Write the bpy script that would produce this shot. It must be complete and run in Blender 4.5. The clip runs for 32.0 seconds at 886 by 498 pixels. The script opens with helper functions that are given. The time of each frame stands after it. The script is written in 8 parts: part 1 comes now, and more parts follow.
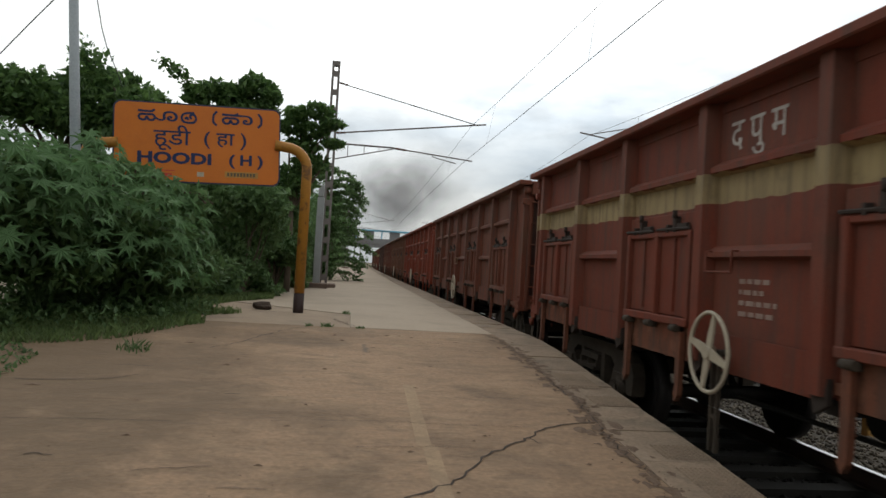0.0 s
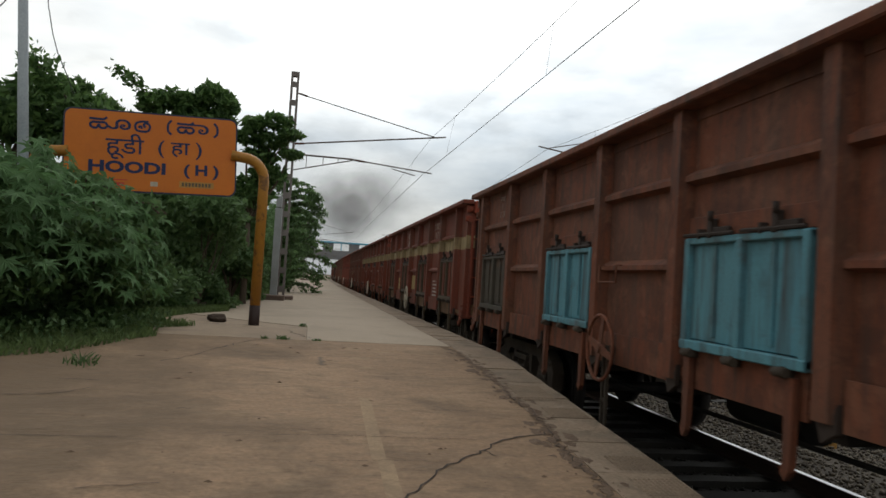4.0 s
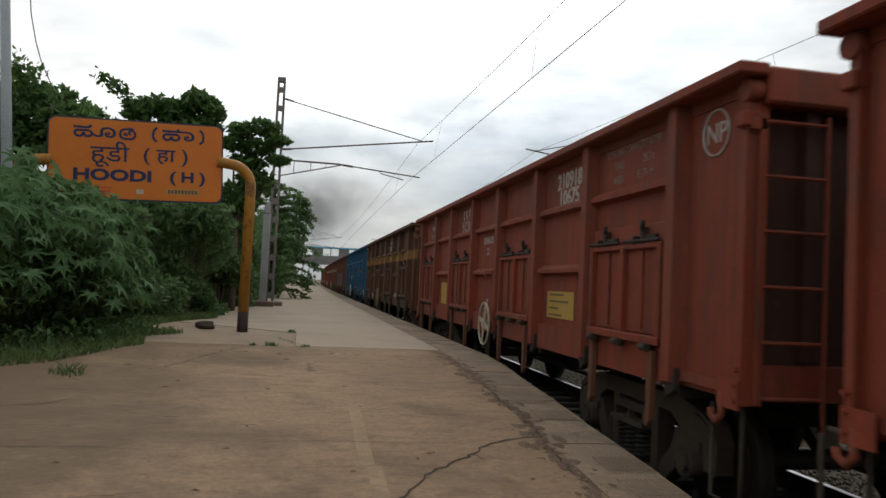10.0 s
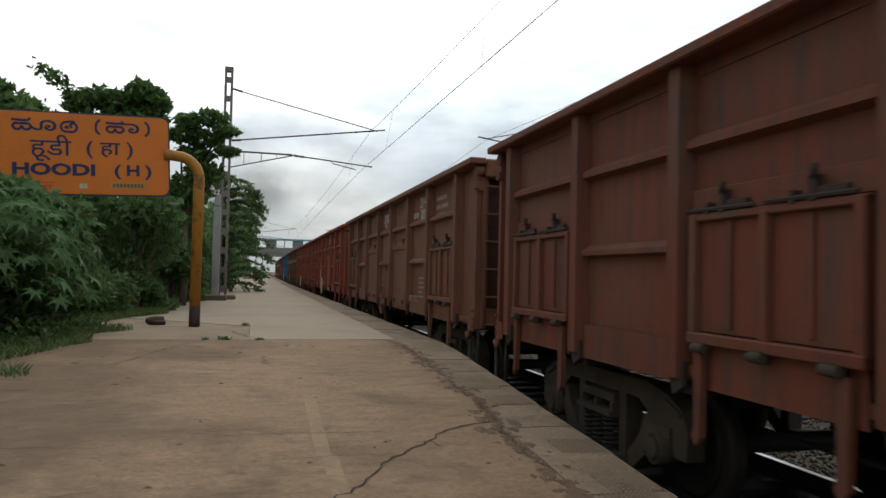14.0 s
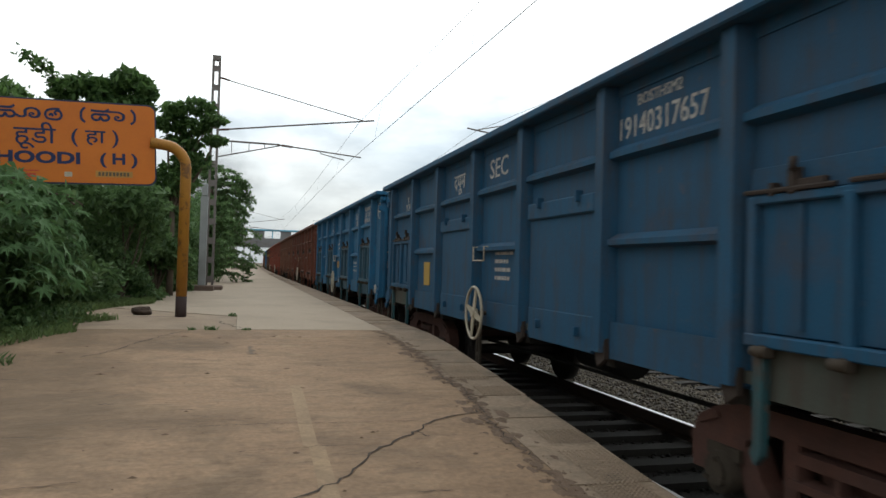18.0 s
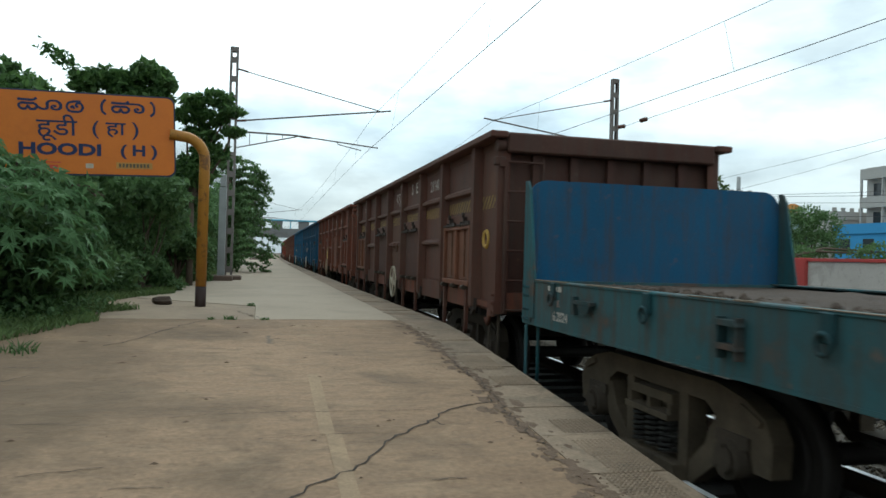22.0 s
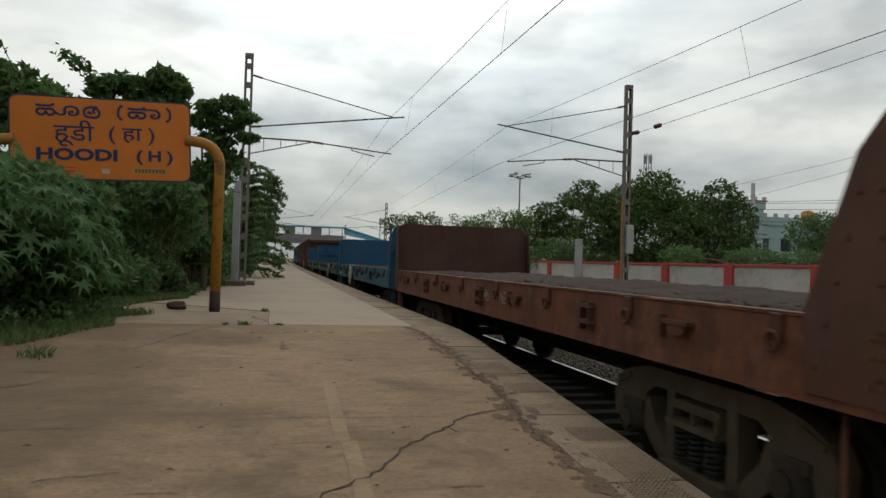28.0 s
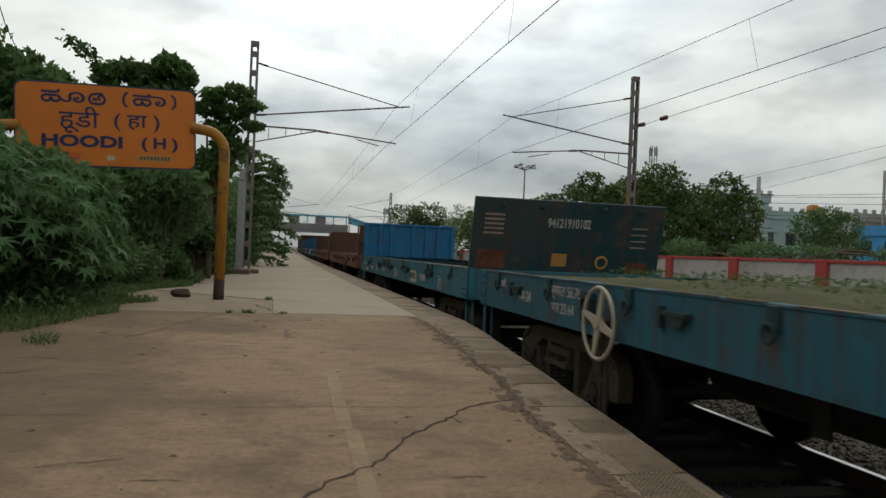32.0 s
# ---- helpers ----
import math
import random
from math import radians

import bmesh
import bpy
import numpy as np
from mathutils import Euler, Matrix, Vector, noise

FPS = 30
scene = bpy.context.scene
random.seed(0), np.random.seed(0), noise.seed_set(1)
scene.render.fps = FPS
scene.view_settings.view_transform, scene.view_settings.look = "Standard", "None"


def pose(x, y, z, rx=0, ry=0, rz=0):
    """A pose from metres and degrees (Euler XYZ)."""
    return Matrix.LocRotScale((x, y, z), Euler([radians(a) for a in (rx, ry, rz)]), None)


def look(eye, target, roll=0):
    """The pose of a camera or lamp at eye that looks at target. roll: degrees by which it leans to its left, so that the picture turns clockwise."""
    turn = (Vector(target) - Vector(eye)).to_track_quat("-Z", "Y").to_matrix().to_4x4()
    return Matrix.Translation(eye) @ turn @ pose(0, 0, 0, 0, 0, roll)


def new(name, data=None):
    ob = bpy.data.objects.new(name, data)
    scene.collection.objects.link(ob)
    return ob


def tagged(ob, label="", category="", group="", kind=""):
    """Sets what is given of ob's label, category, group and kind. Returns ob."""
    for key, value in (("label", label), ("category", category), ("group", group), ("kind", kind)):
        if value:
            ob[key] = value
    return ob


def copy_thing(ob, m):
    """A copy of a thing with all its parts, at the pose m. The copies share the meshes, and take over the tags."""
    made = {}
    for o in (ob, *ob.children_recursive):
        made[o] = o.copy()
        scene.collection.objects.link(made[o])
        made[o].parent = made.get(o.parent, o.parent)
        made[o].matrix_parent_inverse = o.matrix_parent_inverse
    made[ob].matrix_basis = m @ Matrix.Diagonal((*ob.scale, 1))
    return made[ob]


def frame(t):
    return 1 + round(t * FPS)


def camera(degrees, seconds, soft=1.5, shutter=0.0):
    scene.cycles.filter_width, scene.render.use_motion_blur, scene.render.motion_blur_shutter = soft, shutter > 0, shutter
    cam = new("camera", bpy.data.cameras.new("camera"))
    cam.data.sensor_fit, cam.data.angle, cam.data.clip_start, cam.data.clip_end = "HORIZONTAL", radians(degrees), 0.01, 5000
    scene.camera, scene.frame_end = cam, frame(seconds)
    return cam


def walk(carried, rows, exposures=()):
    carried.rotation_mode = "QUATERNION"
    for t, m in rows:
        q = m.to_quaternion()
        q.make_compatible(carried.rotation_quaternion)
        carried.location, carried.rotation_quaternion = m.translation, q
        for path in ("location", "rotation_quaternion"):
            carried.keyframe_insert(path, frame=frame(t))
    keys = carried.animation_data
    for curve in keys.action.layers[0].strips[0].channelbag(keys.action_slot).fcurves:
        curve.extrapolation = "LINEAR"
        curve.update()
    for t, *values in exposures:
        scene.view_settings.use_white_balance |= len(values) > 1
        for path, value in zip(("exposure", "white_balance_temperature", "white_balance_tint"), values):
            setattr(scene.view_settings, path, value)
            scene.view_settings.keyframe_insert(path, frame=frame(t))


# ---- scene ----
cam = camera(61.5, 32.0, 1.5, 0.15)
PATH = [
    (0, (-0.07, -0.006, 1.783), (0.173, 1.979, 1.828), 3.4),
    (0.5, (-0.065, -0.002, 1.785), (0.216, 1.978, 1.846), 3.4),
    (1, (-0.068, 0.004, 1.783), (0.211, 1.984, 1.847), 3.0),
    (1.5, (-0.053, 0.01, 1.781), (0.221, 1.99, 1.86), 2.7),
    (2, (-0.038, 0.02, 1.78), (0.233, 2.001, 1.841), 2.4),
    (2.5, (-0.046, -0.003, 1.782), (0.262, 1.972, 1.856), 3.1),
    (3, (-0.032, 0.016, 1.777), (0.28, 1.99, 1.868), 3.2),
    (3.5, (-0.041, 0.005, 1.783), (0.287, 1.976, 1.865), 3.4),
    (5.5, (-0.032, -0.001, 1.781), (0.346, 1.961, 1.872), 3.5),
    (6, (-0.026, -0.003, 1.78), (0.346, 1.96, 1.861), 3.3),
    (6.5, (-0.033, -0.007, 1.786), (0.345, 1.955, 1.88), 3.7),
    (7, (-0.036, -0.01, 1.782), (0.332, 1.953, 1.884), 3.9),
    (7.5, (-0.043, -0.013, 1.786), (0.318, 1.952, 1.884), 4.0),
    (8, (-0.033, 0.004, 1.778), (0.326, 1.97, 1.856), 3.6),
    (8.5, (-0.026, 0.007, 1.782), (0.34, 1.971, 1.853), 2.8),
    (9, (-0.02, -0.009, 1.785), (0.367, 1.952, 1.875), 2.8),
    (9.5, (-0.012, -0.016, 1.786), (0.393, 1.941, 1.879), 3.1),
    (10, (-0.012, -0.012, 1.789), (0.361, 1.951, 1.884), 2.7),
    (10.5, (-0.008, -0.015, 1.788), (0.391, 1.942, 1.896), 2.5),
    (11, (-0.016, -0.016, 1.796), (0.377, 1.943, 1.902), 1.6),
    (11.5, (-0.006, -0.021, 1.789), (0.389, 1.937, 1.89), 0.9),
    (12, (-0.01, -0.023, 1.787), (0.418, 1.928, 1.883), 1.1),
    (12.5, (-0.003, -0.032, 1.788), (0.469, 1.91, 1.857), 1.9),
    (13, (0.006, -0.021, 1.777), (0.51, 1.913, 1.839), 2.0),
    (13.5, (0.008, -0.028, 1.786), (0.509, 1.907, 1.857), 1.6),
    (15.5, (0.005, -0.019, 1.781), (0.482, 1.922, 1.84), 1.0),
    (16, (0.009, -0.005, 1.786), (0.485, 1.937, 1.839), 1.4),
    (16.5, (0.012, -0.007, 1.782), (0.514, 1.928, 1.848), 1.8),
    (17, (0.007, -0.008, 1.782), (0.521, 1.924, 1.852), 2.0),
    (17.5, (0.009, -0.005, 1.779), (0.539, 1.923, 1.818), 1.4),
    (18, (0.015, -0.002, 1.774), (0.537, 1.928, 1.822), 1.6),
    (18.5, (0.026, 0.01, 1.769), (0.59, 1.929, 1.798), 1.6),
    (19, (0.029, 0.008, 1.771), (0.583, 1.929, 1.797), 1.7),
    (19.5, (0.046, -0.004, 1.774), (0.668, 1.897, 1.749), -0.4),
    (20, (0.047, -0.022, 1.783), (0.71, 1.865, 1.77), 0.3),
    (20.5, (0.045, -0.028, 1.775), (0.612, 1.89, 1.761), 0.2),
    (21, (0.039, -0.043, 1.782), (0.566, 1.886, 1.791), 1.1),
    (21.5, (0.015, -0.065, 1.783), (0.503, 1.875, 1.81), 1.7),
    (22, (0.018, -0.053, 1.78), (0.496, 1.889, 1.8), 1.6),
    (22.5, (0.023, -0.032, 1.776), (0.492, 1.912, 1.803), 1.8),
    (23, (0.006, -0.025, 1.78), (0.459, 1.923, 1.8), 1.7),
    (23.5, (-0.006, -0.027, 1.779), (0.446, 1.921, 1.812), 1.7),
    (24, (-0.014, -0.036, 1.783), (0.454, 1.908, 1.824), 1.8),
    (24.5, (-0.013, -0.035, 1.781), (0.45, 1.91, 1.828), 2.0),
    (25, (-0.014, -0.041, 1.78), (0.435, 1.907, 1.823), 2.1),
    (25.5, (-0.013, -0.035, 1.781), (0.443, 1.912, 1.819), 2.2),
    (27.5, (-0.001, -0.022, 1.776), (0.438, 1.929, 1.806), 2.1),
    (28, (-0.005, -0.024, 1.78), (0.441, 1.925, 1.815), 1.8),
    (28.5, (0.002, -0.036, 1.78), (0.433, 1.917, 1.808), 1.5),
    (29, (0.0, -0.035, 1.783), (0.441, 1.916, 1.814), 1.5),
    (29.5, (0.001, -0.035, 1.785), (0.454, 1.913, 1.829), 1.5),
    (30, (0.003, -0.03, 1.782), (0.453, 1.918, 1.821), 1.3),
    (30.5, (0.005, -0.016, 1.779), (0.484, 1.926, 1.802), 1.5),
    (31, (-0.011, -0.02, 1.781), (0.437, 1.929, 1.802), 1.8),
    (31.5, (-0.008, -0.014, 1.777), (0.425, 1.938, 1.789), 2.4),
    (32, (-0.008, -0.009, 1.779), (0.429, 1.943, 1.788), 2.4),
]
EXPOSURE = [(0, 0.14, 6500, 9), (1, 0.06, 6500, 9), (2, -0.06, 6450, 10), (3, -0.03, 6500, 9), (6, -0.08, 6550, 9), (8, -0.04, 6550, 10), (12, 0.02, 6550, 9), (13.5, 0.08, 6500, 9), (15.5, 0.15, 6350, 6), (17, 0.27, 6350, 7), (18, 0.37, 6350, 7), (19, 0.5, 6350, 8), (20, 0.80, 6100, 5), (21, 1.14, 5480, 0), (21.6, 0.80, 5650, -2), (22, 0.37, 5800, -3), (22.6, 0.0, 6300, 1), (23.5, -0.22, 6500, 4), (25, -0.3, 6550, 4), (28, -0.29, 6650, 6), (30, -0.3, 6500, 3), (32, -0.26, 6600, 5)]
walk(cam, [(t, look(eye, target, roll)) for t, eye, target, roll in PATH], EXPOSURE)

# ---------------- the light: a bright overcast sky ----------------
world = bpy.data.worlds.new("overcast")
scene.world = world
world.use_nodes = True
wn, wl = world.node_tree.nodes, world.node_tree.links
wn.clear()
w_out = wn.new("ShaderNodeOutputWorld")
w_bg = wn.new("ShaderNodeBackground")
w_sky = wn.new("ShaderNodeTexSky")
w_sky.sky_type, w_sky.sun_disc = "NISHITA", False
w_sky.sun_elevation, w_sky.sun_rotation = radians(52), radians(20)
w_co = wn.new("ShaderNodeTexCoord")
w_map = wn.new("ShaderNodeMapping")
w_map.inputs["Scale"].default_value = (1.0, 1.0, 3.2)
w_map.inputs["Location"].default_value = (0.35, 0.2, 0.1)
w_n1 = wn.new("ShaderNodeTexNoise")
w_n1.inputs["Scale"].default_value, w_n1.inputs["Detail"].default_value, w_n1.inputs["Roughness"].default_value = 2.1, 7, 0.5
w_ramp = wn.new("ShaderNodeValToRGB")
w_ramp.color_ramp.elements[0].position, w_ramp.color_ramp.elements[0].color = 0.36, (4.6, 5.3, 5.9, 1)
w_ramp.color_ramp.elements[1].position, w_ramp.color_ramp.elements[1].color = 0.60, (11.6, 11.7, 11.4, 1)
w_sep = wn.new("ShaderNodeSeparateXYZ")
w_low = wn.new("ShaderNodeMapRange")
w_low.inputs["From Min"].default_value, w_low.inputs["From Max"].default_value = 0.02, 0.32
w_low.inputs["To Min"].default_value, w_low.inputs["To Max"].default_value = 0.0, 1.0
w_hi = wn.new("ShaderNodeMix")
w_hi.data_type = "RGBA"
w_hi.inputs[7].default_value = (11.4, 11.4, 11.2, 1)
w_hazed = wn.new("ShaderNodeMath")
w_hazed.operation = "MULTIPLY"
w_hazed.inputs[1].default_value = 0.22
w_mix = wn.new("ShaderNodeMix")
w_mix.data_type = "RGBA"
w_mix.inputs[0].default_value = 0.9
wl.new(w_co.outputs["Generated"], w_map.inputs["Vector"])
wl.new(w_map.outputs["Vector"], w_n1.inputs["Vector"])
wl.new(w_n1.outputs["Fac"], w_ramp.inputs["Fac"])
wl.new(w_co.outputs["Generated"], w_sep.inputs[0])
wl.new(w_sep.outputs["Z"], w_low.inputs["Value"])
wl.new(w_low.outputs[0], w_hazed.inputs[0])
wl.new(w_hazed.outputs[0], w_hi.inputs[0])
wl.new(w_ramp.outputs["Color"], w_hi.inputs[6])
wl.new(w_sky.outputs["Color"], w_mix.inputs[6])
wl.new(w_hi.outputs[2], w_mix.inputs[7])
# the clouds are brightest round the hidden sun's side of the sky
w_dir = wn.new("ShaderNodeVectorMath")
w_dir.operation = "DOT_PRODUCT"
w_dir.inputs[1].default_value = (0.13, 0.79, 0.60)
w_lobe = wn.new("ShaderNodeMapRange")
w_lobe.interpolation_type = "SMOOTHSTEP"
w_lobe.inputs["From Min"].default_value, w_lobe.inputs["From Max"].default_value = 0.83, 1.0
w_lobe.inputs["To Min"].default_value, w_lobe.inputs["To Max"].default_value = 0.64, 1.20
w_glow = wn.new("ShaderNodeVectorMath")
w_glow.operation = "SCALE"
wl.new(w_co.outputs["Generated"], w_dir.inputs[0])
wl.new(w_dir.outputs["Value"], w_lobe.inputs["Value"])
wl.new(w_mix.outputs[2], w_glow.inputs[0])
w_rise = wn.new("ShaderNodeMapRange")
w_rise.interpolation_type = "SMOOTHSTEP"
w_rise.inputs["From Min"].default_value, w_rise.inputs["From Max"].default_value = 0.0, 0.24
w_rise.inputs["To Min"].default_value, w_rise.inputs["To Max"].default_value = 0.64, 1.0
w_both = wn.new("ShaderNodeMath")
w_both.operation = "MULTIPLY"
wl.new(w_sep.outputs["Z"], w_rise.inputs["Value"])
wl.new(w_rise.outputs[0], w_both.inputs[0])
wl.new(w_lobe.outputs[0], w_both.inputs[1])
# smaller, darker patches of cloud
w_map2, w_n2, w_patch, w_all = wn.new("ShaderNodeMapping"), wn.new("ShaderNodeTexNoise"), wn.new("ShaderNodeMapRange"), wn.new("ShaderNodeMath")
w_map2.inputs["Scale"].default_value, w_map2.inputs["Location"].default_value = (1.0, 1.0, 2.2), (1.7, 0.6, 0.2)
w_n2.inputs["Scale"].default_value, w_n2.inputs["Detail"].default_value, w_n2.inputs["Roughness"].default_value = 7.5, 8, 0.52
w_patch.interpolation_type = "SMOOTHSTEP"
w_patch.inputs["From Min"].default_value, w_patch.inputs["From Max"].default_value = 0.34, 0.54
w_patch.inputs["To Min"].default_value, w_patch.inputs["To Max"].default_value = 0.84, 1.02
w_all.operation = "MULTIPLY"
wl.new(w_co.outputs["Generated"], w_map2.inputs["Vector"])
wl.new(w_map2.outputs["Vector"], w_n2.inputs["Vector"])
wl.new(w_n2.outputs["Fac"], w_patch.inputs["Value"])
wl.new(w_both.outputs[0], w_all.inputs[0])
wl.new(w_patch.outputs[0], w_all.inputs[1])
wl.new(w_all.outputs[0], w_glow.inputs["Scale"])
wl.new(w_glow.outputs[0], w_bg.inputs["Color"])
w_bg.inputs["Strength"].default_value = 0.148
wl.new(w_bg.outputs[0], w_out.inputs[0])

sun_data = bpy.data.lights.new("sun", "SUN")
sun_data.energy, sun_data.angle, sun_data.color = 0.55, radians(25), (1.0, 0.96, 0.9)
sun = new("sun", sun_data)
sun.matrix_world = look((0, 0, 30), (-6, -13, 0))

# ---------------- materials ----------------


def material(name, colour, second=None, scale=3.0, amount=0.5, rough=0.8, metal=0.0, bump=0.2, bump_scale=40.0, grain=0.25,
             stretch=(1, 1, 1), dist=0.01, spec=0.3):
    """A surface with large stains and fine grain between two colours, and relief."""
    m = bpy.data.materials.new(name)
    m.use_nodes = True
    n, l = m.node_tree.nodes, m.node_tree.links
    b = n["Principled BSDF"]
    b.inputs["Roughness"].default_value, b.inputs["Metallic"].default_value = rough, metal
    b.inputs["Specular IOR Level"].default_value = spec
    second = second or tuple(c * 0.55 for c in colour)
    co, mp, info = n.new("ShaderNodeTexCoord"), n.new("ShaderNodeMapping"), n.new("ShaderNodeObjectInfo")
    mp.inputs["Scale"].default_value = stretch
    big, fine = n.new("ShaderNodeTexNoise"), n.new("ShaderNodeTexNoise")
    big.noise_dimensions = "4D"
    big.inputs["Scale"].default_value, big.inputs["Detail"].default_value, big.inputs["Roughness"].default_value = scale, 6, 0.62
    fine.inputs["Scale"].default_value, fine.inputs["Detail"].default_value = bump_scale, 5
    rnd = n.new("ShaderNodeMath")
    rnd.operation, rnd.inputs[1].default_value = "MULTIPLY", 23.0
    l.new(info.outputs["Random"], rnd.inputs[0])
    l.new(rnd.outputs[0], big.inputs["W"])
    l.new(co.outputs["Object"], mp.inputs["Vector"])
    l.new(mp.outputs["Vector"], big.inputs["Vector"])
    l.new(co.outputs["Object"], fine.inputs["Vector"])
    rng = n.new("ShaderNodeMapRange")
    rng.inputs["From Min"].default_value, rng.inputs["From Max"].default_value = 0.5 - 0.28, 0.5 + 0.28
    rng.inputs["To Max"].default_value = amount * 2
    rng.clamp = True
    l.new(big.outputs["Fac"], rng.inputs["Value"])
    mix = n.new("ShaderNodeMix")
    mix.data_type = "RGBA"
    mix.inputs[6].default_value, mix.inputs[7].default_value = (*colour, 1), (*second, 1)
    l.new(rng.outputs[0], mix.inputs[0])
    mul = n.new("ShaderNodeMix")
    mul.data_type, mul.blend_type = "RGBA", "OVERLAY"
    mul.inputs[0].default_value = grain
    l.new(mix.outputs[2], mul.inputs[6])
    l.new(fine.outputs["Fac"], mul.inputs[7])
    l.new(mul.outputs[2], b.inputs["Base Color"])
    bp = n.new("ShaderNodeBump")
    bp.inputs["Strength"].default_value, bp.inputs["Distance"].default_value = bump, dist
    l.new(fine.outputs["Fac"], bp.inputs["Height"])
    l.new(bp.outputs["Normal"], b.inputs["Normal"])
    m["top"] = mul.name
    return m


def node_math(n, l, op, a, b=None):
    q = n.new("ShaderNodeMath")
    q.operation = op
    for i, v in enumerate((a, b)):
        if v is None:
            continue
        if isinstance(v, (int, float)):
            q.inputs[i].default_value = v
        else:
            l.new(v, q.inputs[i])
    return q.outputs[0]


def wagon_paint(name, colour, second, band=None, hatch=False, rust=0.3, rough=0.74):
    """Weathered wagon paint with streaks of dust and rust, and a painted band along the side where the wagon has one."""
    m = material(name, colour, second, scale=0.9, amount=0.45, rough=rough, bump=0.12, bump_scale=60, stretch=(1, 1, 0.35), dist=0.004, spec=0.25)
    n, l = m.node_tree.nodes, m.node_tree.links
    b = n["Principled BSDF"]
    top = n[m["top"]].outputs[2]
    co = [q for q in n if q.type == "TEX_COORD"][0]
    sep = n.new("ShaderNodeSeparateXYZ")
    l.new(co.outputs["Object"], sep.inputs[0])
    wob = n.new("ShaderNodeTexNoise")
    wob.inputs["Scale"].default_value = 5.0
    l.new(co.outputs["Object"], wob.inputs["Vector"])
    if band:
        z = node_math(n, l, "ADD", sep.outputs["Z"], node_math(n, l, "MULTIPLY", wob.outputs["Fac"], 0.05))
        inside = node_math(n, l, "MULTIPLY", node_math(n, l, "GREATER_THAN", z, 2.435), node_math(n, l, "LESS_THAN", z, 2.60 if hatch else 2.675))
        if hatch:
            d = node_math(n, l, "FRACT", node_math(n, l, "MULTIPLY", node_math(n, l, "ADD", sep.outputs["Y"], sep.outputs["Z"]), 7.6))
            inside = node_math(n, l, "MULTIPLY", inside, node_math(n, l, "GREATER_THAN", d, 0.5))
        inside = node_math(n, l, "MULTIPLY", inside, 0.9)
        mx = n.new("ShaderNodeMix")
        mx.data_type = "RGBA"
        l.new(inside, mx.inputs[0])
        l.new(top, mx.inputs[6])
        mx.inputs[7].default_value = (*band, 1)
        top = mx.outputs[2]
    # streaks that run down the sheet, and rust spots
    mp = n.new("ShaderNodeMapping")
    mp.inputs["Scale"].default_value = (6, 6, 0.5)
    l.new(co.outputs["Object"], mp.inputs["Vector"])
    st = n.new("ShaderNodeTexNoise")
    st.inputs["Scale"].default_value, st.inputs["Detail"].default_value, st.inputs["Roughness"].default_value = 1.6, 8, 0.7
    l.new(mp.outputs["Vector"], st.inputs["Vector"])
    r = n.new("ShaderNodeMapRange")
    r.inputs["From Min"].default_value, r.inputs["From Max"].default_value, r.inputs["To Max"].default_value = 0.46, 0.70, min(0.9, rust * 2.2)
    l.new(st.outputs["Fac"], r.inputs["Value"])
    mx = n.new("ShaderNodeMix")
    mx.data_type = "RGBA"
    l.new(r.outputs[0], mx.inputs[0])
    l.new(top, mx.inputs[6])
    mx.inputs[7].default_value = (0.05, 0.036, 0.029, 1)
    spots = n.new("ShaderNodeTexNoise")
    spots.inputs["Scale"].default_value, spots.inputs["Detail"].default_value = 7.0, 6
    l.new(co.outputs["Object"], spots.inputs["Vector"])
    r2 = n.new("ShaderNodeMapRange")
    r2.inputs["From Min"].default_value, r2.inputs["From Max"].default_value, r2.inputs["To Max"].default_value = 0.66, 0.72, 0.5 * rust + 0.1
    l.new(spots.outputs["Fac"], r2.inputs["Value"])
    mx2 = n.new("ShaderNodeMix")
    mx2.data_type = "RGBA"
    l.new(r2.outputs[0], mx2.inputs[0])
    l.new(mx.outputs[2], mx2.inputs[6])
    mx2.inputs[7].default_value = (0.16, 0.075, 0.04, 1)
    # a dusty bloom and larger worn patches over paint and rust alike
    top = mx2.outputs[2]
    cool = (0.8 if rust > 0.35 else 0.3) if colour[2] > colour[0] else 1.0
    for s, lo, hi, k, c in ((0.55, 0.45, 0.75, 0.35 * cool, (0.13, 0.095, 0.07)), (2.6, 0.52, 0.68, min(0.8, 0.22 + 0.5 * rust), (0.036, 0.026, 0.022)), (1.3, 0.57, 0.66, min(0.85, 0.25 + 0.6 * rust) * cool, (0.13, 0.062, 0.033)), (16.0, 0.60, 0.70, 0.35, (0.11, 0.075, 0.055))):
        nz, rr, m3 = n.new("ShaderNodeTexNoise"), n.new("ShaderNodeMapRange"), n.new("ShaderNodeMix")
        nz.noise_dimensions = "4D"
        nz.inputs["Scale"].default_value, nz.inputs["Detail"].default_value, nz.inputs["Roughness"].default_value = s, 8, 0.65
        l.new(co.outputs["Object"], nz.inputs["Vector"])
        l.new([q for q in n if q.type == "MATH"][0].outputs[0], nz.inputs["W"])
        rr.inputs["From Min"].default_value, rr.inputs["From Max"].default_value, rr.inputs["To Max"].default_value = lo, hi, k
        l.new(nz.outputs["Fac"], rr.inputs["Value"])
        m3.data_type = "RGBA"
        l.new(rr.outputs[0], m3.inputs[0])
        l.new(top, m3.inputs[6])
        m3.inputs[7].default_value = (*c, 1)
        top = m3.outputs[2]
    l.new(top, b.inputs["Base Color"])
    return m


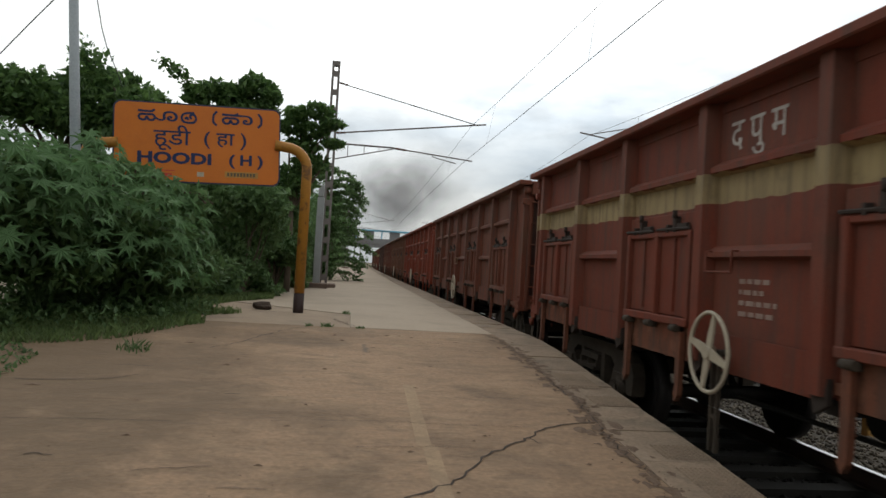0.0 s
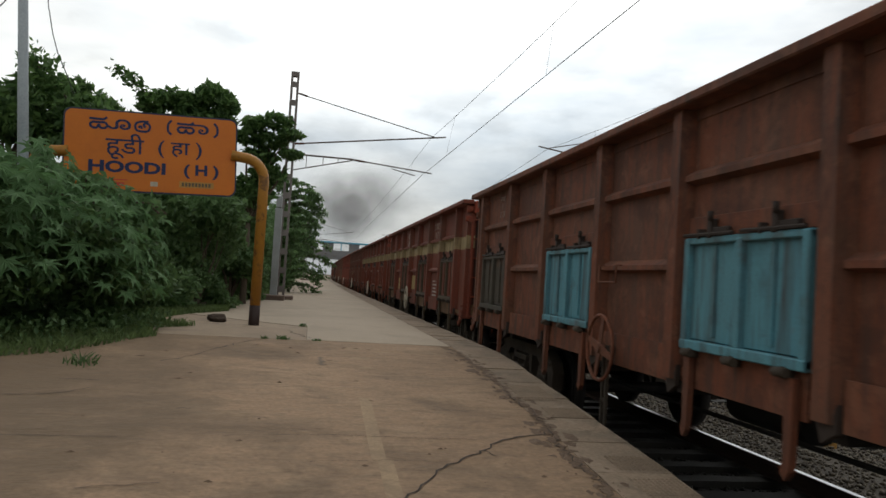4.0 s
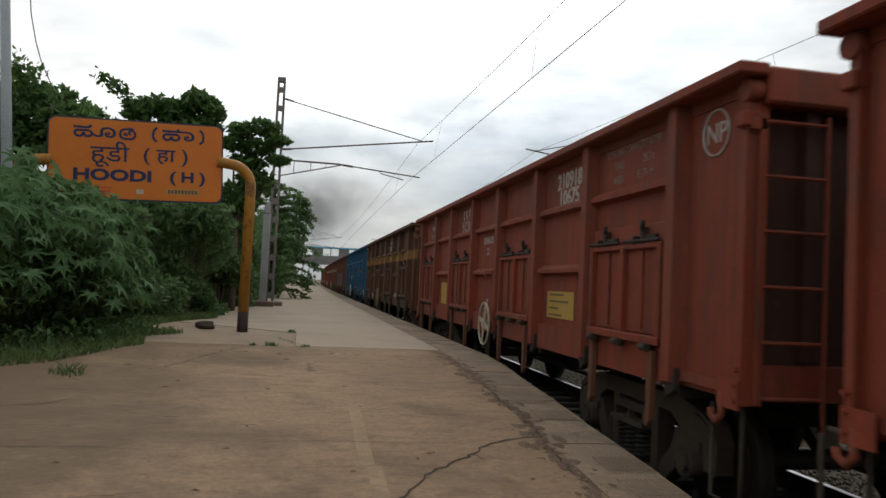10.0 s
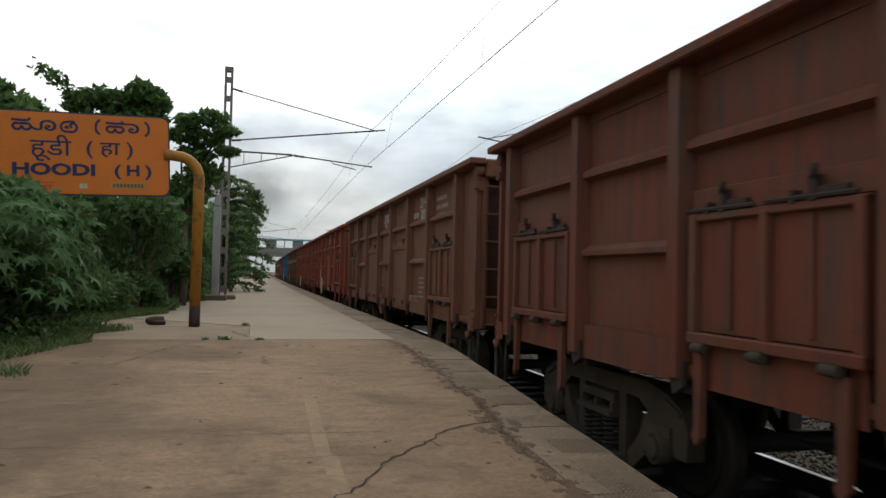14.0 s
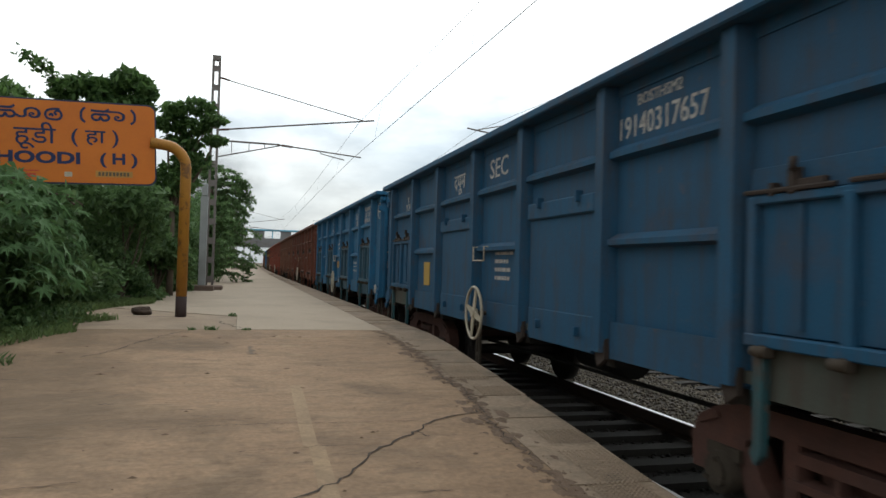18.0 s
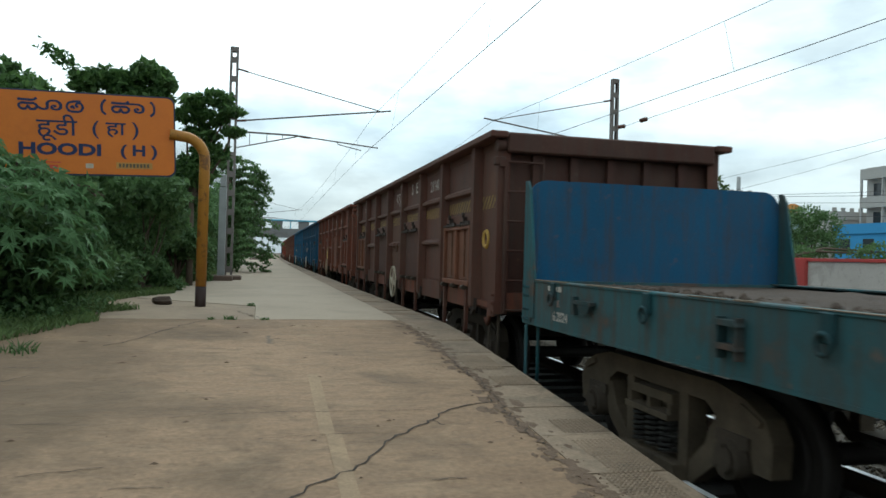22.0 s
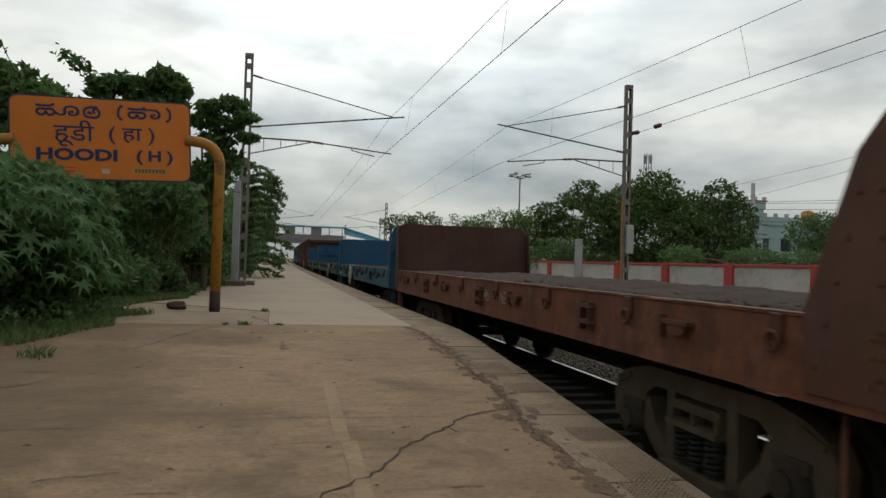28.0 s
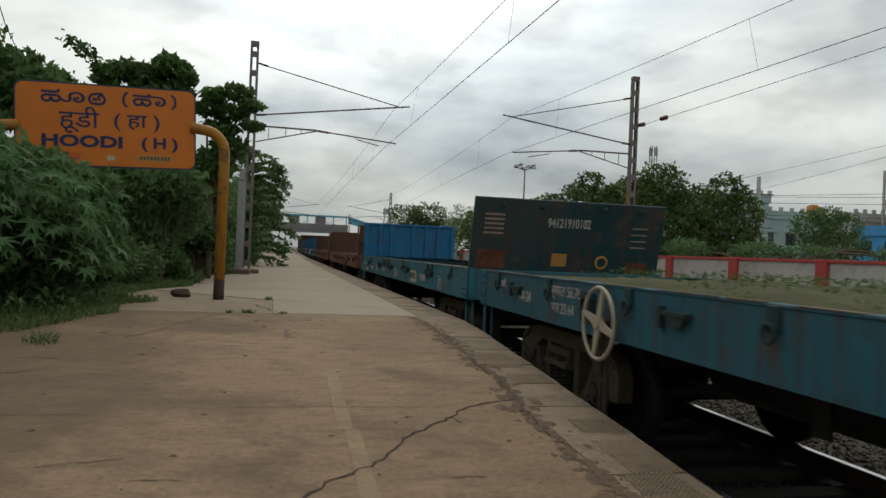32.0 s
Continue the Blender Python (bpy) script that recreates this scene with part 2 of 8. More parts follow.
RED = wagon_paint("red_oxide_paint", (0.253, 0.046, 0.021), (0.155, 0.037, 0.020))
RED_BAND = wagon_paint("red_oxide_paint_cream_band", (0.175, 0.036, 0.018), (0.115, 0.031, 0.017), band=(0.33, 0.26, 0.13))
BROWN_BAND = wagon_paint("brown_paint_ochre_band", (0.105, 0.042, 0.020), (0.072, 0.032, 0.018), band=(0.33, 0.17, 0.045))
BROWN_HATCH = wagon_paint("brown_paint_yellow_hatch", (0.100, 0.036, 0.023), (0.060, 0.027, 0.019), band=(0.25, 0.17, 0.04), hatch=True)
BROWN = wagon_paint("brown_paint", (0.174, 0.066, 0.035), (0.118, 0.049, 0.028))
MAROON = wagon_paint("maroon_paint", (0.105, 0.040, 0.027), (0.074, 0.031, 0.022))
FADED_LIP = material("worn_steel_lip", (0.13, 0.085, 0.06), (0.08, 0.05, 0.036), 6, 0.5, 0.75, bump=0.2)
RUST = wagon_paint("orange_brown_paint", (0.185, 0.058, 0.027), (0.12, 0.042, 0.024), rust=0.45)
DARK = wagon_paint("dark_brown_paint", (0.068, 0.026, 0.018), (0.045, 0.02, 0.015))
BLUE = wagon_paint("bright_blue_paint", (0.015, 0.120, 0.234), (0.015, 0.085, 0.165), rust=0.2)
BLUE2 = wagon_paint("deep_blue_paint", (0.011, 0.076, 0.150), (0.012, 0.056, 0.108), rust=0.25)
AQUA = wagon_paint("aqua_blue_paint", (0.020, 0.150, 0.200), (0.022, 0.105, 0.14), rust=0.4)
BRIGHTPANEL = wagon_paint("bright_panel_paint", (0.012, 0.150, 0.320), (0.012, 0.11, 0.235), rust=0.25)
SIENNA = wagon_paint("sienna_paint", (0.162, 0.043, 0.022), (0.108, 0.035, 0.019), rust=0.45)
TEAL = wagon_paint("teal_paint", (0.020, 0.092, 0.108), (0.023, 0.062, 0.07), rust=0.7)
SKYBLUE = wagon_paint("sky_blue_paint", (0.016, 0.112, 0.160), (0.018, 0.078, 0.108), rust=0.5)
PANELBLUE = wagon_paint("panel_blue_paint", (0.008, 0.078, 0.165), (0.009, 0.054, 0.112), rust=0.3)
DARKTEAL = wagon_paint("dark_teal_paint", (0.008, 0.047, 0.056), (0.010, 0.033, 0.038), rust=0.45)
PALEBLUE = wagon_paint("pale_blue_paint", (0.10, 0.28, 0.33), (0.08, 0.2, 0.25), rust=0.4)
OCHRE_APRON = wagon_paint("ochre_apron_paint", (0.150, 0.078, 0.032), (0.10, 0.055, 0.027), rust=0.55)
TEAL_APRON = wagon_paint("stained_teal_apron_paint", (0.060, 0.078, 0.066), (0.05, 0.052, 0.042), rust=0.5)
APRON = wagon_paint("dirty_apron_paint", (0.080, 0.060, 0.036), (0.055, 0.042, 0.027), rust=0.6)
BLUE_DOOR = wagon_paint("faded_teal_door_paint", (0.026, 0.088, 0.132), (0.026, 0.064, 0.09), rust=0.25)
BROWN_PLAIN = wagon_paint("brown_rib_paint", (0.100, 0.036, 0.023), (0.060, 0.027, 0.019))
GREY_DOOR = wagon_paint("grey_door_paint", (0.062, 0.058, 0.044), (0.044, 0.038, 0.03), rust=0.5)
PLAIN = {RED_BAND: RED, BROWN_BAND: BROWN, BROWN_HATCH: BROWN_PLAIN}
GRIME = material("grimy_cast_steel", (0.066, 0.049, 0.034), (0.024, 0.019, 0.014), 4, 0.5, 0.85, bump=0.4, bump_scale=50)
DUSTY = material("dusty_cast_steel", (0.105, 0.080, 0.052), (0.042, 0.032, 0.022), 4, 0.5, 0.9, bump=0.4, bump_scale=50)
GRIME_RED = material("reddish_cast_steel", (0.10, 0.042, 0.030), (0.045, 0.028, 0.024), 4, 0.5, 0.85, bump=0.4, bump_scale=50)
BLACK = material("sooty_steel", (0.016, 0.015, 0.014), (0.03, 0.026, 0.022), 3, 0.4, 0.8, bump=0.3)
WHEEL = material("wheel_steel", (0.034, 0.028, 0.025), (0.02, 0.017, 0.016), 4, 0.5, 0.6, metal=0.3)
TREAD = material("polished_tread", (0.35, 0.34, 0.33), (0.25, 0.24, 0.23), 6, 0.4, 0.3, metal=1.0, bump=0.05)
CREAM = material("cream_paint", (0.43, 0.38, 0.29), (0.27, 0.23, 0.17), 5, 0.4, 0.55, bump=0.1)
DULL_CREAM = material("grimy_cream_paint", (0.27, 0.20, 0.125), (0.15, 0.105, 0.065), 8, 0.5, 0.7, bump=0.08, grain=0.3)
WHITE = material("white_lettering", (0.50, 0.48, 0.44), (0.27, 0.23, 0.20), 7, 0.5, 0.7, bump=0.05)
FADED = material("faded_lettering", (0.33, 0.25, 0.21), (0.19, 0.12, 0.095), 7, 0.5, 0.7, bump=0.05)
YELLOW = material("yellow_placard", (0.442, 0.281, 0.056), (0.306, 0.195, 0.048), 3, 0.4, 0.6, bump=0.05)
YELLOW_WORN = material("worn_yellow_patch", (0.44, 0.34, 0.13), (0.24, 0.15, 0.07), 7, 0.5, 0.75, bump=0.08, grain=0.35)
OCHRE = material("ochre_placard", (0.42, 0.22, 0.05), (0.3, 0.17, 0.05), 3, 0.4, 0.6, bump=0.05)
BAR = material("placard_print", (0.12, 0.09, 0.05), (0.09, 0.07, 0.05), 6, 0.3, 0.7)
SAFETY = material("safety_yellow", (0.45, 0.27, 0.03), (0.25, 0.16, 0.04), 5, 0.5, 0.6)
REDPAINT = material("red_axle_box", (0.36, 0.05, 0.03), (0.2, 0.04, 0.03), 5, 0.5, 0.6)
EDGE = material("worn_girder_edge", (0.20, 0.16, 0.115), (0.10, 0.07, 0.05), 6, 0.5, 0.85, bump=0.3)
LATCH = material("rusty_latch_steel", (0.045, 0.031, 0.024), (0.026, 0.02, 0.017), 5, 0.5, 0.8, bump=0.3)
RUBBLE = material("load_dirt", (0.075, 0.052, 0.037), (0.04, 0.03, 0.024), 5, 0.5, 0.95, bump=0.6, bump_scale=30, dist=0.03)
# rusty dirt, its colour lowered to hold the deep shade inside the wagons
RUSTDIRT_SHADED = material("rusty_load_dirt", (0.048, 0.027, 0.019), (0.024, 0.016, 0.012), 5, 0.5, 0.95, bump=0.6, bump_scale=30, dist=0.03)
MOSS = material("load_weeds", (0.075, 0.085, 0.03), (0.06, 0.045, 0.025), 4, 0.5, 0.95, bump=0.6, bump_scale=30, dist=0.03)

CONCRETE_OLD = material("weathered_platform_concrete", (0.300, 0.200, 0.124), (0.173, 0.112, 0.069), 0.9, 0.5, 0.9, bump=0.45, bump_scale=26, grain=0.4, dist=0.014, stretch=(0.7, 1.2, 1))


def worn(m, dark, light, scale, lo=0.50, hi=0.66, strength=0.75, stretch=(1, 1, 1)):
    """Adds dark blotches and pale scuffs with edges of their own to a surface."""
    n, l = m.node_tree.nodes, m.node_tree.links
    b = n["Principled BSDF"]
    top = b.inputs["Base Color"].links[0].from_socket
    co = [q for q in n if q.type == "TEX_COORD"][0]
    mp = n.new("ShaderNodeMapping")
    mp.inputs["Scale"].default_value = stretch
    l.new(co.outputs["Object"], mp.inputs["Vector"])
    for k, (colour, s) in enumerate(((dark, scale), (light, scale * 2.3), (dark, scale * 9))):
        nz, r, mx = n.new("ShaderNodeTexNoise"), n.new("ShaderNodeMapRange"), n.new("ShaderNodeMix")
        nz.inputs["Scale"].default_value, nz.inputs["Detail"].default_value, nz.inputs["Roughness"].default_value = s, 9, 0.68
        nz.inputs["Distortion"].default_value = 0.6
        l.new(mp.outputs["Vector"], nz.inputs["Vector"])
        r.inputs["From Min"].default_value, r.inputs["From Max"].default_value, r.inputs["To Max"].default_value = lo + 0.05 * (k > 0), hi + 0.05 * (k > 0), strength * (1, 0.6, 0.7)[k]
        l.new(nz.outputs["Fac"], r.inputs["Value"])
        mx.data_type = "RGBA"
        l.new(r.outputs[0], mx.inputs[0])
        l.new(top, mx.inputs[6])
        mx.inputs[7].default_value = (*colour, 1)
        top = mx.outputs[2]
    l.new(top, b.inputs["Base Color"])




def ripples(m, scale, stretch, dist, strength):
    """Adds coarser, lengthwise relief under the fine grain."""
    n, l = m.node_tree.nodes, m.node_tree.links
    fine = [q for q in n if q.type == "BUMP"][0]
    co = [q for q in n if q.type == "TEX_COORD"][0]
    mp, nz, bp = n.new("ShaderNodeMapping"), n.new("ShaderNodeTexNoise"), n.new("ShaderNodeBump")
    mp.inputs["Scale"].default_value = stretch
    nz.inputs["Scale"].default_value, nz.inputs["Detail"].default_value, nz.inputs["Roughness"].default_value = scale, 7, 0.6
    nz.inputs["Distortion"].default_value = 0.8
    l.new(co.outputs["Object"], mp.inputs["Vector"])
    l.new(mp.outputs["Vector"], nz.inputs["Vector"])
    l.new(nz.outputs["Fac"], bp.inputs["Height"])
    bp.inputs["Strength"].default_value, bp.inputs["Distance"].default_value = strength, dist
    l.new(bp.outputs["Normal"], fine.inputs["Normal"])


ripples(CONCRETE_OLD, 2.6, (0.8, 1.5, 1), 0.05, 0.6)
worn(CONCRETE_OLD, (0.125, 0.086, 0.055), (0.35, 0.25, 0.16), 0.9, stretch=(0.75, 1.2, 1))


def soil_and_shade_wash(m, colour):
    """Earth washed over a surface from the bank on its inner side, thinning out with a ragged edge, with the shade on
    that side put into its colour.
    """
    n, l = m.node_tree.nodes, m.node_tree.links
    b = n["Principled BSDF"]
    top = b.inputs["Base Color"].links[0].from_socket
    co = [q for q in n if q.type == "TEX_COORD"][0]
    sp, nz, mx = n.new("ShaderNodeSeparateXYZ"), n.new("ShaderNodeTexNoise"), n.new("ShaderNodeMix")
    l.new(co.outputs["Object"], sp.inputs[0])
    l.new(co.outputs["Object"], nz.inputs["Vector"])
    nz.inputs["Scale"].default_value, nz.inputs["Detail"].default_value, nz.inputs["Roughness"].default_value = 1.1, 9, 0.7
    a = node_math(n, l, "MULTIPLY", node_math(n, l, "ADD", sp.outputs["X"], -0.3), -0.30)
    a = node_math(n, l, "ADD", a, node_math(n, l, "MULTIPLY", node_math(n, l, "SUBTRACT", nz.outputs["Fac"], 0.5), 2.4))
    r = n.new("ShaderNodeMapRange")
    r.inputs["From Min"].default_value, r.inputs["From Max"].default_value, r.inputs["To Max"].default_value = 0.1, 0.75, 0.8
    l.new(a, r.inputs["Value"])
    mx.data_type = "RGBA"
    l.new(r.outputs[0], mx.inputs[0])
    l.new(top, mx.inputs[6])
    mx.inputs[7].default_value = (*colour, 1)
    l.new(mx.outputs[2], b.inputs["Base Color"])


worn(CONCRETE_OLD, (0.10, 0.07, 0.046), (0.36, 0.265, 0.175), 5.0, 0.52, 0.64, 0.4, stretch=(0.5, 1.5, 1))
soil_and_shade_wash(CONCRETE_OLD, (0.116, 0.080, 0.049))
worn(RUST, (0.060, 0.027, 0.018), (0.25, 0.115, 0.068), 1.6, 0.48, 0.60, 0.65)
CONCRETE_NEW = material("pale_platform_concrete", (0.336, 0.271, 0.203), (0.252, 0.203, 0.151), 0.4, 0.45, 0.88, bump=0.2, bump_scale=30, grain=0.25)
CORNER = material("worn_corner_concrete", (0.300, 0.228, 0.160), (0.215, 0.160, 0.112), 0.6, 0.5, 0.9, bump=0.3, bump_scale=28, grain=0.3)
worn(CORNER, (0.15, 0.115, 0.082), (0.33, 0.26, 0.19), 0.9, strength=0.5)
COPING = material("coping_stone", (0.285, 0.208, 0.143), (0.168, 0.125, 0.089), 1.2, 0.5, 0.9, bump=0.4, bump_scale=30, grain=0.35)
worn(CONCRETE_NEW, (0.185, 0.15, 0.115), (0.34, 0.285, 0.22), 0.6, strength=0.4)
worn(COPING, (0.105, 0.082, 0.06), (0.33, 0.26, 0.19), 1.6)
CRACK = material("crack_dirt", (0.06, 0.046, 0.035), (0.04, 0.03, 0.024), 6, 0.5, 0.95)
LINE = material("worn_yellow_line", (0.315, 0.222, 0.132), (0.24, 0.17, 0.108), 2.2, 0.5, 0.9, grain=0.35)
worn(LINE, (0.185, 0.128, 0.082), (0.27, 0.19, 0.12), 1.6, 0.46, 0.62, 0.75)
CRUMBLE = material("crumbled_joint_dirt", (0.095, 0.062, 0.042), (0.16, 0.11, 0.075), 9, 0.5, 0.95, bump=0.6, bump_scale=40, dist=0.02)
STAIN = material("dark_stain", (0.12, 0.088, 0.062), (0.19, 0.14, 0.1), 6, 0.5, 0.95)
SOIL = material("soil", (0.16, 0.12, 0.085), (0.09, 0.075, 0.05), 0.4, 0.5, 0.95, bump=0.5, bump_scale=12, dist=0.04)
BALLAST = material("ballast_stone", (0.085, 0.07, 0.052), (0.045, 0.037, 0.029), 1.5, 0.5, 0.9, bump=0.5, bump_scale=20, dist=0.03)
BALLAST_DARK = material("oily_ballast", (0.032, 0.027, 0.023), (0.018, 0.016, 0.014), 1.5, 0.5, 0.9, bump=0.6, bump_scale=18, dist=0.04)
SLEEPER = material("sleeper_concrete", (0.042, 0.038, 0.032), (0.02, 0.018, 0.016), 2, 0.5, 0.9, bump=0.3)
RAIL_SIDE = material("rusty_rail", (0.07, 0.04, 0.028), (0.04, 0.028, 0.022), 3, 0.5, 0.8, bump=0.2)
RAIL_TOP = material("polished_rail_head", (0.62, 0.62, 0.62), (0.5, 0.5, 0.5), 3, 0.4, 0.28, metal=1.0, bump=0.02)
GALV = material("galvanised_steel", (0.36, 0.37, 0.37), (0.24, 0.245, 0.24), 2, 0.5, 0.55, metal=0.35, bump=0.1)
GALV_DARK = material("weathered_mast_steel", (0.20, 0.18, 0.165), (0.12, 0.10, 0.09), 2, 0.5, 0.65, metal=0.2, bump=0.1)
POLE = material("pale_painted_pole", (0.40, 0.44, 0.46), (0.30, 0.33, 0.35), 1.5, 0.5, 0.6, bump=0.05)
STICK = material("dry_stalk", (0.28, 0.24, 0.16), (0.18, 0.15, 0.1), 6, 0.5, 0.9)
WIRE = material("wire", (0.07, 0.07, 0.072), (0.05, 0.05, 0.05), 2, 0.5, 0.6, metal=0.4)
INSUL = material("brown_porcelain", (0.10, 0.045, 0.03), (0.07, 0.03, 0.022), 4, 0.4, 0.25, bump=0.02, spec=0.5)
PIPE_YELLOW = material("yellow_pipe_paint", (0.37, 0.17, 0.018), (0.25, 0.105, 0.018), 2.5, 0.5, 0.5, bump=0.08)
PIPE_BASE = material("dark_brown_pipe_base", (0.032, 0.014, 0.010), (0.022, 0.011, 0.009), 3, 0.5, 0.6)
SIGN_ORANGE = material("orange_enamel", (0.56, 0.162, 0.012), (0.44, 0.112, 0.012), 1.2, 0.4, 0.42, bump=0.02, grain=0.08)
SIGN_BLUE = material("blue_enamel", (0.012, 0.02, 0.075), (0.01, 0.018, 0.06), 3, 0.4, 0.45, bump=0.02)
SIGN_BACK = material("dark_sign_frame", (0.03, 0.04, 0.075), (0.025, 0.03, 0.05), 3, 0.4, 0.5)
worn(PIPE_YELLOW, (0.085, 0.042, 0.02), (0.45, 0.23, 0.04), 5.0, 0.56, 0.64, 0.75)
worn(SIGN_ORANGE, (0.33, 0.095, 0.014), (0.56, 0.19, 0.03), 1.1, 0.52, 0.75, 0.35)
RED_STICKER = material("red_sticker", (0.45, 0.05, 0.03), (0.35, 0.05, 0.03), 4, 0.4, 0.5)
MUFF = material("mast_foundation", (0.17, 0.12, 0.095), (0.11, 0.08, 0.065), 2, 0.5, 0.9, bump=0.3)
WALL_WHITE = material("stained_whitewash", (0.50, 0.47, 0.44), (0.33, 0.30, 0.27), 0.7, 0.5, 0.9, bump=0.2)
WALL_RED = material("red_wall_paint", (0.42, 0.055, 0.05), (0.28, 0.05, 0.045), 1.2, 0.45, 0.8, bump=0.15)
worn(WALL_WHITE, (0.20, 0.18, 0.155), (0.55, 0.52, 0.48), 0.9, strength=0.6)
BRIDGE = material("bridge_concrete", (0.20, 0.20, 0.20), (0.135, 0.135, 0.135), 0.3, 0.5, 0.85)
BRIDGE_BLUE = material("blue_roof_sheet", (0.14, 0.42, 0.58), (0.12, 0.33, 0.47), 0.5, 0.4, 0.5)
HOUSE_GREY = material("grey_green_render", (0.36, 0.46, 0.44), (0.26, 0.34, 0.33), 0.3, 0.5, 0.85)
HOUSE_BLUE = material("bright_blue_render", (0.07, 0.30, 0.60), (0.06, 0.25, 0.48), 0.3, 0.4, 0.8)
HOUSE_PALE = material("pale_render", (0.48, 0.46, 0.43), (0.36, 0.34, 0.32), 0.3, 0.5, 0.85)
GLASS = material("dark_window_glass", (0.03, 0.04, 0.05), (0.02, 0.025, 0.03), 1, 0.4, 0.15, bump=0.0, spec=0.6)
TANK = material("orange_water_tank", (0.42, 0.18, 0.03), (0.3, 0.13, 0.03), 1, 0.4, 0.5)
BARK = material("bark", (0.12, 0.09, 0.065), (0.07, 0.055, 0.04), 6, 0.5, 0.95, bump=0.6, bump_scale=25, dist=0.02)


def leaf_material(name, colour, second):
    """Leaves that differ one from another, and let some light through."""
    m = bpy.data.materials.new(name)
    m.use_nodes = True
    n, l = m.node_tree.nodes, m.node_tree.links
    b = n["Principled BSDF"]
    b.inputs["Roughness"].default_value, b.inputs["Specular IOR Level"].default_value = 0.55, 0.3
    geo, rp = n.new("ShaderNodeNewGeometry"), n.new("ShaderNodeValToRGB")
    rp.color_ramp.elements[0].color, rp.color_ramp.elements[1].color = (*second, 1), (*colour, 1)
    l.new(geo.outputs["Random Per Island"], rp.inputs["Fac"])
    l.new(rp.outputs["Color"], b.inputs["Base Color"])
    tr, add = n.new("ShaderNodeBsdfTranslucent"), n.new("ShaderNodeMixShader")
    l.new(rp.outputs["Color"], tr.inputs["Color"])
    add.inputs[0].default_value = 0.45
    l.new(b.outputs[0], add.inputs[1])
    l.new(tr.outputs[0], add.inputs[2])
    l.new(add.outputs[0], n["Material Output"].inputs["Surface"])
    return m


LEAF_DARK = leaf_material("dark_foliage", (0.135, 0.223, 0.081), (0.067, 0.122, 0.046))
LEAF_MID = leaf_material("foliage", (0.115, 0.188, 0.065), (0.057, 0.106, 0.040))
LEAF_TREE = leaf_material("tree_foliage", (0.119, 0.207, 0.059), (0.044, 0.091, 0.029))
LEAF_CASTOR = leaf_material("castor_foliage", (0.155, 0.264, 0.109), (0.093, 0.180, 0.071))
GRASS = leaf_material("grass_blades", (0.152, 0.217, 0.072), (0.090, 0.129, 0.048))
LEAF_FAR = leaf_material("far_foliage", (0.112, 0.168, 0.046), (0.036, 0.066, 0.022))

# ---------------- mesh helpers ----------------


def box(bm, x0, x1, y0, y1, z0, z1, bevel=0.0):
    v = [bm.verts.new(p) for p in ((x0, y0, z0), (x1, y0, z0), (x1, y1, z0), (x0, y1, z0), (x0, y0, z1), (x1, y0, z1), (x1, y1, z1), (x0, y1, z1))]
    f = [bm.faces.new([v[i] for i in q]) for q in ((3, 2, 1, 0), (4, 5, 6, 7), (0, 1, 5, 4), (1, 2, 6, 5), (2, 3, 7, 6), (3, 0, 4, 7))]
    if bevel:
        bmesh.ops.bevel(bm, geom=list({e for q in f for e in q.edges}), offset=bevel, segments=1, affect="EDGES")
    return bm


def rod(bm, a, b, r, sides=8, r2=None, caps=True):
    a, b = Vector(a), Vector(b)
    d = (b - a).normalized()
    u = d.orthogonal().normalized()
    w = d.cross(u)
    r2 = r if r2 is None else r2
    ring = []
    for p, q in ((a, r), (b, r2)):
        ring.append([bm.verts.new(p + (u * math.cos(k * math.tau / sides) + w * math.sin(k * math.tau / sides)) * q) for k in range(sides)])
    for k in range(sides):
        bm.faces.new((ring[0][k], ring[0][(k + 1) % sides], ring[1][(k + 1) % sides], ring[1][k])).smooth = sides > 6
    if caps:
        bm.faces.new(ring[0][::-1])
        bm.faces.new(ring[1])
    return bm


def tube(bm, pts, r, sides=8):
    """A round bar along a bent line."""
    pts = [Vector(p) for p in pts]
    rings, u = [], None
    for i, p in enumerate(pts):
        d = (pts[min(i + 1, len(pts) - 1)] - pts[max(i - 1, 0)]).normalized()
        u = d.orthogonal().normalized() if u is None else (u - d * u.dot(d)).normalized()
        w = d.cross(u)
        rings.append([bm.verts.new(p + (u * math.cos(k * math.tau / sides) + w * math.sin(k * math.tau / sides)) * r) for k in range(sides)])
    for a, b in zip(rings, rings[1:]):
        for k in range(sides):
            bm.faces.new((a[k], a[(k + 1) % sides], b[(k + 1) % sides], b[k])).smooth = sides > 5
    bm.faces.new(rings[0][::-1])
    bm.faces.new(rings[-1])
    return bm


def prism(bm, outline, axis, lo, hi):
    """An outline in the plane across an axis ('x', 'y' or 'z'), given thickness from lo to hi."""
    def at(p, h):
        return {"x": (h, p[0], p[1]), "y": (p[0], h, p[1]), "z": (p[0], p[1], h)}[axis]
    a, b = [bm.verts.new(at(p, lo)) for p in outline], [bm.verts.new(at(p, hi)) for p in outline]
    n = len(outline)
    bm.faces.new(a[::-1])
    bm.faces.new(b)
    for k in range(n):
        bm.faces.new((a[k], a[(k + 1) % n], b[(k + 1) % n], b[k]))
    bmesh.ops.recalc_face_normals(bm, faces=bm.faces)
    return bm


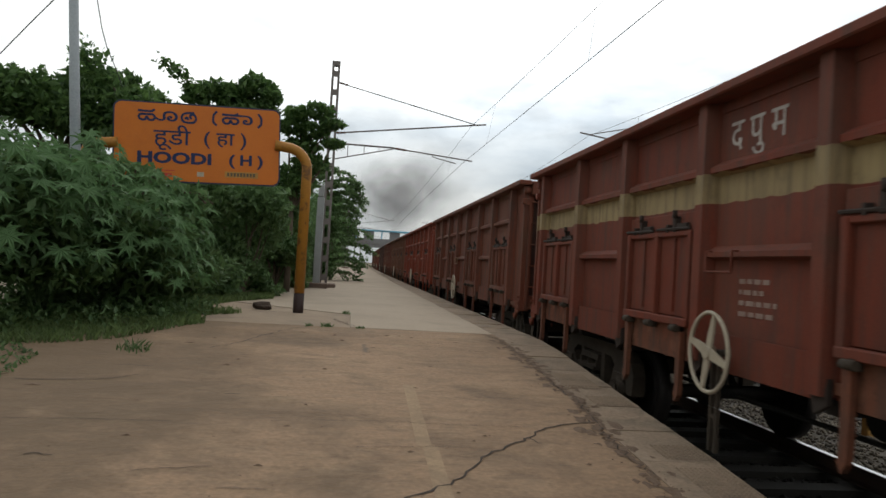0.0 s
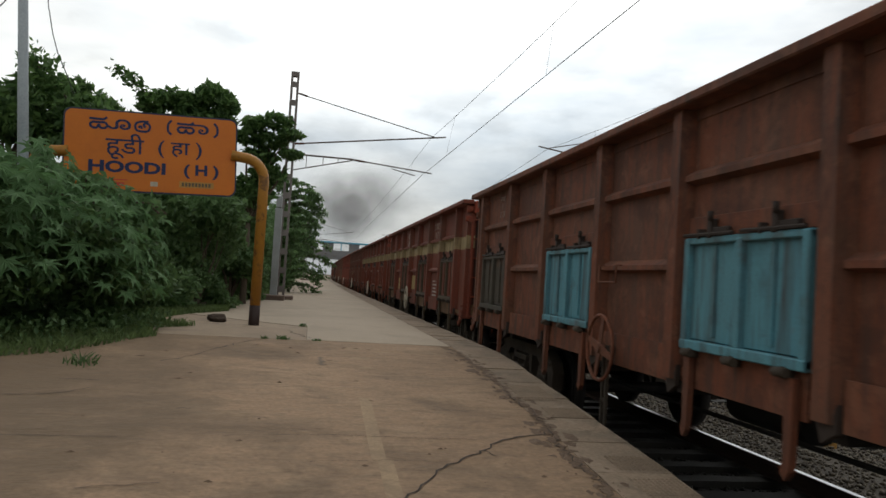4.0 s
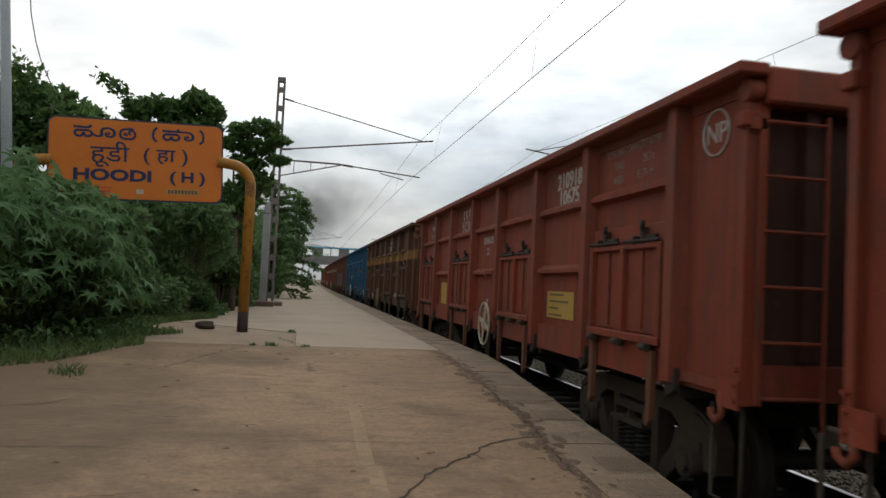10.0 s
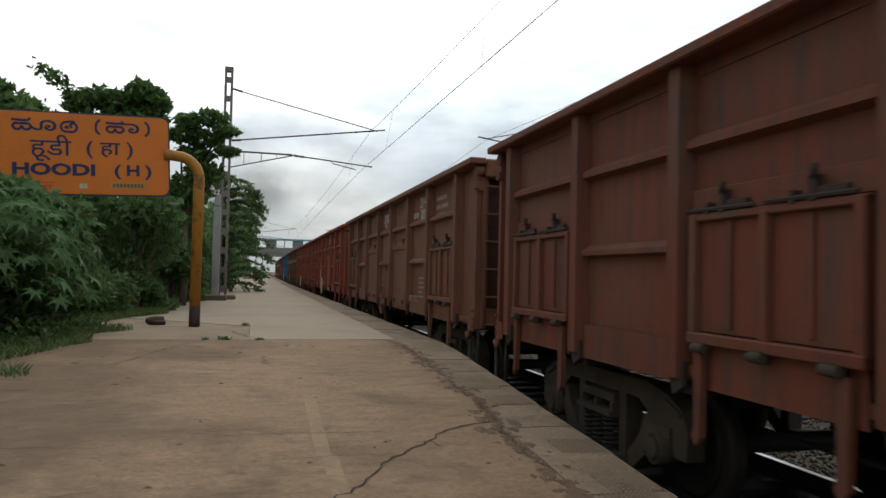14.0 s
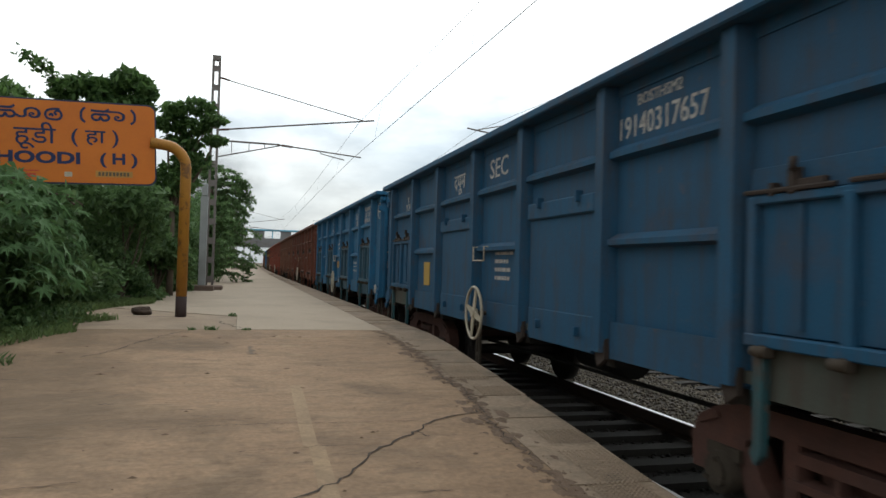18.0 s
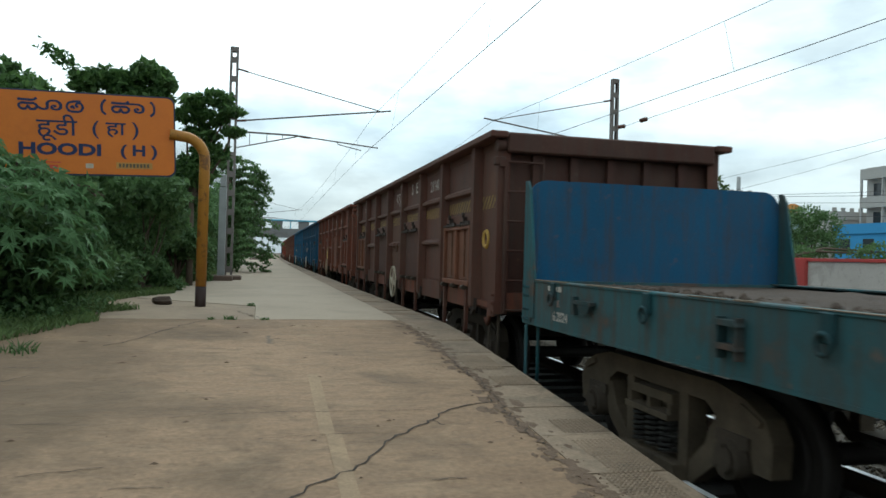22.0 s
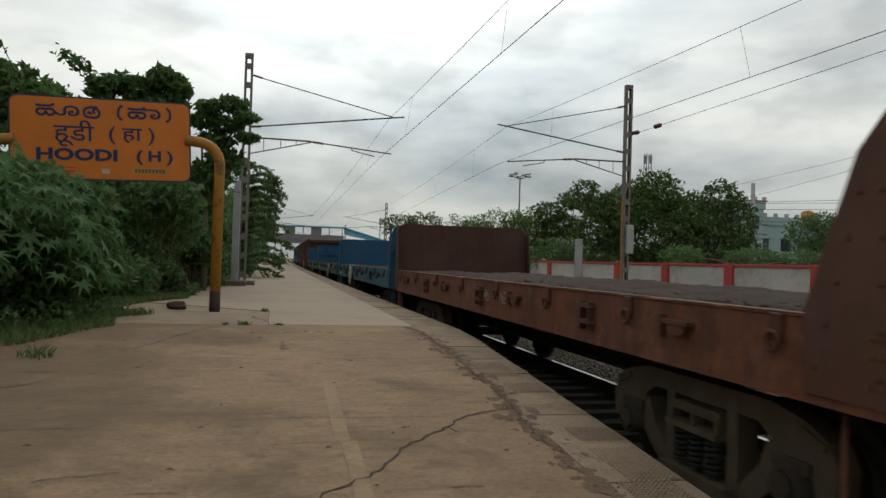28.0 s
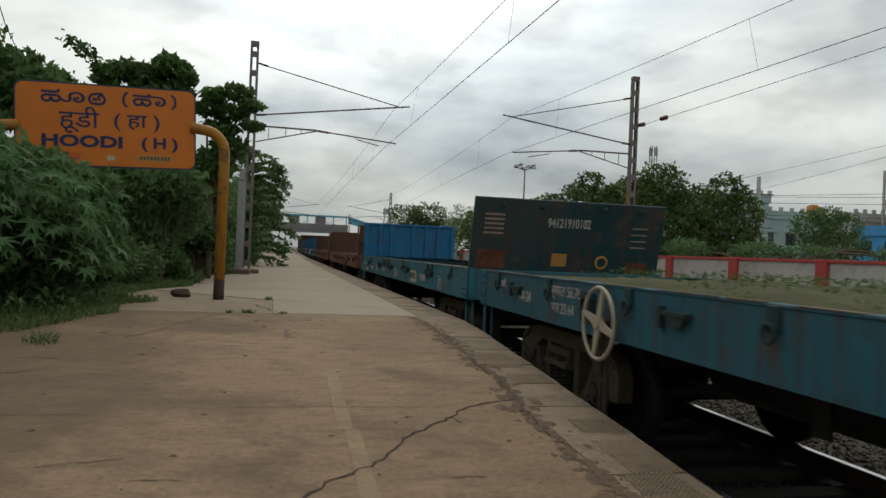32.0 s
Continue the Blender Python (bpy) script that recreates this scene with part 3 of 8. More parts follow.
def ring_y(bm, c, radius, r, axis="x", sides=28, thick=6):
    """A hoop round an axis through c."""
    c = Vector(c)
    e1, e2, e3 = {"x": (Vector((0, 1, 0)), Vector((0, 0, 1)), Vector((1, 0, 0))), "z": (Vector((1, 0, 0)), Vector((0, 1, 0)), Vector((0, 0, 1)))}[axis]
    rows = []
    for k in range(sides):
        a = k * math.tau / sides
        d = e1 * math.cos(a) + e2 * math.sin(a)
        rows.append([bm.verts.new(c + d * (radius + r * math.cos(j * math.tau / thick)) + e3 * r * math.sin(j * math.tau / thick)) for j in range(thick)])
    for k in range(sides):
        p, q = rows[k], rows[(k + 1) % sides]
        for j in range(thick):
            bm.faces.new((p[j], q[j], q[(j + 1) % thick], p[(j + 1) % thick])).smooth = True
    return bm


def mesh_of(name, bm):
    me = bpy.data.meshes.new(name)
    bm.to_mesh(me)
    bm.free()
    me.materials.append(None)
    return me


def put(name, me, mat, parent=None, at=None, label=""):
    """An object on a mesh, with a material of its own."""
    ob = new(name, me)
    ob.material_slots[0].link = "OBJECT"
    ob.material_slots[0].material = mat
    if parent is not None:
        ob.parent = parent
    if at is not None:
        ob.matrix_basis = at if isinstance(at, Matrix) else Matrix.Translation(at)
    if label:
        ob["label"] = label
    return ob


def part(name, bm, mat, parent=None, label="", at=None):
    return put(name, mesh_of(name, bm), mat, parent, at, label)


def thing(name, label, category, group="", at=None, kind=""):
    ob = new(name)
    ob.empty_display_size = 0.3
    if at is not None:
        ob.matrix_basis = at if isinstance(at, Matrix) else Matrix.Translation(at)
    return tagged(ob, label, category, group, kind)


def structure(name, bm, mat, label, category):
    return tagged(part(name, bm, mat), label, category, kind="structure")


def lettering_mesh(body, size, depth=0.002, bold=0.0):
    cu = bpy.data.curves.new("lettering", "FONT")
    cu.body, cu.size, cu.extrude, cu.offset = body, size, depth, bold
    cu.align_x, cu.align_y, cu.resolution_u = "CENTER", "CENTER", 3
    ob = bpy.data.objects.new("lettering", cu)
    scene.collection.objects.link(ob)
    dg = bpy.context.evaluated_depsgraph_get()
    me = bpy.data.meshes.new_from_object(ob.evaluated_get(dg))
    bpy.data.objects.remove(ob)
    bpy.data.curves.remove(cu)
    me.materials.clear()
    me.materials.append(None)
    return me


def leaf_mesh(name, centres, size, seed, up=0.4, aspect=0.45, droop=0.25, jitter=0.4):
    """Many small bent leaves, one at each place, joined in one mesh."""
    g = np.random.default_rng(seed)
    c = np.asarray(centres, dtype=float)
    n = len(c)
    d = g.normal(size=(n, 3))
    d[:, 2] -= droop
    d /= np.linalg.norm(d, axis=1)[:, None]
    nn = g.normal(size=(n, 3))
    nn[:, 2] += up * 3
    s = np.cross(d, nn)
    s /= np.linalg.norm(s, axis=1)[:, None] + 1e-9
    nrm = np.cross(s, d)
    ln = (size * (1 + jitter * g.uniform(-1, 1, n)))[:, None]
    w = ln * aspect
    p0, p3 = c - d * ln * 0.5, c + d * ln * 0.5 - nrm * ln * 0.12
    mid = c + nrm * ln * 0.06
    p1, p2 = mid + s * w * 0.5, mid - s * w * 0.5
    v = np.stack([p0, p1, p3, p2], axis=1).reshape(-1, 3)
    me = bpy.data.meshes.new(name)
    me.vertices.add(4 * n)
    me.vertices.foreach_set("co", v.ravel())
    me.loops.add(6 * n)
    base = np.arange(n)[:, None] * 4
    loops = (base + np.array([0, 1, 2, 0, 2, 3])[None]).ravel()
    me.loops.foreach_set("vertex_index", loops)
    me.polygons.add(2 * n)
    me.polygons.foreach_set("loop_start", np.arange(2 * n) * 3)
    me.update(calc_edges=True)
    me.validate()
    me.materials.append(None)
    return me

# ---------------- the line of the track, the platform and its ramp ----------------
PLAT, RAMP_Y, SLOPE, SIDE = 0.84, 10.6, 0.073, 1.55


def track_x(y, centre=4.30):
    return centre + max(0.0, y - 30.0) ** 2 / 10000.0


def edge_x(y):
    return track_x(y) - 1.68


def plat_z(y):
    """Level to the crest of the ramp, then falling, a little steeper towards its foot."""
    if y >= RAMP_Y:
        return PLAT
    return PLAT - 0.004 - max(0.0, 9.75 - max(y, 6.0)) * 0.0688 - max(0.0, 6.0 - y) * 0.0763


def strip(bm, lefts, rights, ys, zf, thick):
    """A slab between two lines, with thickness, following a height."""
    rows = []
    for a, b, y in zip(lefts, rights, ys):
        z = zf(y)
        rows.append([bm.verts.new(p) for p in ((a, y, z), (b, y, z), (b, y, z - thick), (a, y, z - thick))])
    for p, q in zip(rows, rows[1:]):
        for k in range(4):
            bm.faces.new((p[k], p[(k + 1) % 4], q[(k + 1) % 4], q[k]))
    bm.faces.new(rows[0])
    bm.faces.new(rows[-1][::-1])
    bmesh.ops.recalc_face_normals(bm, faces=bm.faces)
    return bm


# ground, one sheet to the horizon
bm = bmesh.new()
bmesh.ops.create_grid(bm, x_segments=60, y_segments=60, size=1500)
for v in bm.verts:
    v.co.z = -0.55 + 0.25 * noise.noise(v.co * 0.01)
structure("ground", bm, SOIL, "brown earth around the railway line", "ground")
bm = bmesh.new()
bmesh.ops.create_grid(bm, x_segments=40, y_segments=90, size=1)
for v in bm.verts:
    x, y = v.co.x * 14 - 17.5, v.co.y * 60 + 46
    v.co = Vector((x, y, 0.40 + 0.12 * noise.noise(Vector((x * 0.4, y * 0.4, 0)))))
structure("ground_bank", bm, SOIL, "earth bank behind the platform under the bushes", "ground")

ys = [-7 + k * 0.25 for k in range(71)] + [RAMP_Y]
ys = [y for y in ys if y <= RAMP_Y]
bm = bmesh.new()
strip(bm, [-4.2] * len(ys), [edge_x(y) - 0.60 for y in ys], ys, lambda y: plat_z(y - 0.01), 1.3)
structure("pavement_ramp", bm, CONCRETE_OLD, "cracked brown concrete ramp at the platform end", "ramp")

ys = [RAMP_Y + 0.004] + [13.1 + k * 4 for k in range(58)]
bm = bmesh.new()
strip(bm, [-0.02, -0.02] + [-4.6] * 57, [edge_x(y) - 0.60 for y in ys], ys, lambda y: PLAT, 1.2)
structure("pavement_platform", bm, CONCRETE_NEW, "pale swept concrete platform surface", "platform")
bm = bmesh.new()
box(bm, -4.6, -0.026, RAMP_Y + 0.004, 13.09, PLAT - 1.2, PLAT - 0.006)
box(bm, -4.6, -0.026, 13.1, 17.09, PLAT - 1.2, PLAT - 0.01)
structure("pavement_corner", bm, CORNER, "old worn concrete beside the name board", "platform")

# coping stones along the edge
coping = thing("coping", "worn grey coping stones along the platform edge", "platform edge", kind="structure")
g = random.Random(5)
y, stones = -6.175, []
while y < 62:
    ln = 0.745
    stones.append((y, y + ln))
    y += ln
for a, b in stones:
    bm = bmesh.new()
    rows = []
    for yy in (a + 0.006, b - 0.006):
        z = plat_z(yy) + g.uniform(-0.004, 0.006)
        x1 = edge_x(yy) + g.uniform(-0.008, 0.008)
        x0 = edge_x(yy) - 0.595
        rows.append([bm.verts.new(p) for p in ((x0, yy, z), (x1 - 0.02, yy, z), (x1, yy, z - 0.02), (x1, yy, z - 0.16), (x0, yy, z - 0.16))])
    for k in range(5):
        bm.faces.new((rows[0][k], rows[0][(k + 1) % 5], rows[1][(k + 1) % 5], rows[1][k]))
    bm.faces.new(rows[0])
    bm.faces.new(rows[1][::-1])
    bmesh.ops.recalc_face_normals(bm, faces=bm.faces)
    part("coping_stone", bm, COPING, coping)
bm = bmesh.new()
ys = [62 + k * 4 for k in range(45)]
strip(bm, [edge_x(v) - 0.595 for v in ys], [edge_x(v) for v in ys], ys, lambda v: PLAT, 0.16)
part("far_coping", bm, COPING, coping)
bm = bmesh.new()
ys = [-6 + k * 0.25 for k in range(68)] + [11 + k * 4 for k in range(58)]
strip(bm, [edge_x(v) - 0.62 for v in ys], [edge_x(v) - 0.07 for v in ys], ys, lambda v: plat_z(v) - 0.165, 1.0)
part("platform_wall", bm, COPING, coping, "dark retaining wall under the coping")
# chequered tactile tiles set into some of the stones
bm = bmesh.new()
for i in range(11):
    for j in range(9):
        x, y = -0.17 + i * 0.034, -0.15 + j * 0.037
        v = [bm.verts.new(p) for p in ((x - 0.012, y - 0.012, 0.0), (x + 0.012, y - 0.012, 0), (x + 0.012, y + 0.012, 0), (x - 0.012, y + 0.012, 0), (x, y, 0.009))]
        for k in range(4):
            bm.faces.new((v[k], v[(k + 1) % 4], v[4]))
tile = mesh_of("tactile_tile", bm)
tilt = math.degrees(math.atan(SLOPE))
for x, yy in ((2.28, 7.62), (2.28, 7.28), (2.37, 6.65), (2.41, 5.21), (2.39, 4.72), (2.40, 4.42), (2.31, 4.10), (2.32, 3.77), (2.39, 3.29), (2.40, 2.90)):
    put("tactile_tile", tile, COPING, coping, pose(x, yy, plat_z(yy) + 0.006, tilt, 0, 0))

# cracks, crumbled joints and worn paint on the ramp
def seam(name, pts, w0, w1, mat, label, seed, wobble=0.03, lift=0.004, step=0.07):
    q = random.Random(seed)
    bm, prev = bmesh.new(), None
    for (xa, ya), (xb, yb) in zip(pts, pts[1:]):
        n = max(2, int(math.hypot(xb - xa, yb - ya) / step))
        d = Vector((xb - xa, yb - ya)).normalized()
        s = Vector((-d.y, d.x))
        for k in range(n):
            t = k / n
            c = Vector((xa + (xb - xa) * t, ya + (yb - ya) * t)) + s * q.uniform(-wobble, wobble)
            w = q.uniform(w0, w1)
            a, b = c + s * w, c - s * w
            row = [bm.verts.new((a.x, a.y, plat_z(a.y) + lift)), bm.verts.new((b.x, b.y, plat_z(b.y) + lift))]
            if prev:
                bm.faces.new((prev[0], prev[1], row[1], row[0]))
            prev = row
    bmesh.ops.recalc_face_normals(bm, faces=bm.faces)
    for f in bm.faces:
        if f.normal.z < 0:
            f.normal_flip()
    return structure(name, bm, mat, label, "crack")


seam("crack", [(0.10, 3.91), (0.33, 4.25), (0.42, 4.33), (0.66, 4.55), (0.70, 4.64), (0.90, 4.98), (1.06, 5.17), (1.27, 5.38), (1.33, 5.46), (1.47, 5.67), (1.68, 5.82), (1.93, 5.92), (2.02, 6.03)], 0.005, 0.013, CRACK, "jagged dark crack across the ramp", 1, 0.022)
seam("crack", [(1.33, 5.46), (1.37, 5.34), (1.41, 5.30)], 0.002, 0.007, CRACK, "short side crack on the ramp", 21, 0.01)
seam("crack", [(-3.23, 5.49), (-1.99, 5.57), (-1.64, 5.58), (-1.22, 5.59)], 0.001, 0.004, CRACK, "thin crack across the ramp", 2, 0.012)
seam("crack", [(-0.63, 5.68), (-0.32, 5.72), (0.18, 5.75), (0.59, 5.74), (1.19, 5.73), (1.49, 5.74)], 0.001, 0.004, CRACK, "thin crack across the ramp", 22, 0.012)
seam("crack", [(0.05, 5.11), (0.28, 5.17), (0.77, 5.19)], 0.001, 0.005, CRACK, "faint crack on the ramp", 23, 0.02)
seam("crack", [(-2.81, 6.65), (-2.43, 6.70), (-2.18, 6.74), (-2.00, 6.86), (-1.84, 7.10)], 0.002, 0.008, CRACK, "bowed crack on the ramp", 24, 0.012)
seam("crack", [(-1.28, 4.59), (-1.10, 4.63), (-0.93, 4.69), (-0.74, 4.70)], 0.001, 0.005, CRACK, "faint crack on the ramp", 25, 0.02)
seam("crack", [(-1.56, 8.38), (-1.27, 8.73), (-1.14, 9.13), (-0.93, 9.59), (-0.60, 10.45)], 0.003, 0.010, CRACK, "thin crack running to the name board", 3)
JOINT = [(1.88, 10.50), (1.99, 9.31), (2.03, 8.55), (2.06, 7.95), (2.03, 7.52), (2.01, 7.13), (2.06, 6.66), (2.02, 6.15), (2.01, 5.91), (1.96, 5.60), (1.97, 5.34), (1.96, 5.07), (1.99, 4.88), (1.99, 4.68), (1.97, 4.49), (2.01, 4.29), (2.01, 4.13), (2.02, 3.38), (2.03, 0.50), (2.03, -5.00)]
seam("joint", JOINT, 0.012, 0.06, CRUMBLE, "crumbled dirt-filled joint beside the coping", 4, 0.05, step=0.04)
seam("crack", JOINT[4:-6], 0.001, 0.009, CRACK, "broken dark crack beside the coping", 14, 0.03, 0.007, 0.05)
seam("joint", [(-1.20, 10.46), (-0.70, 10.50), (-0.10, 10.56)], 0.006, 0.02, CRACK, "dirt-filled joint at the top of the ramp", 5, 0.03)
seam("joint", [(-1.70, 12.75), (-1.20, 12.85), (-0.60, 12.90)], 0.006, 0.02, CRACK, "dark joint behind the name board", 6, 0.02)
seam("joint", [(-0.28, 12.00), (-0.12, 11.30), (0.02, 10.90), (0.22, 10.68)], 0.006, 0.02, CRACK, "cracked corner of the pale slab", 7, 0.05)
for k, (x, y, w) in enumerate(((-0.34, 6.18, 0.07), (0.15, 6.93, 0.09), (1.01, 9.27, 0.17), (1.14, 7.65, 0.12), (1.82, 5.35, 0.03), (1.45, 4.86, 0.05), (1.18, 4.27, 0.12), (0.60, 8.20, 0.10), (-2.03, 7.35, 0.2), (-0.59, 4.34, 0.16), (1.44, 8.85, 0.2), (0.72, 8.66, 0.14), (-0.97, 6.41, 0.08), (0.91, 8.57, 0.10), (1.30, 8.20, 0.12), (0.39, 7.64, 0.08), (-1.87, 4.82, 0.10), (-2.55, 5.10, 0.12))):
    seam("chip", [(x - w, y), (x - w * 0.3, y + 0.02), (x + w, y - 0.01)], 0.002, 0.007, CRACK if k % 2 == 0 else STAIN, "shallow chipped patch in the concrete", 20 + k, 0.012, step=0.03)
seam("stain", [(0.15, 8.48), (0.16, 9.03)], 0.012, 0.045, STAIN, "dark stain on the concrete", 40, 0.02, step=0.04)
bm = bmesh.new()
for a, b, x0, x1 in ((3.0, 5.19, 0.485, 0.595), (5.19, 6.98, 0.465, 0.570)):
    v = [bm.verts.new((x, y, plat_z(y) + 0.003)) for x, y in ((x0, a), (x1, a), (x1 + 0.02, b), (x0 + 0.02, b))]
    bm.faces.new(v)
q = random.Random(88)
for cx, cy, rx, ry in ((0.60, 8.99, 0.16, 0.10), (0.64, 8.43, 0.10, 0.05), (0.58, 9.68, 0.14, 0.12), (0.96, 9.50, 0.2, 0.05), (0.29, 7.35, 0.12, 0.03)):
    ring = [bm.verts.new((cx + rx * q.uniform(0.6, 1.1) * math.cos(j * 0.524), cy + ry * q.uniform(0.6, 1.1) * math.sin(j * 0.524), plat_z(cy + ry * math.sin(j * 0.524)) + 0.004)) for j in range(12)]
    bm.faces.new(ring)
structure("worn_line", bm, LINE, "worn yellow line painted on the ramp", "road marking")

q = random.Random(71)
bm = bmesh.new()
for k in range(420):
    y = q.uniform(2.6, 9.6)
    x = float(np.interp(y, [b for a, b in JOINT[::-1]], [a for a, b in JOINT[::-1]])) + q.gauss(0, 0.07) if k % 3 else q.uniform(-3.4, 2.5)
    r = q.uniform(0.004, 0.014) * (1.0 if k % 3 else 0.7)
    z = plat_z(y) + 0.002
    a = q.uniform(0, 6)
    v = [bm.verts.new((x + r * math.cos(a + j * 2.1), y + r * math.sin(a + j * 2.1), z)) for j in range(3)] + [bm.verts.new((x, y, z + r * 0.7))]
    for i, j in ((0, 1), (1, 2), (2, 0)):
        bm.faces.new((v[i], v[j], v[3]))
tagged(part("grit", bm, CRUMBLE), "brown grit and crumbs strewn on the ramp", "grit", kind="stuff")

# low heaps of dirt along the crumbled joint and scattered over the ramp
q = random.Random(173)
bm = bmesh.new()
for k in range(150):
    y = q.uniform(2.8, 9.8)
    near = k % 4 != 0
    x = float(np.interp(y, [b for a, b in JOINT[::-1]], [a for a, b in JOINT[::-1]])) + q.gauss(0, 0.08) if near else q.uniform(-2.6, 1.9)
    rx, ry = (q.uniform(0.02, 0.075), q.uniform(0.03, 0.13)) if near else (q.uniform(0.02, 0.09), q.uniform(0.006, 0.02))
    if not near and y < 6:
        rx *= 0.5
    top = bm.verts.new((x, y, plat_z(y) + q.uniform(0.005, 0.013)))
    ring = []
    for j in range(9):
        a, f = j * math.tau / 9, q.uniform(0.45, 1.15)
        yy = y + ry * f * math.sin(a)
        ring.append(bm.verts.new((x + rx * f * math.cos(a), yy, plat_z(yy) - 0.001)))
    for j in range(9):
        bm.faces.new((ring[j], ring[(j + 1) % 9], top))
tagged(part("dirt", bm, CRUMBLE), "brown dirt gathered along the broken joint", "dirt", kind="stuff")

# ---------------- tracks ----------------
def rail_line(centre, off, y0, y1, name):
    out = []
    ys = [y0, 0, 10, 20, 30] + [30 + 7 * k for k in range(1, int((y1 - 30) / 7))]
    prof = [(-0.075, -0.17), (0.075, -0.17), (0.075, -0.155), (0.012, -0.135), (0.012, -0.045), (0.036, -0.03), (0.036, 0.0), (-0.036, 0.0), (-0.036, -0.03), (-0.012, -0.045), (-0.012, -0.135), (-0.075, -0.155)]
    bm = bmesh.new()
    rows = [[bm.verts.new((track_x(y, centre) + off + px, y, pz - 0.002)) for px, pz in prof] for y in ys]
    for a, b in zip(rows, rows[1:]):
        for k in range(12):
            bm.faces.new((a[k], a[(k + 1) % 12], b[(k + 1) % 12], b[k]))
    bmesh.ops.recalc_face_normals(bm, faces=bm.faces)
    ob = tagged(part("rail", bm, RAIL_SIDE), "steel rail with a polished head on " + name, "rail", "rails", "structure")
    bm = bmesh.new()
    rows = [[bm.verts.new((track_x(y, centre) + off + px, y, 0.002)) for px in (-0.034, 0.034)] for y in ys]
    for a, b in zip(rows, rows[1:]):
        bm.faces.new((a[0], a[1], b[1], b[0]))
    part("running_surface", bm, RAIL_TOP, ob, "polished running surface")


for c, nm in ((4.30, "the near line"), (9.0, "the second line")):
    for s in (-1, 1):
        rail_line(c, s * 0.872, -30, 260, nm)
bm = bmesh.new()
prism(bm, [(-1.37, -0.38), (1.37, -0.38), (1.37, -0.19), (1.25, -0.17), (0.5, -0.175), (-0.5, -0.175), (-1.25, -0.17), (-1.37, -0.19)], "y", -0.12, 0.12)
sleeper = mesh_of("sleeper", bm)
for c in (4.30, 9.0):
    bed = thing("sleepers", "dark concrete sleepers under the rails", "sleepers", "sleepers", kind="structure")
    y = -8.0
    while y < 70:
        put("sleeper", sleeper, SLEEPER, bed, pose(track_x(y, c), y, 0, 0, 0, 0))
        y += 0.62
bm = bmesh.new()
ys = [-40 + 10 * k for k in range(31)]
strip(bm, [track_x(y) - 1.9 for y in ys], [track_x(y) + 1.25 for y in ys], ys, lambda y: -0.25, 0.3)
structure("ballast_bed_near", bm, BALLAST_DARK, "dark ballast between the rails", "ballast")
bm = bmesh.new()
rows = []
for y in ys:
    x = track_x(y)
    rows.append([bm.verts.new((x + dx, y, z)) for dx, z in ((1.25, -0.25), (1.8, -0.20), (2.4, -0.14), (2.9, -0.2), (3.5, -0.25), (6.0, -0.25), (7.2, -0.5))])
for a, b in zip(rows, rows[1:]):
    for k in range(6):
        bm.faces.new((a[k], a[k + 1], b[k + 1], b[k]))
bmesh.ops.recalc_face_normals(bm, faces=bm.faces)
structure("ballast_bed_far", bm, BALLAST, "grey-brown stone ballast beside the track", "ballast")
# loose stones
def stones_mesh(name, n, seed, xr, yr, zf, size):
    q = np.random.default_rng(seed)
    base = np.array([(1, 0, 0), (-1, 0, 0), (0, 1, 0), (0, -1, 0), (0, 0, 1), (0, 0, -1)], float)
    tri = np.array([(0, 2, 4), (2, 1, 4), (1, 3, 4), (3, 0, 4), (2, 0, 5), (1, 2, 5), (3, 1, 5), (0, 3, 5)])
    x, y = q.uniform(*xr, n), q.uniform(*yr, n)
    r = size * q.uniform(0.6, 1.35, (n, 1, 1))
    v = base[None] * r * q.uniform(0.6, 1.2, (n, 6, 1))
    a = q.uniform(0, 6.28, n)
    ca, sa, t = np.cos(a)[:, None], np.sin(a)[:, None], q.uniform(-0.6, 0.6, n)[:, None]
    vx, vy, vz = v[..., 0] * ca - v[..., 1] * sa, v[..., 0] * sa + v[..., 1] * ca, v[..., 2] * 0.75
    vx, vz = vx + vz * t, vz - vx * t
    z = np.array([zf(p, s) for p, s in zip(x, y)])
    vv = np.stack([vx + x[:, None], vy + y[:, None], vz + z[:, None]], -1).reshape(-1, 3)
    f = (tri[None] + np.arange(n)[:, None, None] * 6).reshape(-1)
    me = bpy.data.meshes.new(name)
    me.vertices.add(len(vv))
    me.vertices.foreach_set("co", vv.ravel())
    me.loops.add(len(f))
    me.loops.foreach_set("vertex_index", f)
    me.polygons.add(len(f) // 3)
    me.polygons.foreach_set("loop_start", np.arange(len(f) // 3) * 3)
    me.update(calc_edges=True)
    me.materials.append(None)
    return me


STONE = leaf_material("ballast_pieces", (0.200, 0.166, 0.122), (0.072, 0.058, 0.044))
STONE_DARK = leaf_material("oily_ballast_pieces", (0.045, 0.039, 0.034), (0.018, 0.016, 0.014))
tagged(put("ballast_stones", stones_mesh("ballast_stones", 26000, 3, (5.3, 8.4), (2.5, 34), lambda x, y: -0.22 + 0.07 * math.exp(-((x - 6.7) / 0.7) ** 2), 0.034), STONE), "loose grey-brown ballast stones", "ballast", kind="stuff")
tagged(put("ballast_stones", stones_mesh("ballast_stones", 5000, 4, (2.75, 5.1), (2.5, 16), lambda x, y: -0.245, 0.032), STONE_DARK), "dark ballast stones between sleepers", "ballast", kind="stuff")

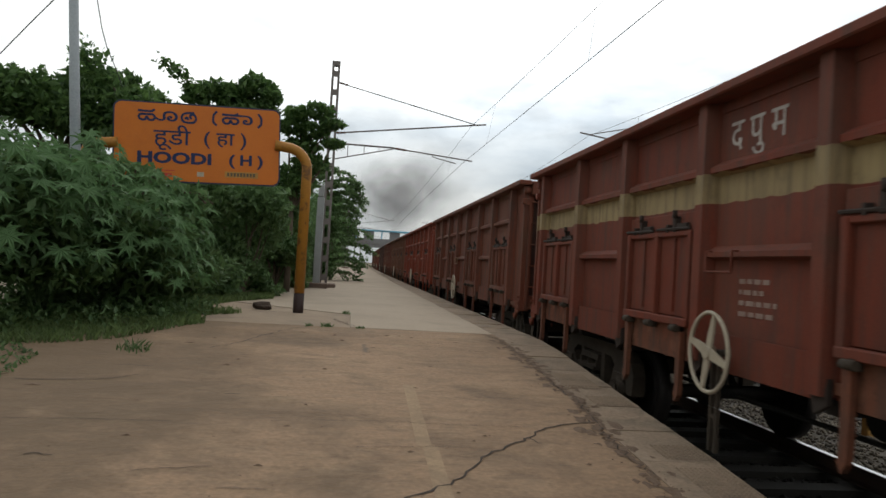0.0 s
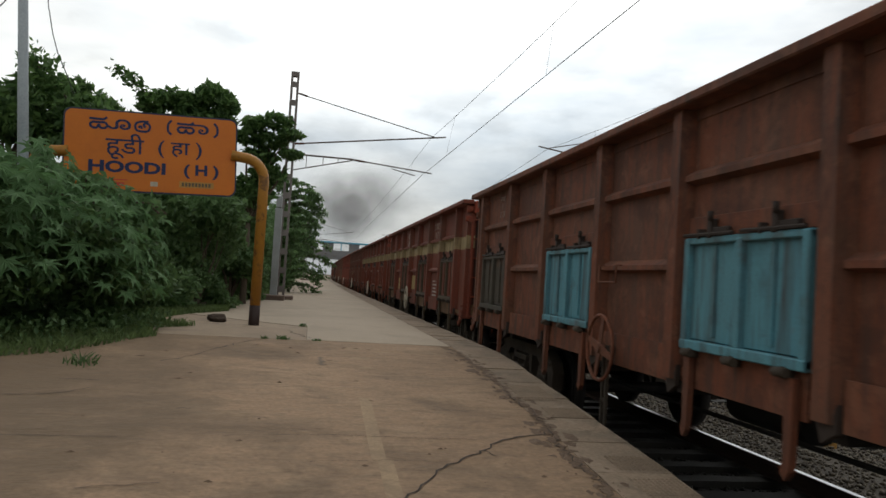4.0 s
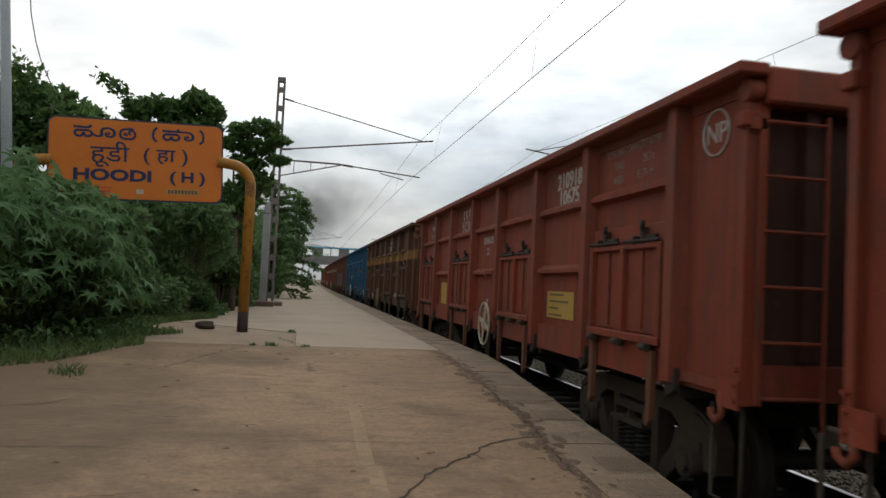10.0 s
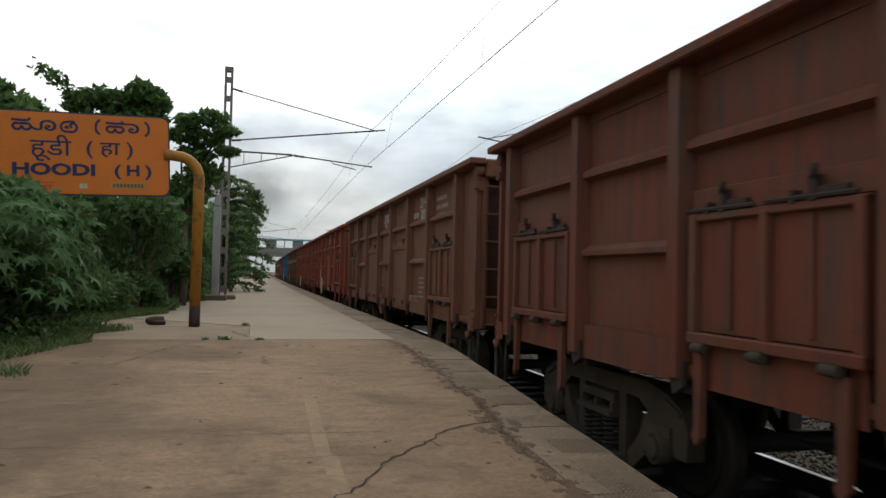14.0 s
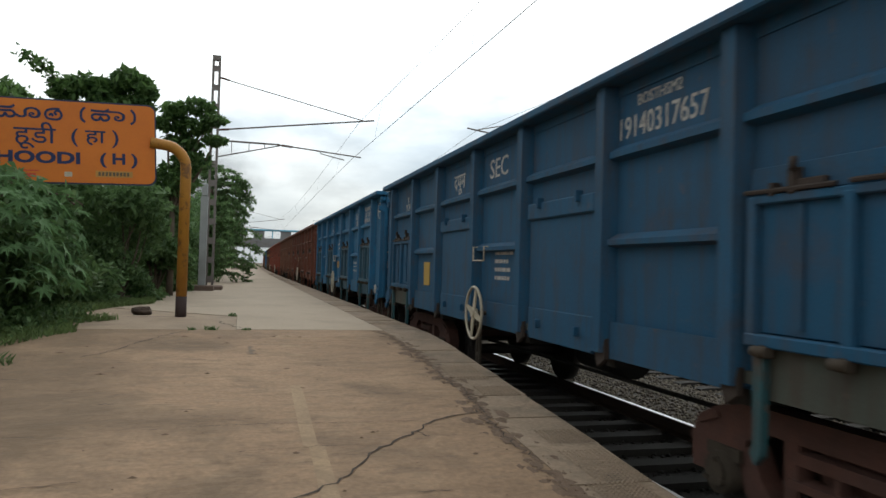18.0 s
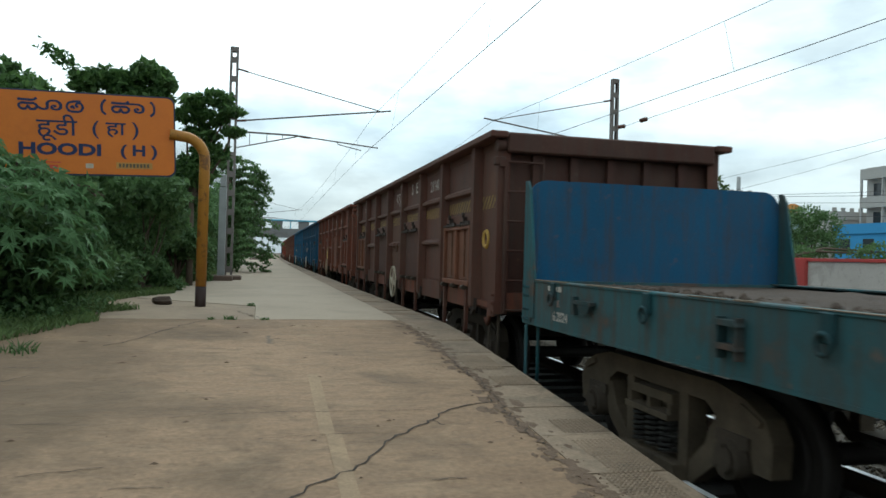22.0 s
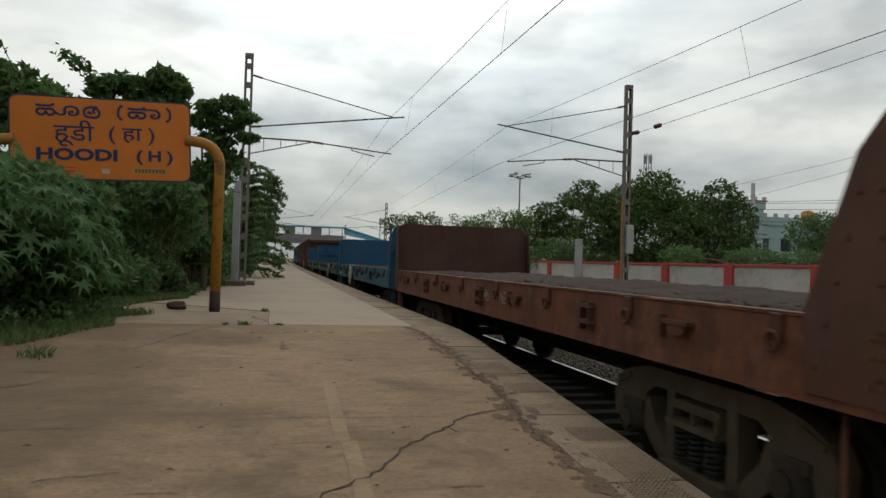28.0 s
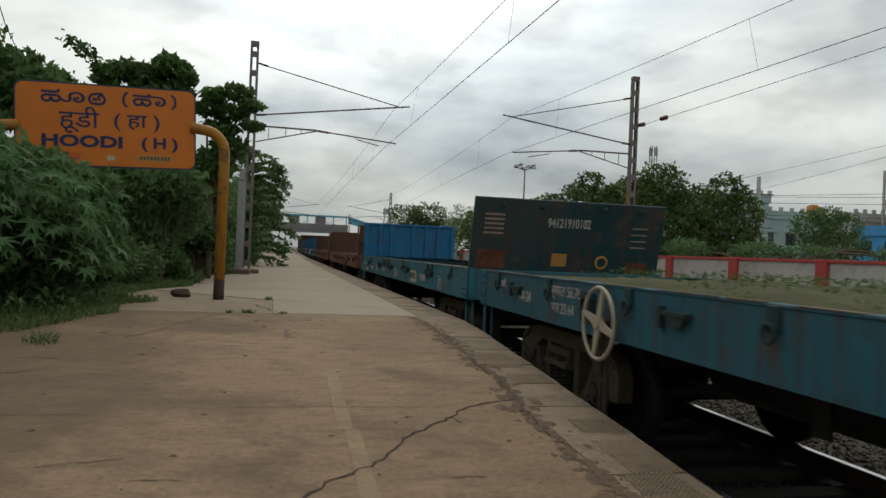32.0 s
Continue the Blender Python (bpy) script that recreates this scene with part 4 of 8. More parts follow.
# ---------------- name board ----------------
sign = thing("station_name_board", "orange station name board with blue lettering on bent yellow pipes", "station sign")
SA, SB = Vector((-3.97, 12.50, 0)), Vector((-1.40, 12.90, 0))
sx = (SB - SA).normalized()
SIGN = Matrix.LocRotScale((SA + SB) / 2 + Vector((0, 0, 3.555)), None, None) @ Matrix(((sx.x, 0, sx.y, 0), (sx.y, 0, -sx.x, 0), (0, 1, 0, 0), (0, 0, 0, 1))) @ pose(0, 0, 0, 0, 0, 2.6)
# board outline with round corners, in the board's plane: x along, y up, z to the viewer
def rounded(w, h, r, n=6):
    pts = []
    for cx, cy, a0 in ((w - r, h - r, 0), (-w + r, h - r, 90), (-w + r, -h + r, 180), (w - r, -h + r, 270)):
        for k in range(n + 1):
            a = radians(a0 + 90 * k / n)
            pts.append((cx + r * math.cos(a), cy + r * math.sin(a)))
    return pts


bm = bmesh.new()
prism(bm, rounded(1.32, 0.655, 0.12), "z", -0.045, 0.0)
part("backing", bm, SIGN_BACK, sign, "dark blue rim and back", SIGN)
bm = bmesh.new()
prism(bm, rounded(1.296, 0.63, 0.11), "z", 0.001, 0.008)
part("face", bm, SIGN_ORANGE, sign, "orange enamel face", SIGN)


def sign_text(body, size, cx, cy, sx_=1.0, bold=0.0, mat=None, label=""):
    me = lettering_mesh(body, size, 0.002, bold)
    put("lettering", me, mat or SIGN_BLUE, sign, SIGN @ Matrix.Translation((cx, cy, 0.012)) @ Matrix.Diagonal((sx_, 1, 1, 1)), label)




def brush(name, strokes, x0, y0, w):
    """Lettering painted with a round brush: strokes are bent lines in the board's plane, in centimetres from x0, y0."""
    bm = bmesh.new()
    for i, st in enumerate(strokes):
        p = [Vector((x0 + a * 0.01, y0 + b * 0.0117, 0.0)) for a, b in st]
        fine = []
        for k in range(len(p) - 1):
            p0, p1, p2, p3 = p[max(k - 1, 0)], p[k], p[k + 1], p[min(k + 2, len(p) - 1)]
            for j in range(5):
                u = j / 5
                fine.append(0.5 * (2 * p1 + (p2 - p0) * u + (2 * p0 - 5 * p1 + 4 * p2 - p3) * u * u + (3 * p1 - p0 - 3 * p2 + p3) * u ** 3))
        fine.append(p[-1])
        prev = None
        for k, c in enumerate(fine):
            d = (fine[min(k + 1, len(fine) - 1)] - fine[max(k - 1, 0)]).normalized()
            s = Vector((-d.y, d.x, 0)) * w
            row = [bm.verts.new(q) for q in (c + s + Vector((0, 0, 0.0135 + i * 0.0006)), c - s + Vector((0, 0, 0.0135 + i * 0.0006)))]
            if prev:
                bm.faces.new((prev[0], prev[1], row[1], row[0]))
            prev = row
    for f in bm.faces:
        f.normal_update()
        if f.normal.z < 0:
            f.normal_flip()
    part(name, bm, SIGN_BLUE, sign, "", SIGN)


def sign_glyph(body, size, x0, y0, wide, lift, bold):
    # one letter, its origin at x0 on the base line y0
    me = lettering_mesh(body, size, 0.002, bold)
    low, first = min(v.co.y for v in me.vertices), min(v.co.x for v in me.vertices)
    put("lettering", me, SIGN_BLUE, sign, SIGN @ Matrix.Translation((x0, y0, 0.012 + lift)) @ Matrix.Diagonal((wide, 1, 1, 1)) @ Matrix.Translation((-first, -low, 0)))


HA = [[(-14, 6.3), (-2, 5.8), (7, 6), (12, 9)], [(9, 1.6), (0, 1.3), (-9, 1.3), (-12.5, -2), (-9, -6), (-3, -6), (0, -2.2), (3, -6), (9, -6), (12.5, -2.5), (9, 1.6)]]
brush("lettering", HA, -0.81, 0.425, 0.0185)
sign_glyph("\u0cc2", 0.275, -0.69, 0.345, 1.50, 0.001, 0.004)
brush("lettering", [[(9, 7), (0, 7), (-8, 5), (-11, 0), (-8, -5.5), (0, -6.8), (8, -6), (11.5, -1), (9, 4), (4, 4.5), (2, 1.5), (5, -1)], [(-6, -1.8), (-2.5, 0.3), (-0.5, -3)]], -0.165, 0.42, 0.0175)
brush("lettering", [[(3, 10), (-2, 5), (-3, -1), (-2, -6), (3, -10)]], 0.25, 0.44, 0.018)
brush("lettering", HA, 0.50, 0.44, 0.0185)
sign_glyph("\u0cbe", 0.27, 0.58, 0.36, 1.50, 0.001, 0.004)
brush("lettering", [[(-3, 10), (2, 5), (3, -1), (2, -6), (-3, -10)]], 0.97, 0.44, 0.018)
sign_text("\u0939\u0942\u0921\u0940", 0.36, -0.42, 0.075, 1.15, 0.002)
sign_text("( \u0939\u093e )", 0.30, 0.42, 0.095, 1.2, 0.003)
sign_text("HOODI", 0.245, -0.37, -0.26, 1.42, 0.010)
sign_text("( H )", 0.235, 0.76, -0.25, 1.25, 0.008)


def on_sign(name, x0, x1, y0, y1, mat, z=0.010, label=""):
    bm = bmesh.new()
    box(bm, x0, x1, y0, y1, z - 0.002, z + 0.002)
    part(name, bm, mat, sign, label, SIGN)


on_sign("sticker", 0.42, 0.96, -0.535, -0.435, OCHRE, label="pale sticker strip")
for k in range(9):
    on_sign("print_bar", 0.46 + k * 0.052, 0.495 + k * 0.052, -0.515, -0.455, BAR, 0.014)
on_sign("sticker", -0.02, 0.09, -0.54, -0.465, CREAM, label="small white sticker")
for k in range(3):
    on_sign("sticker", -0.92 + k * 0.19, -0.79 + k * 0.19, -0.56, -0.50, RED_STICKER, label="torn red notice")
on_sign("sticker", -0.93, -0.37, -0.465, -0.45, RED_STICKER, label="torn red notice")
# pipes
def pipe(x, y, side, zt, reach):
    pts = [(x, y, 0.60), (x, y, zt - 0.34)]
    for k in range(1, 8):
        a = radians(90 * k / 7)
        pts.append((x - side * sx.x * 0.36 * (1 - math.cos(a)), y - side * sx.y * 0.36 * (1 - math.cos(a)), zt - 0.34 + 0.36 * math.sin(a)))
    pts.append((x - side * sx.x * reach, y - side * sx.y * reach, zt + 0.04))
    bm = bmesh.new()
    tube(bm, pts, 0.088, 14)
    part("post", bm, PIPE_YELLOW, sign, "bent yellow pipe post")
    bm = bmesh.new()
    tube(bm, [(x, y, 0.55), (x, y, 1.17)], 0.0905, 14)
    part("post_base", bm, PIPE_BASE, sign, "dark brown painted foot")


pipe(-0.915, 12.96, 1, 3.62, 0.56)
pipe(-4.42, 12.43, -1, 3.42, 0.52)

# ---------------- overhead line masts ----------------
def mast(x, y, h, side, name_label, z0=0.2):
    """A mast of two channels tied by battens."""
    m = thing("overhead_line_mast", name_label, "mast", "overhead line masts", at=(x, y, 0))
    for s in (-1, 1):
        bm = bmesh.new()
        prism(bm, [(s * 0.135, -0.09), (s * 0.135, 0.09), (s * 0.06, 0.09), (s * 0.06, 0.075), (s * 0.122, 0.075), (s * 0.122, -0.075), (s * 0.06, -0.075), (s * 0.06, -0.09)], "z", z0, h)
        part("channel", bm, GALV_DARK, m)
    k, z = 0, z0 + 0.35
    bm = bmesh.new()
    box(bm, -0.125, 0.125, -0.098, -0.090, -0.1, 0.1)
    batten = mesh_of("batten", bm)
    while z < h - 0.05:
        put("batten", batten, GALV_DARK, m, (0, 0, z))
        z += 0.62
    bm = bmesh.new()
    box(bm, -0.125, 0.125, -0.1, 0.1, h - 0.16, h - 0.002)
    part("top_plate", bm, GALV_DARK, m)
    return m


def insulator(parent, a, b, r=0.055, n=6):
    a, b = Vector(a), Vector(b)
    bm = bmesh.new()
    d = (b - a).normalized()
    u = d.orthogonal().normalized()
    w = d.cross(u)
    rows = []
    for k in range(2 * n + 1):
        q = r if k % 2 else r * 0.5
        c = a + (b - a) * k / (2 * n)
        rows.append([bm.verts.new(c + (u * math.cos(j * math.tau / 8) + w * math.sin(j * math.tau / 8)) * q) for j in range(8)])
    for p, q in zip(rows, rows[1:]):
        for j in range(8):
            bm.faces.new((p[j], p[(j + 1) % 8], q[(j + 1) % 8], q[j]))
    bm.faces.new(rows[0][::-1])
    bm.faces.new(rows[-1])
    part("insulator", bm, INSUL, parent, "ribbed brown insulator")


def bar(parent, a, b, r, mat, name="tube"):
    bm = bmesh.new()
    rod(bm, a, b, r, 6)
    part(name, bm, mat, parent)


def cantilever(m, s, d):
    """Stay, bracket and register arm; s is +1 where the arms reach to the right. d: reach to the wires."""
    x0 = 0.14 * s
    bar(m, (x0, 0, 7.72), (s * d, 0, 6.66), 0.017, GALV_DARK, "stay_tube")
    bar(m, (x0 + s * 0.18, 0, 6.05), (s * (d + 0.27), 0, 6.72), 0.026, GALV_DARK, "bracket_tube")
    insulator(m, (x0, 0, 6.03), (x0 + s * 0.3, 0, 6.06), 0.05)
    insulator(m, (x0, 0, 7.73), (x0 + s * 0.3, 0, 7.66), 0.045)
    bar(m, (x0, 0, 5.68), (s * 2.1, 0, 5.67), 0.03, GALV_DARK, "register_tube")
    bar(m, (x0, 0, 5.15), (s * 2.1, 0, 5.64), 0.02, GALV_DARK, "register_strut")
    for q in (0.55, 1.1, 1.6):
        zz = 5.15 + 0.49 * (q - 0.14) / 1.96
        bar(m, (s * q, 0, zz), (s * q, 0, 5.67), 0.012, GALV_DARK, "lattice_bar")
    bar(m, (s * 2.1, 0, 5.66), (s * (d - 0.15), 0, 5.42), 0.022, GALV_DARK, "register_arm")
    insulator(m, (s * 2.15, 0, 5.655), (s * 2.5, 0, 5.62), 0.05)
    bar(m, (s * (d - 1.55), 0, 5.55), (s * (d - 1.5), 0, 5.46), 0.012, GALV_DARK, "drop_bracket")
    bar(m, (s * (d - 1.5), 0, 5.46), (s * (d - 0.72), 0, 5.30), 0.016, GALV_DARK, "steady_arm")


GAP = 62.0
mast_l = mast(-0.96, 25.2, 8.43, 1, "galvanised lattice mast carrying the overhead line, on the platform")
cantilever(mast_l, 1, 4.95)
bm = bmesh.new()
box(bm, -0.42, 0.42, -0.45, 0.45, PLAT - 0.3, PLAT + 0.13, 0.03)
part("foundation", bm, MUFF, mast_l, "brown masonry foundation block")
post = thing("signal_post", "grey rectangular steel post beside the mast", "post", at=(-1.14, 24.2, 0))
bm = bmesh.new()
box(bm, -0.11, 0.11, -0.1, 0.1, PLAT, 3.75, 0.01)
part("column", bm, GALV, post)
bm = bmesh.new()
box(bm, -0.09, 0.09, -0.12, 0.1, 3.76, 4.15, 0.02)
part("lamp_box", bm, GALV, post, "open grey lamp box on top")
bm = bmesh.new()
box(bm, -0.36, 0.36, -0.36, 0.36, PLAT - 0.3, PLAT + 0.16, 0.02)
part("foundation", bm, MUFF, post, "brown masonry foundation block")
mast_r = mast(12.62, 25.2, 8.52, -1, "rust-streaked lattice mast carrying the overhead line", -0.5)
cantilever(mast_r, -1, 4.75)
insulator(mast_r, (0.14, 0, 6.75), (0.27, -0.35, 6.75), 0.09, 3)
insulator(mast_r, (0.26, -1.5, 6.745), (0.26, -1.95, 6.74), 0.09, 3)
bm = bmesh.new()
box(bm, -0.03, 0.26, -0.2, 0.0, 2.3, 3.35, 0.02)
part("control_box", bm, GALV, mast_r, "pale grey control box")
bm = bmesh.new()
rod(bm, (-0.2, -0.12, -0.3), (-0.2, -0.12, 4.3), 0.03, 6)
part("conduit", bm, PIPE_YELLOW, mast_r, "yellow conduit")
for k in range(1, 4):
    y = 25.2 + GAP * k
    far = copy_thing(mast_l, pose(track_x(y, -0.96), y, 0))
    if k < 3:
        far2 = copy_thing(mast_r, pose(track_x(y, 12.62), y, 0))

# ---------------- wires ----------------
def wire_run(name, x_of, z_of, ys, r, label):
    bm = bmesh.new()
    tube(bm, [(x_of(y), y, z_of(y)) for y in ys], r, 5)
    return tagged(part(name, bm, WIRE), label, "wire", "overhead wires")


def span_z(y, sup, sag):
    u = ((y - 25.2) / GAP) % 1.0
    return sup - sag * 4 * u * (1 - u)


ys = [25.2 + GAP * (k / 12) for k in range(-12, 37)]
def stagger(y, at_mast, between):
    u = abs(((y - 25.2) / GAP) % 2 - 1)
    return between + (at_mast - between) * u


for c0, c1, k0, k1 in ((3.5, 4.1, 3.74, 3.62), (7.7, 10.8, 7.9, 9.0)):
    wire_run("contact_wire", lambda y: track_x(y, stagger(y, c0, c1)), lambda y: 5.32, ys, 0.007, "thin dark contact wire over the track")
    wire_run("catenary_wire", lambda y: track_x(y, stagger(y, k0, k1)), lambda y: span_z(y, 6.62, 0.6), ys, 0.006, "sagging catenary wire over the track")
    for k in range(-6, 20):
        y = 25.2 + GAP * (k + 0.5) / 7
        bm = bmesh.new()
        rod(bm, (track_x(y, stagger(y, k0, k1)), y, span_z(y, 6.62, 0.6)), (track_x(y, stagger(y, c0, c1)), y, 5.32), 0.003, 4)
        tagged(part("dropper", bm, WIRE), "thin dropper wire between catenary and contact wire", "wire", "droppers")
wire_run("feeder_wire", lambda y: 12.9 - 0.012 * (25.2 - y), lambda y: span_z(y, 6.75, 0.15), [y for y in ys if y < 25.3], 0.008, "dark feeder wire along the mast line")

# ---------------- the goods train ----------------
L_BOX, L_FLAT, TOP, SILL, LOW = 13.34, 14.02, 3.31, 1.16, 1.12
MESHES = {}


def shared(key, build):
    """A mesh that alike parts share."""
    if key not in MESHES:
        bm = bmesh.new()
        build(bm)
        MESHES[key] = mesh_of(key.split(":")[0], bm)
    return MESHES[key]


def bogie(wagon, y, steel, axle=REDPAINT, accents=False):
    def frame_mesh(bm):
        # cast side frame: humped top with arches over the axle boxes, columns, diagonals and spring seat
        prism(bm, [(-1.36, 0.46), (-1.38, 0.68), (-1.30, 0.82), (-1.10, 0.91), (-0.80, 0.97), (0.80, 0.97), (1.10, 0.91), (1.30, 0.82), (1.38, 0.68), (1.36, 0.46), (1.20, 0.46), (1.16, 0.60), (1.0, 0.665), (0.84, 0.60),
                   (0.80, 0.74), (0.66, 0.82), (-0.66, 0.82), (-0.80, 0.74), (-0.84, 0.60), (-1.0, 0.665), (-1.16, 0.60), (-1.20, 0.46)], "x", -0.075, 0.075)
        for s in (-1, 1):
            prism(bm, [(s * 0.88, 0.66), (s * 0.82, 0.42), (s * 0.50, 0.19), (s * 0.40, 0.22), (s * 0.44, 0.32), (s * 0.66, 0.52), (s * 0.76, 0.72)], "x", -0.07, 0.07)
            prism(bm, [(s * 0.46, 0.83), (s * 0.34, 0.83), (s * 0.34, 0.24), (s * 0.46, 0.24)], "x", -0.08, 0.08)
            prism(bm, [(s * 1.30, 0.80), (s * 1.08, 0.88), (s * 1.06, 0.84), (s * 1.27, 0.76)], "x", -0.095, -0.07)
        prism(bm, [(-0.46, 0.19), (0.46, 0.19), (0.42, 0.30), (-0.42, 0.30)], "x", -0.17, 0.10)

    def bolster_end(bm):
        # the pierced end of the bolster over the springs
        prism(bm, [(-0.31, 0.72), (0.31, 0.72), (0.31, 0.79), (-0.31, 0.79)], "x", -0.12, -0.02)
        prism(bm, [(-0.33, 0.60), (0.33, 0.60), (0.33, 0.645), (-0.33, 0.645)], "x", -0.17, -0.02)
        for a in (-0.30, 0.0, 0.30):
            prism(bm, [(a - 0.022, 0.645), (a + 0.022, 0.645), (a + 0.018, 0.72), (a - 0.018, 0.72)], "x", -0.14, -0.04)

    def springs(bm):
        tube(bm, [(-0.07 + 0.072 * math.cos(k * math.tau / 9), 0.072 * math.sin(k * math.tau / 9), 0.335 + k * 0.0046) for k in range(60)], 0.014, 5)

    def bolster(bm):
        box(bm, -1.15, 1.15, -0.26, 0.26, 0.62, 0.80, 0.02)
        box(bm, -0.3, 0.3, -0.3, 0.3, 0.80, 1.0)

    def wheels(bm):
        for s in (-1, 1):
            rod(bm, (s * 0.80, 0, 0), (s * 0.93, 0, 0), 0.50, 32)
            rod(bm, (s * 0.93, 0, 0), (s * 0.945, 0, 0), 0.40, 24, 0.36)
            rod(bm, (s * 0.945, 0, 0), (s * 0.985, 0, 0), 0.13, 16)
            for k in range(3):
                a = k * math.tau / 3
                rod(bm, (s * 0.94, 0.25 * math.cos(a), 0.25 * math.sin(a)), (s * 0.95, 0.25 * math.cos(a), 0.25 * math.sin(a)), 0.05, 8)
        rod(bm, (-1.1, 0, 0), (1.1, 0, 0), 0.08, 12)

    def axlebox(bm):
        rod(bm, (-0.14, 0, 0), (0.1, 0, 0), 0.135, 14)
        rod(bm, (-0.165, 0, 0), (-0.14, 0, 0), 0.09, 12)
        for k in range(3):
            a = radians(90 + 120 * k)
            rod(bm, (-0.18, 0.085 * math.cos(a), 0.085 * math.sin(a)), (-0.14, 0.085 * math.cos(a), 0.085 * math.sin(a)), 0.02, 6)
        box(bm, -0.1, 0.1, -0.17, 0.17, 0.09, 0.17)

    def brace(bm):
        prism(bm, [(0.62, 0.62), (0.72, 0.62), (0.52, 0.36), (0.42, 0.36)], "x", -0.115, -0.095)

    for s in (-1, 1):
        put("side_frame", shared("side_frame", frame_mesh), steel, wagon, pose(s * 1.13, y, 0, 0, 0, 0 if s < 0 else 180))
        if s < 0:
            put("bolster_end", shared("bolster_end", bolster_end), steel, wagon, (-1.13, y, 0))
            for cy in (-0.2, 0.0, 0.2):
                put("coil_spring", shared("coil_spring", springs), BLACK if not accents else CREAM, wagon, (-1.13, y + cy, 0))
        for a in (-1, 1):
            put("axle_box", shared("axle_box", axlebox), axle, wagon, pose(s * 1.13, y + a, 0.5, 0, 0, 0 if s < 0 else 180))
    if accents:
        for a in (0, 1):
            put("brace_plate", shared("brace_plate", brace), SAFETY, wagon, pose(-1.13, y + (0 if a else -1.14), 0), "yellow brace plate")
    put("bolster", shared("bolster", bolster), steel, wagon, (0, y, 0))
    for a in (-1, 1):
        put("wheelset", shared("wheelset", wheels), WHEEL, wagon, (0, y + a, 0.5), "worn steel wheelset")


def coupler(wagon, y, s):
    def mesh(bm):
        box(bm, -0.09, 0.09, 0.0, 0.34, 0.92, 1.08, 0.02)
        prism(bm, [(-0.16, 0.30), (0.16, 0.30), (0.2, 0.46), (0.04, 0.52), (-0.18, 0.44)], "z", 0.86, 1.14)
    put("coupler", shared("coupler", mesh), BLACK, wagon, pose(0, y, 0, 0, 0, 0 if s > 0 else 180))


def step_loop(wagon, y, mat):
    def mesh(bm):
        tube(bm, [(-1.42, 0.28, 1.10), (-1.42, 0.02, 1.10), (-1.42, -0.02, 1.06), (-1.42, -0.02, 0.42), (-1.42, 0.34, 0.42), (-1.42, 0.34, 1.06)], 0.019, 6)
    put("step_loop", shared("step_loop", mesh), mat, wagon, (0, y, 0), "bent bar step")


def brake_wheel(wagon, y, z, mat):
    def rim(bm):
        ring_y(bm, (0, 0, 0), 0.30, 0.017, "x", 32, 6)

    def spokes(bm):
        for k in range(4):
            a = radians(14 + 90 * k)
            d, s = Vector((0, math.cos(a), math.sin(a))), Vector((0, -math.sin(a), math.cos(a)))
            q = [d * 0.03 + s * 0.045, d * 0.03 - s * 0.045, d * 0.295 - s * 0.022, d * 0.295 + s * 0.022]
            prism(bm, [(p.y, p.z) for p in q], "x", -0.008, 0.008)
        rod(bm, (-0.03, 0, 0), (0.04, 0, 0), 0.05, 12)

    def shaft(bm):
        rod(bm, (0.0, 0, 0), (0.30, 0, 0), 0.025, 8)
        box(bm, 0.06, 0.09, -0.05, -0.02, -0.75, 0.02)
        box(bm, 0.06, 0.09, 0.04, 0.07, -0.75, 0.02)
        box(bm, 0.065, 0.085, -0.02, 0.04, -0.5, -0.47)
    w = put("brake_wheel", shared("brake_wheel", rim), mat, wagon, (-SIDE - 0.10, y, z), "cream painted hand brake wheel" if mat is CREAM else "grimy hand brake wheel")
    put("spokes", shared("brake_spokes", spokes), mat, w)
    put("shaft", shared("brake_shaft", shaft), GRIME, w)


# the bays with doors are wider than the plain ones between them
RIBS = [0.50, 2.27, 3.88, 5.65, 7.26, 9.03, 10.64, 12.41]


def door_bay(from_front):
    k = sum(r < from_front for r in RIBS)
    return k % 2 == 1 and k < 8


